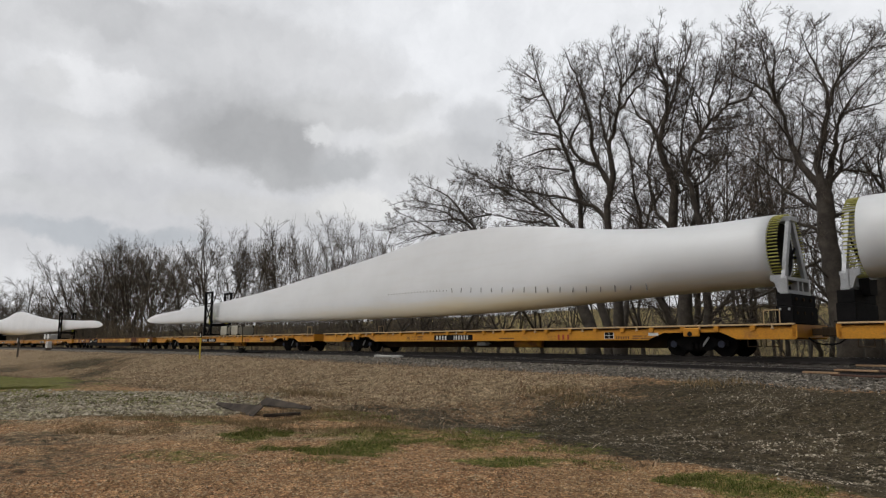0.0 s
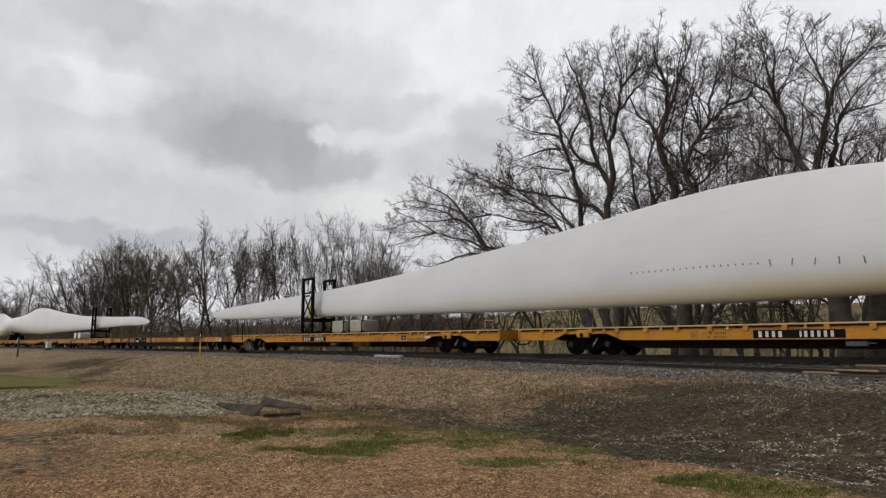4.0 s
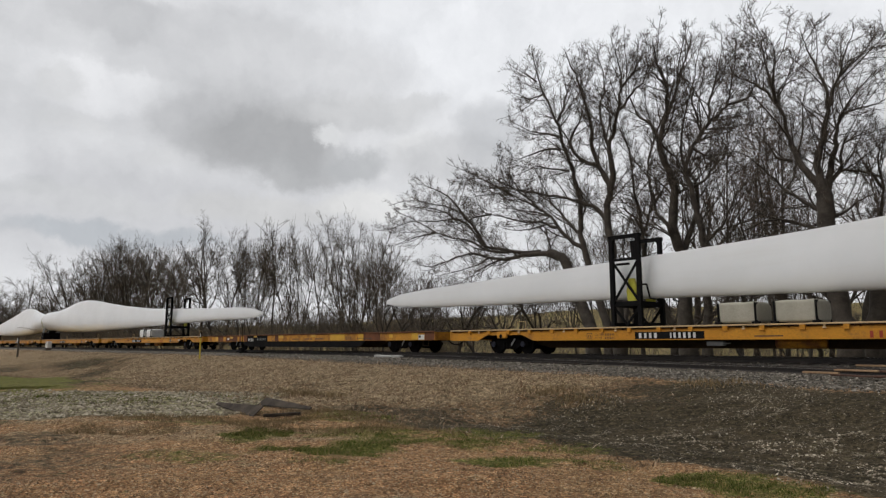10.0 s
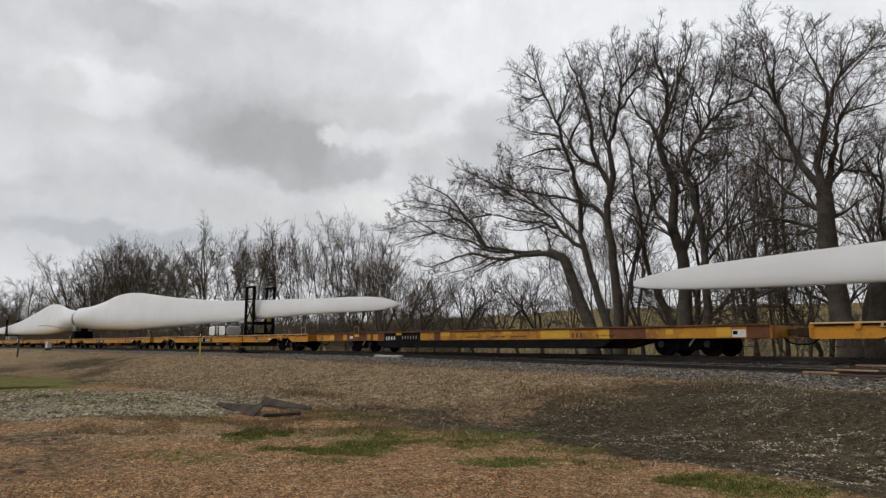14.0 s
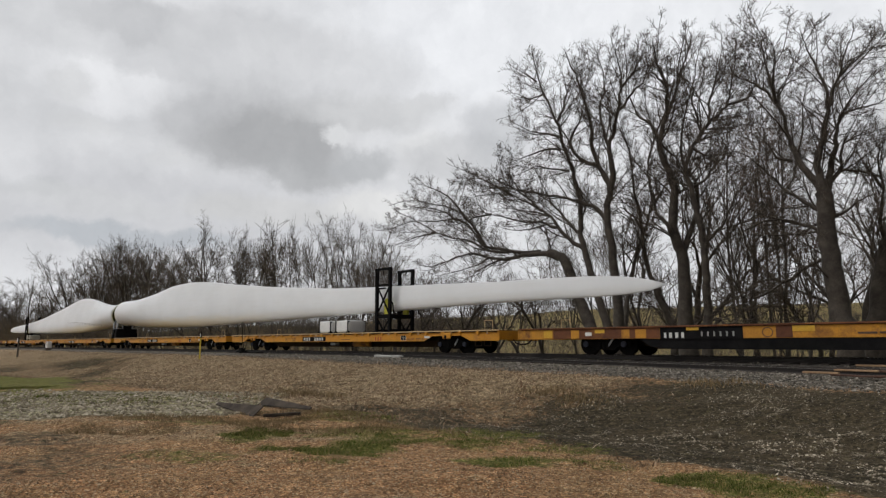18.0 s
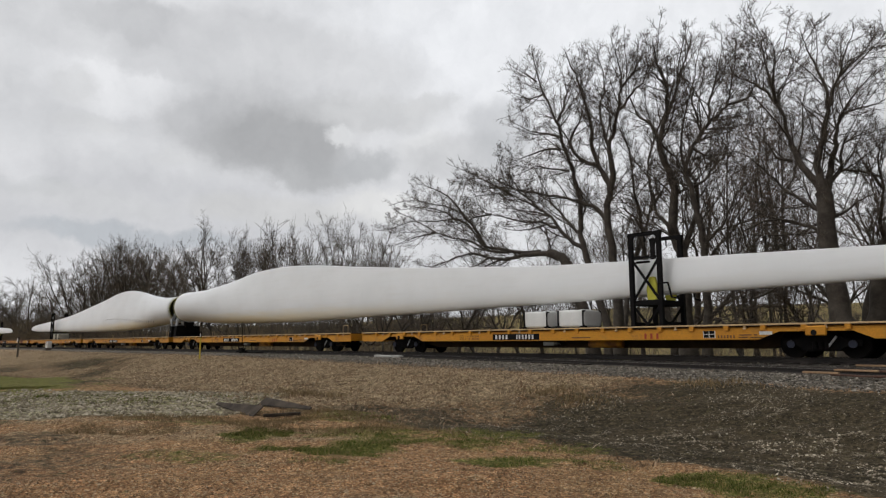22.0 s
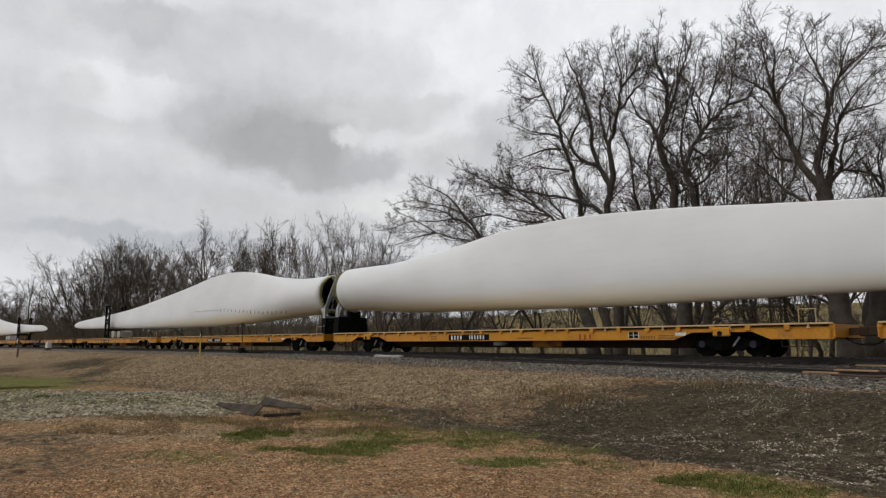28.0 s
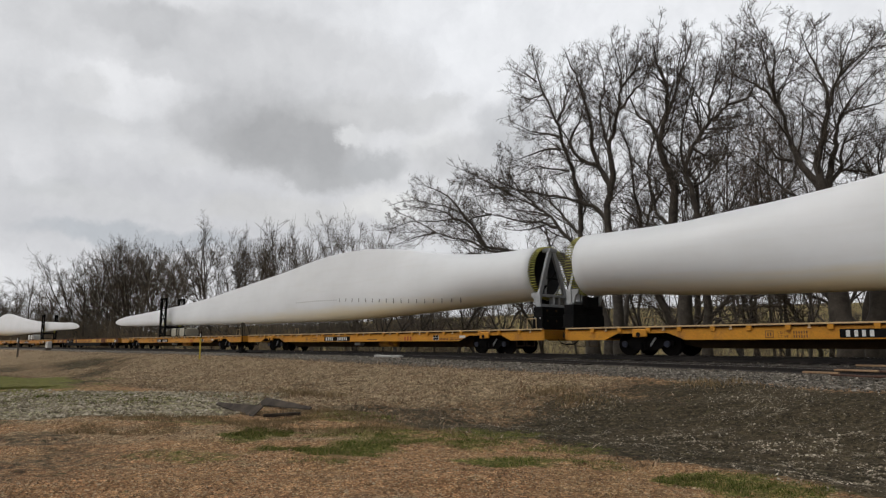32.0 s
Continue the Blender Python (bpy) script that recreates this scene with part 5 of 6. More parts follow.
    tree.add(0.10, [(0.2, 13.0), (-0.3, 13.5), (-0.8, 14.0), (-1.3, 14.3)])
    tree.add(0.12, [(-2.3, 11.3), (-2.5, 11.8), (-3.0, 12.3), (-3.4, 12.5)])
    tree.finish("tall bare cottonwood with forked dark trunk")
    tree = Boughs(54, 36, 12.4, 0.85)
    tree.add(0.26, [(0.0, 1.0), (-0.3, 1.9), (-0.8, 3.1), (-1.1, 4.1), (-1.4, 5.2), (-1.5, 6.7), (-1.6, 7.8), (-1.8, 8.8), (-1.9, 10.0), (-2.0, 11.3), (-2.4, 12.3), (-2.7, 13.2)])
    tree.add(0.23, [(-2.7, 1.0), (-2.5, 2.4), (-2.2, 3.7), (-2.0, 4.7), (-1.7, 5.7), (-1.2, 6.9), (-1.0, 7.7), (-0.6, 8.4), (-0.1, 9.1), (0.5, 9.6), (1.1, 10.4)])
    tree.add(0.12, [(-1.5, 6.7), (-1.9, 7.3), (-2.3, 7.7), (-2.6, 7.9), (-2.9, 7.6)])
    tree.add(0.15, [(-0.8, 8.1), (-0.9, 9.2), (-1.0, 10.2), (-0.8, 11.3), (-0.6, 12.1), (-0.8, 13.2), (-1.0, 14.3), (-0.8, 15.7), (-0.5, 16.8)])
    tree.add(0.09, [(-1.7, 5.6), (-2.3, 5.4), (-2.7, 5.0)])
    tree.finish("tall bare tree with two crossing stems")
    tree = Boughs(55, 33, 12.0, 0.85)
    tree.add(0.50, [(0.0, 1.0), (0.0, 2.2), (0.0, 3.5), (-0.0, 4.7), (-0.3, 5.6), (-0.4, 6.5), (-0.3, 7.5), (-0.3, 8.5), (-0.5, 9.2), (-0.8, 10.1), (-0.9, 10.8), (-0.7, 11.6), (-0.5, 12.3), (-0.4, 13.2), (-0.4, 13.8), (-0.6, 14.7), (-0.9, 15.5), (-1.0, 16.4)])
    tree.add(0.18, [(-0.6, 12.0), (-0.2, 12.9), (0.1, 13.6), (0.3, 14.5), (0.7, 15.6), (1.0, 16.5), (0.9, 17.3)])
    tree.add(0.22, [(-0.3, 5.5), (-0.7, 6.3), (-1.2, 7.0), (-1.3, 7.7), (-1.4, 8.2)])
    tree.add(0.15, [(-1.0, 11.0), (-1.3, 11.8), (-1.9, 12.2), (-2.2, 12.9), (-2.4, 13.8), (-2.2, 14.8)])
    tree.add(0.25, [(-0.0, 4.7), (0.3, 5.7), (0.7, 6.6), (0.9, 7.7), (0.8, 8.7), (0.3, 9.5), (0.2, 10.4), (0.3, 11.5), (0.6, 12.9), (1.0, 14.1), (1.2, 15.3), (1.5, 16.3)])
    tree.add(0.13, [(-0.8, 10.7), (-0.3, 10.1), (0.2, 9.5)])
    tree.add(0.11, [(-0.4, 13.8), (-0.8, 14.4), (-1.2, 14.8), (-1.5, 15.3)])
    tree.finish("tall bare cottonwood with a thick split trunk")
    tree = Boughs(56, 31, 12.2, 1.05)
    tree.add(0.29, [(0.0, 0.9), (0.1, 2.2), (0.1, 3.5), (0.1, 4.6), (-0.0, 5.7), (-0.2, 6.8), (-0.4, 7.9), (-0.6, 8.8), (-0.2, 9.9), (0.3, 10.6), (0.7, 11.2), (1.2, 11.6), (1.6, 12.2), (1.8, 12.8), (2.0, 13.8), (2.2, 14.9), (2.2, 15.7)])
    tree.add(0.14, [(0.1, 4.9), (0.6, 5.6), (1.1, 6.1), (1.4, 6.8), (1.8, 7.5), (2.4, 8.2), (2.6, 9.0)])
    tree.add(0.13, [(-0.4, 7.8), (0.3, 8.2), (0.7, 8.8), (1.3, 9.4), (1.6, 10.1), (1.6, 11.1)])
    tree.add(0.12, [(-0.2, 9.8), (0.3, 9.5), (0.8, 9.4), (1.4, 9.6)])
    tree.add(0.12, [(0.7, 11.1), (0.7, 12.1), (1.0, 13.0), (1.3, 14.1), (1.5, 15.1), (1.5, 16.0)])
    tree.add(0.11, [(0.2, 10.5), (0.1, 11.5), (-0.1, 12.5), (0.3, 13.5), (0.6, 14.6)])
    tree.add(0.11, [(1.6, 12.1), (2.3, 12.3), (2.8, 12.7), (3.1, 13.5), (3.0, 14.6), (3.2, 15.6)])
    tree.finish("bare tree with a long slanting bough")
    tree = Boughs(57, 27, 16.3, 1.00)
    tree.add(0.50, [(-0.0, 0.8), (-0.2, 1.5), (-0.3, 2.5), (-0.4, 3.6), (-0.5, 4.8), (-0.5, 5.8), (-0.5, 6.7)])
    tree.add(0.28, [(-0.5, 6.6), (-0.8, 7.2), (-1.3, 7.7), (-1.6, 8.5), (-1.8, 9.2), (-1.9, 10.0), (-2.3, 10.7), (-2.7, 11.2), (-3.2, 11.6), (-3.8, 11.9), (-4.1, 12.5)])
    tree.add(0.29, [(-0.5, 6.7), (-0.6, 7.3), (-0.7, 7.9), (-0.4, 8.8), (-0.2, 9.6), (-0.0, 10.3), (0.0, 11.1), (-0.2, 11.8), (-0.5, 12.6), (-0.7, 13.1), (-0.9, 13.8)])
    tree.add(0.25, [(-0.4, 6.7), (-0.2, 7.4), (-0.0, 8.1), (0.2, 8.9), (0.3, 9.6), (0.6, 10.1), (1.0, 10.3), (1.6, 10.5), (2.3, 10.7)])
    tree.add(0.14, [(0.1, 10.5), (0.3, 11.3), (0.6, 12.0), (0.8, 12.6), (1.1, 13.4), (1.4, 14.1)])
    tree.add(0.14, [(-2.2, 10.6), (-2.4, 11.6), (-2.5, 12.2), (-2.6, 13.0), (-2.7, 13.6), (-2.8, 14.3)])
    tree.add(0.10, [(-2.1, 10.6), (-2.1, 11.1), (-1.7, 11.5), (-1.2, 11.8), (-0.8, 12.3)])
    tree.add(0.13, [(-1.7, 8.0), (-2.2, 8.1), (-2.5, 8.4), (-2.7, 8.8), (-3.0, 9.0)])
    tree.add(0.15, [(-0.7, 5.9), (-1.1, 6.1), (-1.7, 6.5), (-2.2, 6.9), (-2.6, 7.3), (-3.1, 7.8), (-3.8, 8.3), (-4.8, 8.7), (-5.6, 8.8)])
    tree.add(0.15, [(-0.5, 5.0), (-1.2, 5.2), (-1.8, 5.4), (-2.4, 5.5), (-3.1, 5.4), (-3.8, 5.1), (-4.6, 4.7), (-5.3, 4.3)])
    tree.add(0.10, [(-0.9, 5.3), (-1.5, 5.0), (-2.1, 4.6), (-2.8, 4.4)])
    tree.add(0.15, [(-0.3, 4.1), (-1.5, 3.5), (-2.4, 2.9), (-3.3, 2.4), (-4.5, 1.9), (-5.2, 1.6)])
    tree.add(0.14, [(-0.3, 6.9), (0.2, 7.5), (0.6, 7.6), (1.3, 7.5), (2.0, 7.3), (2.6, 7.2)])
    tree.add(0.11, [(0.3, 7.5), (0.4, 8.6), (0.9, 9.0), (1.7, 9.3), (2.4, 9.5)])
    tree.add(0.13, [(-0.4, 5.5), (0.4, 5.9), (0.9, 6.3), (1.6, 6.6), (2.3, 6.7)])
    tree.add(0.11, [(0.4, 9.8), (0.8, 10.6), (1.4, 11.3), (2.0, 12.0), (2.7, 12.5)])
    tree.add(0.09, [(0.6, 11.9), (1.2, 12.5), (1.8, 13.1), (2.2, 13.8)])
    tree.finish("massive bare cottonwood with spreading boughs")
    tree = Boughs(58, 38, 19.5, 0.80)
    tree.add(0.16, [(-0.0, 1.0), (0.0, 2.6), (0.2, 4.6), (0.2, 6.6), (0.3, 8.9), (0.4, 10.6), (0.3, 12.3), (0.5, 14.0), (0.5, 15.8), (0.8, 17.6)])
    tree.add(0.10, [(0.4, 9.1), (1.0, 10.2), (1.4, 11.6), (1.8, 13.3)])
    tree.finish("slender straight bare tree")
    tree = Boughs(59, 30, 19.3, 0.90)
    tree.add(0.43, [(0.0, 0.9), (0.3, 2.2), (0.5, 3.4), (0.9, 4.7), (1.5, 6.3), (2.1, 8.4), (2.5, 10.6)])
    tree.add(0.18, [(1.0, 5.0), (0.7, 6.0), (1.0, 7.6), (0.9, 9.0), (1.2, 10.3)])
    tree.add(0.13, [(1.0, 7.6), (0.5, 8.4), (0.1, 9.0), (-0.1, 9.5)])
    tree.finish("bare tree with dark leaning trunk")


def crown_tree(seed, label, stems, lean, limbs, bend, r, dense=1.0, thin=0.010, reach=1.9, lift=0.05, straight=0.06, twig=None):
    """A bare tree 10 m high: stems that fan out from the foot, each forking into limbs that fill the crown."""
    rnd = random.Random(seed)
    woods = [Wood(), Wood(), Wood()]
    for k in range(stems):
        a = 6.28 * (k + 0.5 * rnd.random()) / stems
        out = Vector((math.cos(a), math.sin(a), 0))
        d = Vector((0, 0, 1)) + out * lean * rnd.uniform(0.5, 1.1)
        length = rnd.uniform(8.0, 9.6) if stems > 1 else 8.6
        pts, rs = limb(rnd, out * (0.25 if stems > 1 else 0) + Vector((0, 0, -0.3)), d, length, r, r * 0.16, 9, straight, 0.02)
        woods[0].tube(pts, rs, 7)
        dress(rnd, woods, pts, rs, 0.50 * dense, thin, 0.28, reach, lift, taper=0.05)
        for j in range(limbs):
            i = 2 + (j * 5) // max(1, limbs) + rnd.choice((0, 1))
            along = (pts[i + 1] - pts[i]).normalized()
            lp, lr = limb(rnd, pts[i], twist(rnd, along, bend), (length - i * length / 9) * rnd.uniform(0.65, 0.95), rs[i] * 0.62, 0.016, 6, straight * 1.6, 0.06)
            woods[1].tube(lp, lr, 5)
            dress(rnd, woods, lp, lr, 0.55 * dense, thin, 0.22, reach * 0.85, lift, taper=0.2)
    top = max(v[2] for w in woods for v in w.v)
    for w in woods:
        w.v = [(x * 10 / top, y * 10 / top, z * 10 / top) for x, y, z in w.v]
    tree = finish_tree(woods, "bare_tree", label, "bare trees behind the railway", BARK, twig or HAZE_TWIG)
    wide = sorted(math.hypot(v[0], v[1]) for v in woods[2].v)
    return tree, 2 * wide[int(len(wide) * 0.80)]


def forked(rnd, woods, p, d, length, r, depth, top, lift, wide, thin, wander):
    """A limb that forks again and again into ever finer ones."""
    steps = 3 if depth > 4 else 2 if depth > 1 else 1
    pts, rs = limb(rnd, p, d, length, r, max(r * 0.82, thin), steps, wander, lift)
    rank = (0 if depth == top else 2) if top < 5 else 0 if depth >= top - 1 else 1 if depth > 3 else 2
    woods[rank].tube(pts, rs, (7, 5, 3)[rank])
    if not depth:
        for k in range(2):
            d2 = twist(rnd, (pts[-1] - pts[0]).normalized(), (12, 48))
            pts2, rs2 = limb(rnd, pts[0].lerp(pts[-1], rnd.uniform(0.4, 1.0)), d2, length * rnd.uniform(0.5, 0.9), thin * 0.8, thin * 0.5, 1, 0.1, lift)
            woods[2].tube(pts2, rs2, 3)
        return
    d = (pts[-1] - pts[-2]).normalized()
    for k in range(3 if rnd.random() < 0.2 else 2):
        nd = twist(rnd, d, (4, 18) if k == 0 else (16, wide))
        forked(rnd, woods, pts[-1], nd, length * rnd.uniform(0.70, 0.98), max(r * (0.78 if k == 0 else 0.58), thin), depth - 1, top, lift, wide, thin, wander)
    if depth < top - 2 and rnd.random() < 0.7:
        forked(rnd, woods, pts[-2].lerp(pts[-1], rnd.random()), twist(rnd, d, (30, 65)), length * rnd.uniform(0.5, 0.8), max(r * 0.4, thin), max(0, min(depth - 3, 1)), top, lift, wide, thin, wander)


def forked_tree(seed, label, stems, trunk, depth, wide, lift, height=10.0, wander=0.09, thin=0.011, r=0.17, name="bare_tree", group="bare trees behind the railway",
                bark=BARK, twig=TWIG, lean=0.35, apart=0.0):
    rnd = random.Random(seed)
    woods = [Wood(), Wood(), Wood()]
    stalk = []
    for k in range(stems):
        if name == "shrub":
            woods[0] = Wood()
            stalk.append(woods[0])
        a = 6.28 * (k + rnd.random() * 0.6) / stems
        out = Vector((math.cos(a), math.sin(a), 0))
        d = Vector((0, 0, 1)) + out * (lean if stems > 1 else 0.04)
        forked(rnd, woods, out * apart * rnd.random() + Vector((0, 0, -0.3)), d, trunk * rnd.uniform(0.8, 1.15), r, depth, depth, lift, wide, thin, wander)
    if stalk:
        woods[0] = Wood()
    top = max(v[2] for w in woods + stalk for v in w.v)
    for w in woods + stalk:
        w.v = [(x * height / top, y * height / top, z * height / top) for x, y, z in w.v]
    tree = finish_tree(woods, name, label, group, bark, twig)
    for w in stalk:
        part("stem", mesh_of("stem", w.v, w.f, bark, True), None, tree)
    return tree


def build_trees():
    build_tall_trees()
    rnd = random.Random(8)

    mid = [forked_tree(21, "thicket tree of many slim upright bare stems", 4, 1.8, 6, 40, 0.02, r=0.085, lean=0.5, apart=1.0, thin=0.008),
           forked_tree(22, "bare tree with a round spreading crown", 1, 2.0, 7, 46, 0.02, r=0.19, thin=0.007),
           forked_tree(23, "bare tree with a tall oval crown", 1, 2.2, 7, 38, 0.045, r=0.16, thin=0.007),
           bare_tree(24, "tall thin bare tree with a dead broken top", [(-0.09, 0, 9.5, 0.085, 0.0, 0, 0)],
                     spread=(14, 34), lift=0.03, many=(6, 3, 2, 0), thin=0.011, top_level=3),
           forked_tree(25, "slim bare tree with fine upright twigs", 2, 2.3, 7, 28, 0.07, r=0.10, lean=0.14, apart=0.4, thin=0.008),
           forked_tree(26, "small twisted bare tree with crooked boughs", 1, 1.7, 7, 52, 0.02, wander=0.18, r=0.16, thin=0.009)]
    # kind, direction right of the axis, metres ahead, size
    rows = [(2, -0.090, 56, 0.95),
            (5, -0.071, 55, 0.91), (1, -0.041, 53, 0.75), (2, -0.012, 51, 0.75), (1, 0.022, 49, 0.71), (5, 0.052, 48, 0.69), (5, 0.085, 46, 0.72), (5, 0.119, 46, 0.73),
            (1, 0.150, 46, 0.72), (2, 0.200, 51, 0.81), (0, 0.276, 54, 0.87), (1, 0.356, 59, 0.99), (2, 0.445, 57, 1.01), (0, 0.521, 60, 1.06), (1, 0.576, 53, 1.00),
            (2, 0.656, 58, 1.08), (5, 0.398, 57, 0.99),
            (4, 0.240, 48, 1.20), (2, 0.300, 52, 1.50), (1, 0.375, 50, 1.50), (2, 0.470, 46, 1.50), (4, 0.540, 44, 1.50), (1, 0.630, 46, 1.50), (4, 0.680, 40, 1.40), (5, 0.450, 38, 0.80), (5, 0.340, 40, 0.80), (5, 0.560, 36, 0.75)]
    first = set()
    for k, tx, ahead, size in rows:
        t = copy_thing(mid[k], Matrix()) if k in first else mid[k]
        first.add(k)
        plant(t, tx * ahead, ahead, -0.3, rnd.uniform(0, 360), size)
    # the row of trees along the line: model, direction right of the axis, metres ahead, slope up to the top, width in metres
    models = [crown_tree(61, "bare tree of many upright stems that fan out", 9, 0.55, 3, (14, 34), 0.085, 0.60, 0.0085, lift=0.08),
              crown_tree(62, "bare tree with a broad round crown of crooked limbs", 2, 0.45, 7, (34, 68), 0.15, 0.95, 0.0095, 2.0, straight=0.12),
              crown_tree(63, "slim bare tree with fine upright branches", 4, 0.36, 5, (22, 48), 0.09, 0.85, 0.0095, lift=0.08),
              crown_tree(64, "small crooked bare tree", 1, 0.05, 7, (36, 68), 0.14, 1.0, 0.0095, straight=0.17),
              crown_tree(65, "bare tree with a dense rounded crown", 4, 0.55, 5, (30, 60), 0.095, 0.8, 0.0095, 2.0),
              crown_tree(66, "tall bare tree with a fine crown of reddish-brown twigs", 2, 0.26, 5, (24, 52), 0.07, 0.8, 0.005, 1.7, twig=TWIG_RED)]
    line = [(4, -0.690, 232, 0.082, 21.6), (1, -0.664, 222, 0.078, 20.2), (4, -0.640, 212, 0.086, 17.6), (1, -0.607, 200, 0.100, 14.9), (4, -0.580, 190, 0.083, 14.9), (4, -0.560, 178, 0.080, 13.5),
            (0, -0.533, 146, 0.130, 16.2), (0, -0.506, 139, 0.145, 14.9), (0, -0.478, 131, 0.149, 12.2), (0, -0.455, 126, 0.150, 12.2), (2, -0.430, 120, 0.147, 9.5), (4, -0.412, 114, 0.143, 9.5),
            (1, -0.376, 102, 0.178, 11.5), (1, -0.337, 97, 0.181, 11.5), (2, -0.300, 92, 0.166, 6.8), (2, -0.279, 89, 0.179, 6.8), (2, -0.222, 85, 0.178, 7.4), (3, -0.180, 80, 0.146, 5.4),
            (0, -0.136, 75, 0.186, 8.1), (2, -0.101, 71, 0.150, 6.1), (4, -0.070, 68, 0.120, 6.8), (5, 0.450, 46, 0.455, 7), (5, 0.500, 44, 0.420, 6)]
    once = set()
    for k, tx, ahead, rise, width in line:
        tree, natural = models[k]
        if k in once:
            tree = copy_thing(tree, Matrix())
        once.add(k)
        p = spot(tx * ahead, ahead)
        z = ground_z(p.x, p.y) - 0.2
        high = (0.41 + ahead * rise * (1.13 if tx < 0 else 1.0) - z) / 10
        tree.matrix_world = pose(p.x, p.y, z, 0, 0, rnd.uniform(0, 360)) @ Matrix.Diagonal((width / natural, width / natural, high, 1))
    plant(mid[3], -0.250 * 86, 86, -0.3, 0, 1.62)
    # undergrowth along the far side of the track
    bush = []
    for k, (wide, lift, top) in enumerate(((50, 0.04, 3.2), (62, 0.0, 2.4), (34, 0.08, 3.8), (55, 0.02, 2.8))):
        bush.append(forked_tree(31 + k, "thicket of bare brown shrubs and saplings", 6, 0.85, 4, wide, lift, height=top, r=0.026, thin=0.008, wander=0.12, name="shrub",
                                group="shrubs behind the railway", bark=TWIG_TAN, twig=TWIG_TAN if k % 2 else HAZE_TWIG, lean=0.5, apart=1.3))
    used = set()
    for row, (lo, hi, count, big) in enumerate(((1.6, 1.9, 16, 0.75), (2.0, 2.5, 24, 1.1), (2.6, 3.4, 34, 1.6))):
        for i in range(count):
            k = rnd.randrange(4)
            tx = -0.66 + 1.40 * (i + rnd.random()) / count
            ahead = min(rnd.uniform(lo, hi) * 23.6 / (0.738 * (tx + 0.914)), 210)
            t = copy_thing(bush[k], Matrix()) if k in used else bush[k]
            used.add(k)
            plant(t, tx * ahead, ahead, -0.1, rnd.uniform(0, 360), rnd.uniform(0.75, 1.2) * big * (1 + max(0, ahead - 40) / 120))

    for i in range(160):                                      # brush under the row of trees
        k = rnd.randrange(4)
        tx = -0.70 + 0.74 * (i + rnd.random()) / 120 if i < 120 else -0.72 + 0.24 * rnd.random()
        ahead = 30.5 / (0.738 * (tx + 0.914)) * rnd.uniform(1.15, 1.6)
        t = copy_thing(bush[k], Matrix())
        plant(t, tx * ahead, ahead, -0.1, rnd.uniform(0, 360), rnd.uniform(0.7, 1.2) * (0.62 + ahead / 80))


build_trees()

# ---- loose cover on the ground ----


def island_material(name, stops, rough=0.9):
    m, nt, links, bsdf = nodes_of(name)
    geo = nt.new("ShaderNodeNewGeometry")
    col = ramp(nt, links, geo.outputs["Random Per Island"], stops).outputs[0]
    n = noise_node(nt, links, 1.3, 4)
    col = mix(nt, links, 1.0, col, ramp(nt, links, n.outputs["Fac"], [(0.3, (0.75,) * 3), (0.7, (1.2,) * 3)]).outputs[0], "MULTIPLY")
    links.new(col, bsdf.inputs["Base Color"])
    bsdf.inputs["Roughness"].default_value = rough
    bsdf.inputs["Specular IOR Level"].default_value = 0.25
    return m


ROCK = island_material("crushed_rock", [(0.0, (0.056, 0.049, 0.039)), (0.5, (0.160, 0.140, 0.112)), (0.85, (0.281, 0.250, 0.205)), (1.0, (0.463, 0.419, 0.354))])
PEBBLE = island_material("yard_pebble", [(0.0, (0.160, 0.092, 0.046)), (0.5, (0.252, 0.152, 0.078)), (0.8, (0.364, 0.239, 0.137)), (1.0, (0.621, 0.477, 0.310))])
PALEROCK = island_material("pale_stone", [(0.0, (0.14, 0.115, 0.075)), (0.5, (0.34, 0.29, 0.205)), (1.0, (0.58, 0.51, 0.40))])
STRAW = island_material("dry_stalk", [(0.0, (0.099, 0.063, 0.036)), (0.4, (0.238, 0.157, 0.092)), (0.8, (0.396, 0.275, 0.174)), (1.0, (0.653, 0.503, 0.357))])
GRASS = island_material("spring_grass", [(0.0, (0.045, 0.068, 0.010)), (0.45, (0.115, 0.140, 0.024)), (0.7, (0.21, 0.195, 0.050)), (1.0, (0.33, 0.26, 0.12))])
WEED = island_material("brown_green_weed", [(0.0, (0.055, 0.055, 0.020)), (0.5, (0.125, 0.115, 0.045)), (0.8, (0.21, 0.175, 0.085)), (1.0, (0.32, 0.25, 0.14))])
CHIP = island_material("pale_chip", [(0.0, (0.16, 0.125, 0.085)), (0.5, (0.36, 0.30, 0.215)), (1.0, (0.66, 0.58, 0.45))])
GOLD = island_material("golden_grass", [(0.0, (0.153, 0.104, 0.050)), (0.5, (0.255, 0.180, 0.090)), (1.0, (0.347, 0.257, 0.140))])


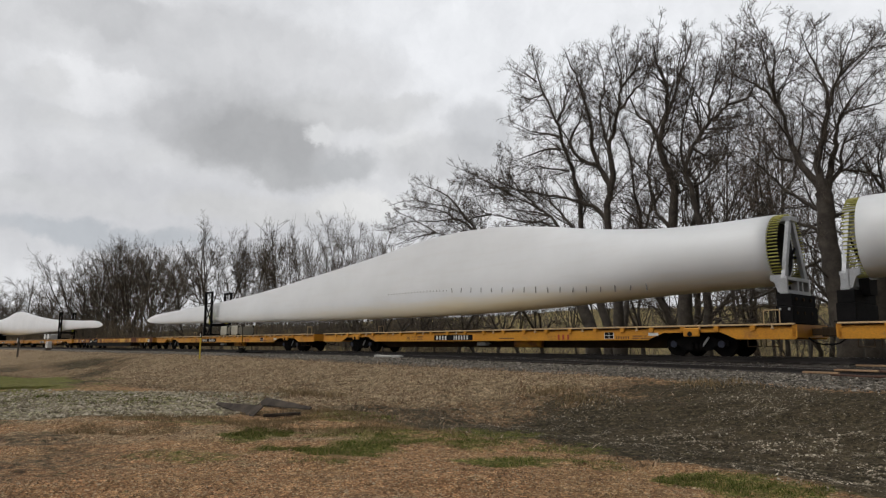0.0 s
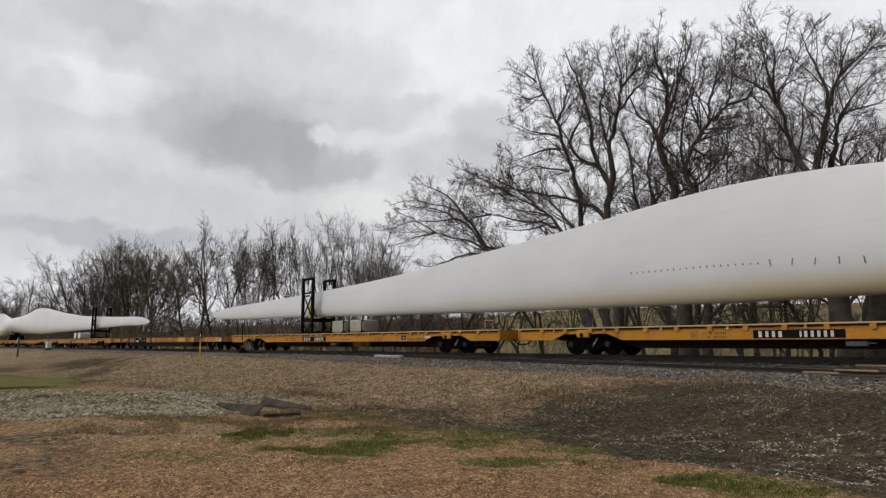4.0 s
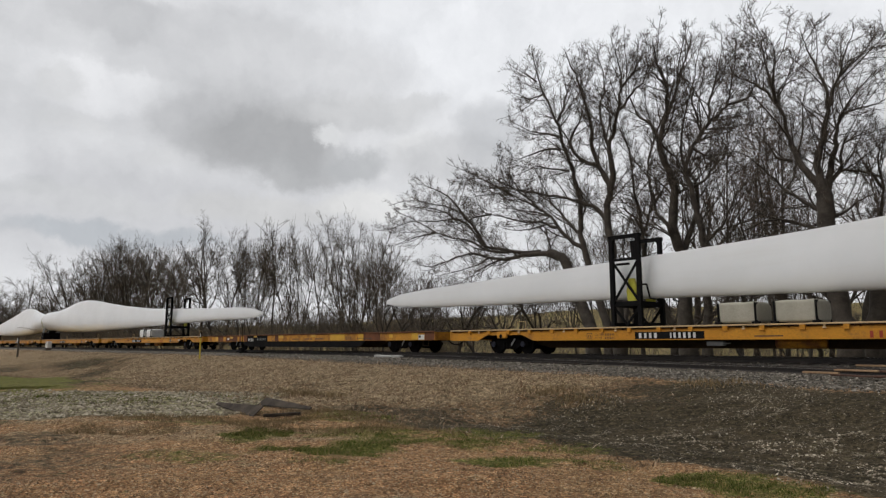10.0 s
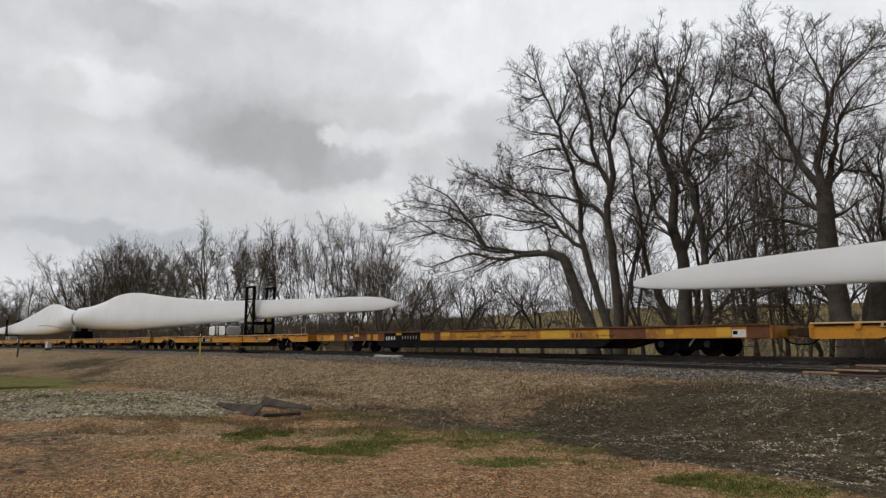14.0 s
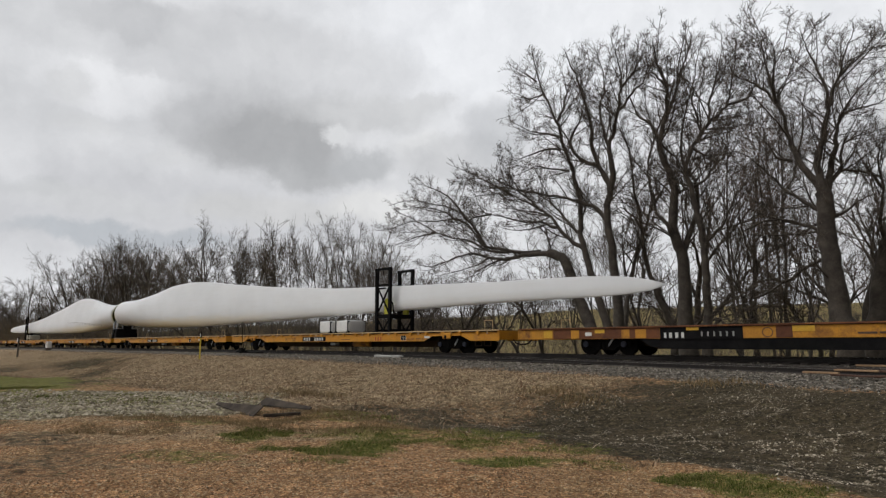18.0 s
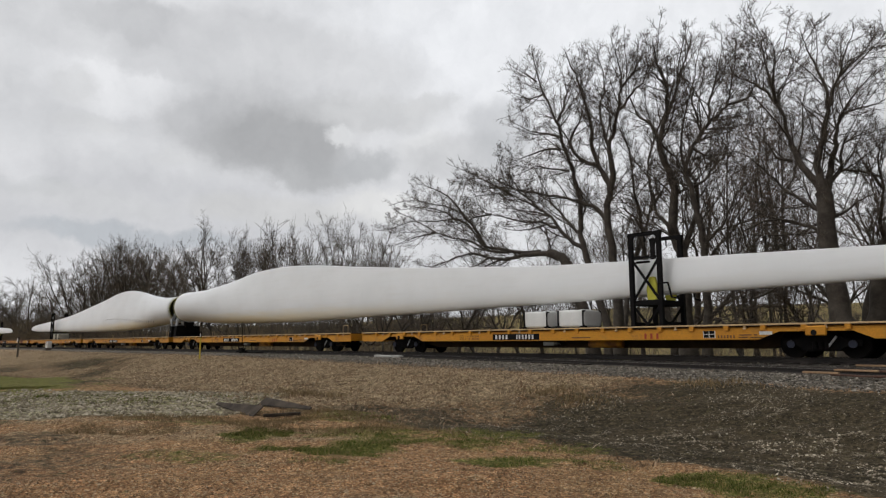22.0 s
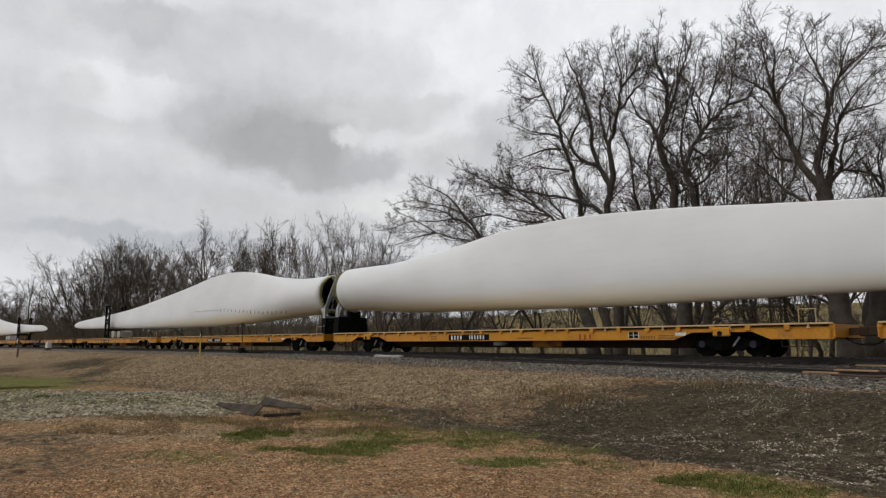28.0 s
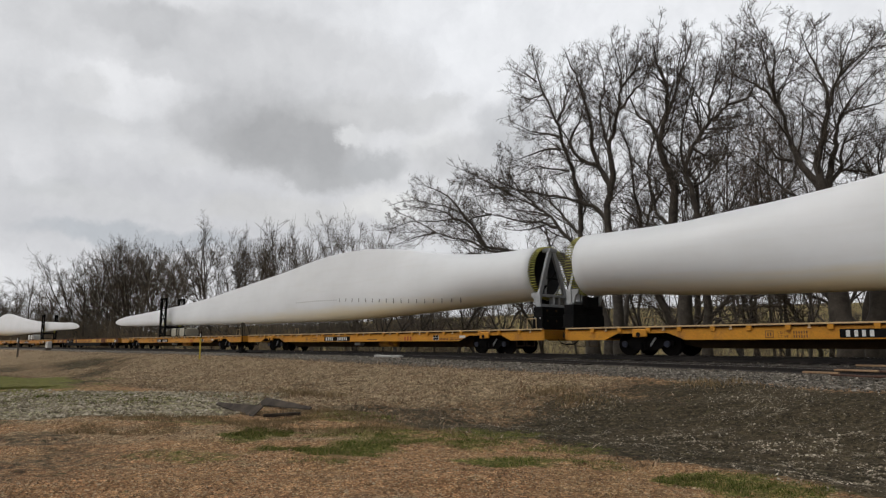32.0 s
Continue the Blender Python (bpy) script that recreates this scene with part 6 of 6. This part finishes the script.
def stones(name, label, rnd, count, place, size, material):
    v, f = [], []
    tries = 0
    while count and tries < 400000:
        tries += 1
        p = place(rnd)
        if p is None:
            continue
        count -= 1
        x, y, lift = p
        z = ground_z(x, y) + lift
        r = rnd.uniform(*size) * (1.6 if rnd.random() < 0.08 else 1.0)
        b = len(v)
        a = rnd.uniform(0, 6.28)
        ca, sa = math.cos(a), math.sin(a)
        for dx, dy, dz in ((1, 0, 0.1), (0.1, 0.8, 0), (-0.9, 0.1, 0), (0, -0.85, 0.05), (0.1, 0.1, 0.65), (0, 0, -0.6)):
            dx, dy, dz = (q * r * rnd.uniform(0.7, 1.25) for q in (dx, dy, dz))
            v.append((x + dx * ca - dy * sa, y + dx * sa + dy * ca, z + dz + r * 0.25))
        f += [(b, b + 1, b + 4), (b + 1, b + 2, b + 4), (b + 2, b + 3, b + 4), (b + 3, b, b + 4), (b + 1, b, b + 5), (b + 2, b + 1, b + 5), (b + 3, b + 2, b + 5), (b, b + 3, b + 5)]
    tagged(new(name, mesh_of(name, v, f, material)), label, "gravel" if "grass" not in name else "grass", kind="stuff")


def stalks(name, label, rnd, count, place, height, width, lean, material):
    v, f = [], []
    tries = 0
    while count and tries < 400000:
        tries += 1
        p = place(rnd)
        if p is None:
            continue
        count -= 1
        x, y, k = p
        z = ground_z(x, y) - 0.01
        h, w = rnd.uniform(*height) * k, rnd.uniform(*width)
        a, l = rnd.uniform(0, 6.28), radians(rnd.uniform(*lean))
        b = rnd.uniform(0, 6.28)
        ux, uy = math.cos(a) * math.sin(l) * h, math.sin(a) * math.sin(l) * h
        uz = math.cos(l) * h
        wx, wy = math.cos(b) * w, math.sin(b) * w
        o = len(v)
        v += [(x - wx, y - wy, z), (x + wx, y + wy, z), (x + ux * 0.45 + wx * 0.7, y + uy * 0.45 + wy * 0.7, z + uz * 0.6),
              (x + ux * 0.45 - wx * 0.7, y + uy * 0.45 - wy * 0.7, z + uz * 0.6), (x + ux, y + uy, z + uz * 0.95)]
        f += [(o, o + 1, o + 2, o + 3), (o + 3, o + 2, o + 4)]
    tagged(new(name, mesh_of(name, v, f, material)), label, "grass", kind="stuff")


def build_cover():
    rnd = random.Random(17)

    def shoulder(r):
        x = -46 + 60 * r.random() ** 0.6
        edge = 2.9 + side_offset(x) * 1.1
        t = r.uniform(side_offset(x) - 1.8, edge + 1.0 - 0.6 * smooth(-30, -10, x))
        if t < side_offset(x) + 1.4 and r.random() < 0.93:
            return None
        return x, -t, 0.0

    stones("ballast_stones", "crushed grey rock ballast along the tracks", rnd, 17000, shoulder, (0.02, 0.045), ROCK)

    def yard(r):
        a = 6.2 / (1 - 0.62 * r.random())
        b = r.uniform(-0.72, 0.72) * a
        p = spot(b, a)
        d, dry, pale, g, ball = soils(p.x, p.y)
        if d > 0.35 or dry > 0.7 or pale > 0.3 or greenness(p.x, p.y) > 0.5:
            return None
        return p.x, p.y, -0.004

    stones("yard_pebbles", "loose reddish-brown pebbles of the gravel yard", rnd, 14000, yard, (0.008, 0.021), PEBBLE)

    def dark_soil(r):
        a = 7.5 / (1 - 0.6 * r.random())
        p = spot(r.uniform(0.0, 0.72) * a, a)
        if soils(p.x, p.y)[0] < 0.5 or r.random() > (0.10 + smooth(-0.1, 0.35, wob(p.x, p.y, 0.55, 22))) * (0.12 + smooth(14.5, 10.0, -p.y)):
            return None
        return p.x, p.y, -0.006

    stones("scattered_stones", "scattered tan stones on dark soil", rnd, 3600, dark_soil, (0.008, 0.024), CHIP)

    def bank_gravel(r):
        x = -4 - 60 * r.random() ** 1.5
        t = r.uniform(3.2, 15)
        if soils(x, -t)[1] < 0.4:
            return None
        return x, -t, -0.006

    stones("bank_gravel", "loose tan gravel among the dry grass of the bank", rnd, 15000, bank_gravel, (0.014, 0.038), PEBBLE)

    def pale_area(r):
        a = r.uniform(13.5, 27)
        p = spot(r.uniform(-0.72, -0.2) * a, a)
        if soils(p.x, p.y)[2] < 0.4:
            return None
        return p.x, p.y, -0.005

    stones("pale_stones", "pale crushed stone in a weedy patch", rnd, 7000, pale_area, (0.015, 0.06), PALEROCK)

    def bank(r):
        x = -5 - 100 * r.random() ** 1.6
        t = r.uniform(3.0, 15.5)
        d, dry, pale, g, ball = soils(x, -t)
        w = max(dry if t < 15 else 0.0, 0.25 * (1 - d) if t > 13 else 0)
        if r.random() > w * (0.45 + 0.9 * smooth(-0.25, 0.3, wob(x, t, 0.8, 12))):
            return None
        return x, -t, 0.7 + 0.6 * smooth(-0.2, 0.4, wob(x, t, 0.5, 13))

    stalks("dry_bank_grass", "matted dry brown grass and stalks on the railway bank", rnd, 52000, bank, (0.05, 0.19), (0.007, 0.017), (35, 86), STRAW)

    weights = [lu * lv * strength + 0.15 if pa < 20 else 1.0 for pr, pa, lu, lv, turn, strength in PATCHES]

    def meadow(r):
        pr, pa, lu, lv, turn, strength = r.choices(PATCHES, weights)[0]
        m = max(lu, lv) * 1.4
        p = spot(pr + r.uniform(-m, m), pa + r.uniform(-m, m))
        g = greenness(p.x, p.y)
        if r.random() > g ** 1.3 * (0.35 + smooth(-0.25, 0.25, wob(p.x, p.y, 6.0, 31))):
            return None
        return p.x, p.y, 0.45 + 0.6 * g

    stalks("green_grass", "patches of short green spring grass", rnd, 52000, meadow, (0.03, 0.085), (0.003, 0.006), (10, 78), GRASS)

    def litter(r):
        a = 7.2 / (1 - 0.68 * r.random())
        p = spot(r.uniform(-0.06, 0.74) * a, a)
        d, dry, pale, g, ball = soils(p.x, p.y)
        if d < 0.3 or ball > 0.4 or r.random() > 0.06 + 1.1 * smooth(-0.15, 0.4, wob(p.x, p.y, 0.45, 41)) * smooth(15.5, 10.5, -p.y):
            return None
        return p.x, p.y, 1.0

    stalks("straw_litter", "pale bits of straw and wood chips strewn on dark soil", rnd, 14000, litter, (0.03, 0.10), (0.007, 0.016), (70, 89), CHIP)

    def tufts(r):
        c = random.Random(r.randrange(70))
        cr, ca = c.uniform(-12.5, -4.8), c.uniform(17.2, 21.2)
        p = spot(r.gauss(cr, 0.20), r.gauss(ca, 0.10))
        return p.x, p.y, c.uniform(0.5, 1.2)

    stalks("weed_tuft", "low dark green weed tufts on pale gravel", rnd, 9000, tufts, (0.03, 0.09), (0.005, 0.012), (10, 80), GRASS)

    def golden(r):
        a = r.uniform(12.2, 16.5)
        p = spot(r.uniform(-7.0, 0.4), a)
        if soils(p.x, p.y)[2] > 0.5 or soils(p.x, p.y)[0] > 0.5 or wob(p.x, p.y, 0.9, 15) < -0.1:
            return None
        return p.x, p.y, 1.0

    stalks("golden_grass", "thin golden dry grass at the foot of the bank", rnd, 9000, golden, (0.05, 0.13), (0.003, 0.007), (5, 60), GOLD)

    def clumps(r):
        cx, ct = r.choice(((-8.2, 6.9), (-12.0, 8.6), (-18.6, 12.6), (-17.8, 12.2), (-19.5, 12.4), (-10.5, 9.4)))
        x, t = r.gauss(cx, 0.5), r.gauss(ct, 0.3)
        return x, -t, 1.2

    stalks("straw_tuft", "tufts of tall pale straw", rnd, 1500, clumps, (0.10, 0.26), (0.006, 0.012), (10, 65), GOLD)

    def far_side(r):
        x, y = r.uniform(-70, 15), r.uniform(3.6, 14)
        return x, y, 1.0 + 0.6 * wob(x, y, 0.3, 3)

    stalks("trackside_weeds", "dry weeds and grass beyond the track", rnd, 20000, far_side, (0.06, 0.30), (0.010, 0.022), (5, 65), WEED)


build_cover()

# ---- small things by the track ----
DEBRIS = surface("weathered_dark_timber", (0.032, 0.026, 0.021), (0.095, 0.076, 0.060), 0.85, 0, 1.8, 18, (0.085, 0.068, 0.052), (0.6, 0.8), 2.0, bump=0.5, gloss=0.1)
YELLOWPOST = surface("marker_yellow", (0.60, 0.45, 0.03), (0.68, 0.52, 0.05), 0.5, 0, 3, 40)
POSTGREY = surface("weathered_post", (0.07, 0.06, 0.05), (0.14, 0.12, 0.10), 0.9, 0, 3, 30)
PALEPLATE = surface("pale_concrete", (0.40, 0.39, 0.37), (0.52, 0.51, 0.48), 0.85, 0, 3, 30)


def on_ground(x, y, sink=0.03):
    return Vector((x, y, ground_z(x, y) - sink))


def slab(name, label, a, b, width, thick, tilt, lift, seed, ends=(1.0, 1.0)):
    """A warped, worn slab that lies from a to b."""
    rnd = random.Random(seed)
    a, b = Vector(a), Vector(b)
    n = 12
    bm = bmesh.new()
    d = b - a
    across = Vector((d.y, -d.x, 0)).normalized()
    if across.y > 0:
        across = -across
    rings = []
    for k in range(n + 1):
        u = k / n
        p = a + d * u
        z = ground_z(a.x, a.y) * (1 - u) + ground_z(b.x, b.y) * u + lift + rnd.uniform(-0.004, 0.004)
        w = width * (ends[0] + (ends[1] - ends[0]) * u + rnd.uniform(-0.03, 0.03))
        lo = Vector((p.x, p.y, z)) + across * w / 2 + Vector((0, 0, -math.tan(radians(tilt)) * w / 2))
        hi = Vector((p.x, p.y, z)) - across * w / 2 + Vector((0, 0, math.tan(radians(tilt)) * w / 2))
        up = Vector((0, 0, thick))
        rings.append([bm.verts.new(q) for q in (lo, hi, hi + up, lo + up)])
    for k in range(n):
        for i in range(4):
            j = (i + 1) % 4
            bm.faces.new((rings[k][i], rings[k][j], rings[k + 1][j], rings[k + 1][i]))
    bm.faces.new(rings[0][::-1])
    bm.faces.new(rings[-1])
    bmesh.ops.recalc_face_normals(bm, faces=bm.faces)
    ob = part(name, bm, DEBRIS)
    return tagged(ob, label, "debris", "dark debris by the bank")


def build_small():
    slab("broken_slab", "dark weathered slab lying tilted on pale gravel", (-16.9, -16.05, 0), (-13.95, -16.42, 0), 0.24, 0.03, 42, 0.08, 1, (0.2, 1.1))
    slab("broken_slab", "dark weathered slab lying tilted beside another", (-16.6, -14.95, 0), (-13.65, -15.25, 0), 0.22, 0.03, 36, 0.09, 4, (1.1, 0.25))
    slab("old_beam", "thin grey-brown timber beam on the ground", (-13.80, -16.36, 0), (-13.45, -15.63, 0), 0.14, 0.06, 0, 0.0, 7)

    # yellow line marker
    p = spot(-16.1, 44.6)
    mk = thing("marker_post", "slim yellow marker post with a dark tip beside the track", "post", at=Matrix.Translation(on_ground(p.x, p.y)))
    bm = bmesh.new()
    rod(bm, (0, 0, 0), (0, 0, 1.45), 0.05, 10)
    part("post", bm, YELLOWPOST, mk)
    bm = bmesh.new()
    rod(bm, (0, 0, 1.45), (0, 0, 1.62), 0.06, 10)
    rod(bm, (0, 0, 1.62), (0.05, 0, 1.86), 0.06, 10, 0.03)
    part("tip", bm, BLACK, mk, "black tip")
    bm = bmesh.new()
    box(bm, 0.03, 0.12, -0.06, -0.05, 1.5, 1.72)
    part("plate", bm, WHITEBAR, mk, "small white plate")

    # switch stand
    p = spot(-13.9, 46.5)
    sw = thing("switch_stand", "black hand-thrown switch stand with a thin mast beside the points", "switch stand", at=Matrix.Translation((p.x, p.y, -0.17)))
    part("base", boxes([(-0.35, 0.35, -0.25, 0.25, 0.0, 0.14), (-0.18, 0.18, -0.15, 0.15, 0.14, 0.34)], 0.02), BLACK, sw)
    bm = bmesh.new()
    rod(bm, (0, 0, 0.3), (0, 0, 2.1), 0.025, 8)
    part("mast", bm, BLACK, sw)
    bm = bmesh.new()
    beam(bm, (-0.6, 0, 0.1), (0.1, 0, 0.3), 0.04, 0.05)
    part("lever", bm, BLACK, sw)
    bm = bmesh.new()
    box(bm, -0.02, 0.02, -0.14, 0.14, 1.8, 2.05)
    part("target", bm, POSTGREY, sw)
    bm = bmesh.new()
    rod(bm, (0.1, 0, 0.02), (0.1, 2.3, 0.02), 0.025, 8)
    part("throw_rod", bm, IRON, sw)

    # pole and white cabinet farther west
    p = spot(-0.6316 * 76, 76)
    ps = thing("wooden_post", "thin dark wooden post with a pale top", "post", at=Matrix.Translation(on_ground(p.x, p.y)))
    bm = bmesh.new()
    rod(bm, (0, 0, 0), (0, 0, 2.3), 0.09, 8)
    part("post", bm, POSTGREY, ps)
    part("board", boxes([(-0.35, 0.1, -0.12, -0.09, 1.7, 2.15)], 0.01), WHITEBAR, ps, "small pale board")
    p = spot(-0.5866 * 84, 84)
    cb = thing("signal_cabinet", "small white trackside cabinet on legs", "cabinet", at=Matrix.Translation(on_ground(p.x, p.y)))
    part("body", boxes([(-0.48, 0.48, -0.25, 0.25, 0.35, 1.15)], 0.02), WHITEBOX, cb)
    part("door_seam", boxes([(-0.03, 0.03, -0.262, -0.25, 0.38, 1.12)]), BLACK, cb)
    for x in (-0.42, 0.42):
        part("leg", boxes([(x - 0.04, x + 0.04, -0.2, 0.2, 0.0, 0.36)]), POSTGREY, cb)

    # pale plates in the ballast
    for r, a, l in ((-3.1, 35.4, 0.62), (-2.35, 34.6, 0.3)):
        p = spot(r, a)
        ob = part("concrete_plate", boxes([(-l, l, -0.16, 0.16, -0.12, 0.05)], 0.02), PALEPLATE)
        ob.matrix_world = pose(p.x, p.y, -0.2, 3, 2, 4)
        tagged(ob, "flat pale concrete plate lying in the ballast", "plate", "plates in the ballast")

    # planks of a small crossing
    for x, y, z, l, w, m, tilt in ((-6.0, -5.55, -0.30, 0.42, 0.10, PLANK, 0), (-5.3, -5.35, -0.36, 0.55, 0.14, REDPLANK, 1), (-5.45, -4.75, -0.255, 0.5, 0.11, PLANK, 0),
                                   (-4.5, -4.75, -0.27, 0.45, 0.12, REDPLANK, 2), (-5.45, -3.3, -0.17, 0.42, 0.10, PLANK, 0), (-4.7, -5.8, -0.34, 0.4, 0.12, REDPLANK, -2)):
        ob = part("crossing_plank", boxes([(-l, l, -w * 0.6, w * 0.6, 0.0, 0.05)], 0.01), m)
        ob.matrix_world = pose(x, y, z, 0, tilt, -5)
        tagged(ob, "worn orange-brown plank beside the rail" if m is PLANK else "dark red-brown plank beside the rail", "plank", "crossing planks")


build_small()

# ---- sky with clouds ----


def cloud_material():
    m, nt, links, bsdf = nodes_of("cloud_cover")
    nt.remove(bsdf)
    uv = nt.new("ShaderNodeUVMap")
    uv.uv_map = "degrees"
    wn1 = nt.new("ShaderNodeTexNoise")
    wn1.inputs["Scale"].default_value, wn1.inputs["Detail"].default_value, wn1.inputs["Roughness"].default_value = 0.20, 10, 0.66
    links.new(uv.outputs[0], wn1.inputs["Vector"])
    sub = nt.new("ShaderNodeVectorMath")
    sub.operation = "SUBTRACT"
    links.new(wn1.outputs["Color"], sub.inputs[0])
    sub.inputs[1].default_value = (0.5, 0.5, 0.5)
    sc = nt.new("ShaderNodeVectorMath")
    sc.operation = "SCALE"
    sc.inputs[3].default_value = 4.2
    links.new(sub.outputs[0], sc.inputs[0])
    add = nt.new("ShaderNodeVectorMath")
    links.new(uv.outputs[0], add.inputs[0])
    links.new(sc.outputs[0], add.inputs[1])
    base = nt.new("ShaderNodeTexNoise")
    base.inputs["Scale"].default_value, base.inputs["Detail"].default_value = 0.055, 7
    mp = nt.new("ShaderNodeMapping")
    mp.inputs["Scale"].default_value = (0.6, 1.5, 1)
    links.new(uv.outputs[0], mp.inputs["Vector"])
    links.new(mp.outputs[0], base.inputs["Vector"])
    col = ramp(nt, links, base.outputs["Fac"], [(0.32, (0.62, 0.635, 0.65)), (0.5, (0.72, 0.735, 0.75)), (0.68, (0.79, 0.805, 0.82))]).outputs[0]
    # clouds: azimuth, elevation, half width and half height in degrees, colour, weight

    def cloud(u, v, a, b, c, wt):
        nonlocal col
        s1 = nt.new("ShaderNodeVectorMath")
        s1.operation = "SUBTRACT"
        s1.inputs[1].default_value = (u, v, 0)
        links.new(add.outputs[0], s1.inputs[0])
        d = nt.new("ShaderNodeVectorMath")
        d.operation = "DIVIDE"
        d.inputs[1].default_value = (a * 1.34, b * 1.34, 1e6)
        links.new(s1.outputs[0], d.inputs[0])
        ln = nt.new("ShaderNodeVectorMath")
        ln.operation = "LENGTH"
        links.new(d.outputs[0], ln.inputs[0])
        f = ramp(nt, links, ln.outputs["Value"], [(0.42, (wt,) * 3), (0.96, (0, 0, 0))])
        f.color_ramp.interpolation = "EASE"
        col = mix(nt, links, f.outputs[0], col, c)

    cloud(-26.0, 10.0, 22.0, 4.6, (0.560, 0.572, 0.592), 0.70)
    cloud(17.1, 25.4, 32.5, 7.8, (0.839, 0.863, 0.888), 0.90)
    cloud(-28.5, 19.8, 6.0, 2.2, (0.799, 0.815, 0.831), 0.75)
    cloud(-34.3, 23.6, 4.7, 2.2, (0.617, 0.631, 0.644), 0.70)
    cloud(-26.8, 24.5, 5.9, 2.0, (0.539, 0.552, 0.565), 0.85)
    cloud(-19.2, 24.4, 7.4, 2.7, (0.604, 0.617, 0.631), 0.80)
    cloud(-11.9, 22.8, 8.8, 3.4, (0.644, 0.658, 0.672), 0.80)
    cloud(-24.5, 21.9, 6.9, 1.1, (0.610, 0.624, 0.638), 0.70)
    cloud(-18.4, 17.9, 7.6, 3.8, (0.509, 0.521, 0.533), 0.90)
    cloud(-23.2, 17.9, 2.9, 1.7, (0.527, 0.539, 0.552), 0.80)
    cloud(-15.8, 16.9, 6.4, 3.0, (0.402, 0.412, 0.420), 0.88)
    cloud(-13.6, 14.4, 4.0, 1.5, (0.430, 0.442, 0.450), 0.80)
    cloud(-8.4, 19.6, 7.2, 1.6, (0.597, 0.610, 0.617), 0.80)
    cloud(-3.1, 20.4, 2.5, 0.8, (0.631, 0.644, 0.651), 0.60)
    cloud(-8.5, 15.3, 3.1, 1.5, (0.474, 0.491, 0.503), 0.85)
    cloud(-10.7, 17.7, 1.5, 0.7, (0.745, 0.761, 0.768), 0.80)
    cloud(-3.2, 16.9, 2.6, 1.4, (0.761, 0.776, 0.776), 0.70)
    cloud(-0.0, 16.0, 5.7, 1.9, (0.584, 0.597, 0.610), 0.75)
    cloud(3.5, 18.0, 3.1, 2.8, (0.515, 0.533, 0.552), 0.70)
    cloud(-31.8, 19.2, 1.7, 1.3, (0.631, 0.644, 0.651), 0.65)
    cloud(-30.8, 16.7, 2.2, 0.8, (0.651, 0.665, 0.672), 0.60)
    cloud(-24.5, 15.0, 1.8, 0.8, (0.638, 0.651, 0.658), 0.50)
    cloud(-33.8, 11.5, 2.6, 0.8, (0.552, 0.571, 0.584), 0.70)
    cloud(-16.3, 11.3, 7.4, 1.3, (0.617, 0.624, 0.617), 0.60)
    cloud(-29.9, 10.8, 6.1, 1.2, (0.624, 0.638, 0.644), 0.50)
    cloud(-27.0, 8.3, 8.4, 1.0, (0.376, 0.423, 0.462), 0.50)
    cloud(-7.2, 11.9, 4.2, 1.4, (0.807, 0.815, 0.799), 0.60)
    cloud(-34.9, 13.8, 2.1, 2.4, (0.730, 0.745, 0.761), 0.50)
    puff = nt.new("ShaderNodeTexNoise")
    puff.inputs["Scale"].default_value, puff.inputs["Detail"].default_value, puff.inputs["Roughness"].default_value = 0.28, 8, 0.6
    links.new(add.outputs[0], puff.inputs["Vector"])
    col = mix(nt, links, 1.0, col, ramp(nt, links, puff.outputs["Fac"], [(0.3, (0.930, 0.924, 0.936)), (0.7, (1.066, 1.056, 1.064))]).outputs[0], "MULTIPLY")
    em = nt.new("ShaderNodeEmission")
    links.new(col, em.inputs[0])
    em.inputs[1].default_value = 1.0
    links.new(em.outputs[0], nt["Material Output"].inputs[0])
    return m


def build_sky():
    R = 2600.0
    verts, faces, uvs = [], [], []
    us = [-75 + 5 * k for k in range(31)]
    vs = [-4 + 3 * k for k in range(19)]
    for v in vs:
        for u in us:
            a, e = radians(u), radians(v)
            p = (AXIS * math.cos(a) + SIDE * math.sin(a)) * math.cos(e) * R + Vector((0, 0, math.sin(e) * R))
            verts.append(tuple(p))
            uvs.append((u, v))
    n = len(us)
    for j in range(len(vs) - 1):
        for i in range(n - 1):
            faces.append((j * n + i, j * n + i + 1, (j + 1) * n + i + 1, (j + 1) * n + i))
    me = mesh_of("cloud_backdrop", verts, faces, cloud_material(), True)
    layer = me.uv_layers.new(name="degrees")
    for lp in me.loops:
        layer.data[lp.index].uv = uvs[lp.vertex_index]
    ob = tagged(new("cloud_backdrop", me), "overcast sky of grey and white drifting clouds", "sky", kind="structure")
    ob.location = EYE
    return ob


CLOUD_SKY = build_sky()


# ---- what moves ----


def motions():
    times = [2.0 * k for k in range(17)]
    for ob, back, y, z, turn in ROLLING:
        walk(ob, [(t, pose(run(t) - back, y, z, 0, 0, turn)) for t in times])
    turns = [4 * k / FPS for k in range(241)]
    for ws, ax in WHEELS:
        walk(ws, [(t, pose(ax, 0, 0.42, 0, math.degrees(run(t) / 0.42), 0)) for t in turns])
    walk(CLOUD_SKY, [(0.0, pose(*EYE)), (SECONDS, pose(*EYE, 0, 0, -2.6))])


motions()
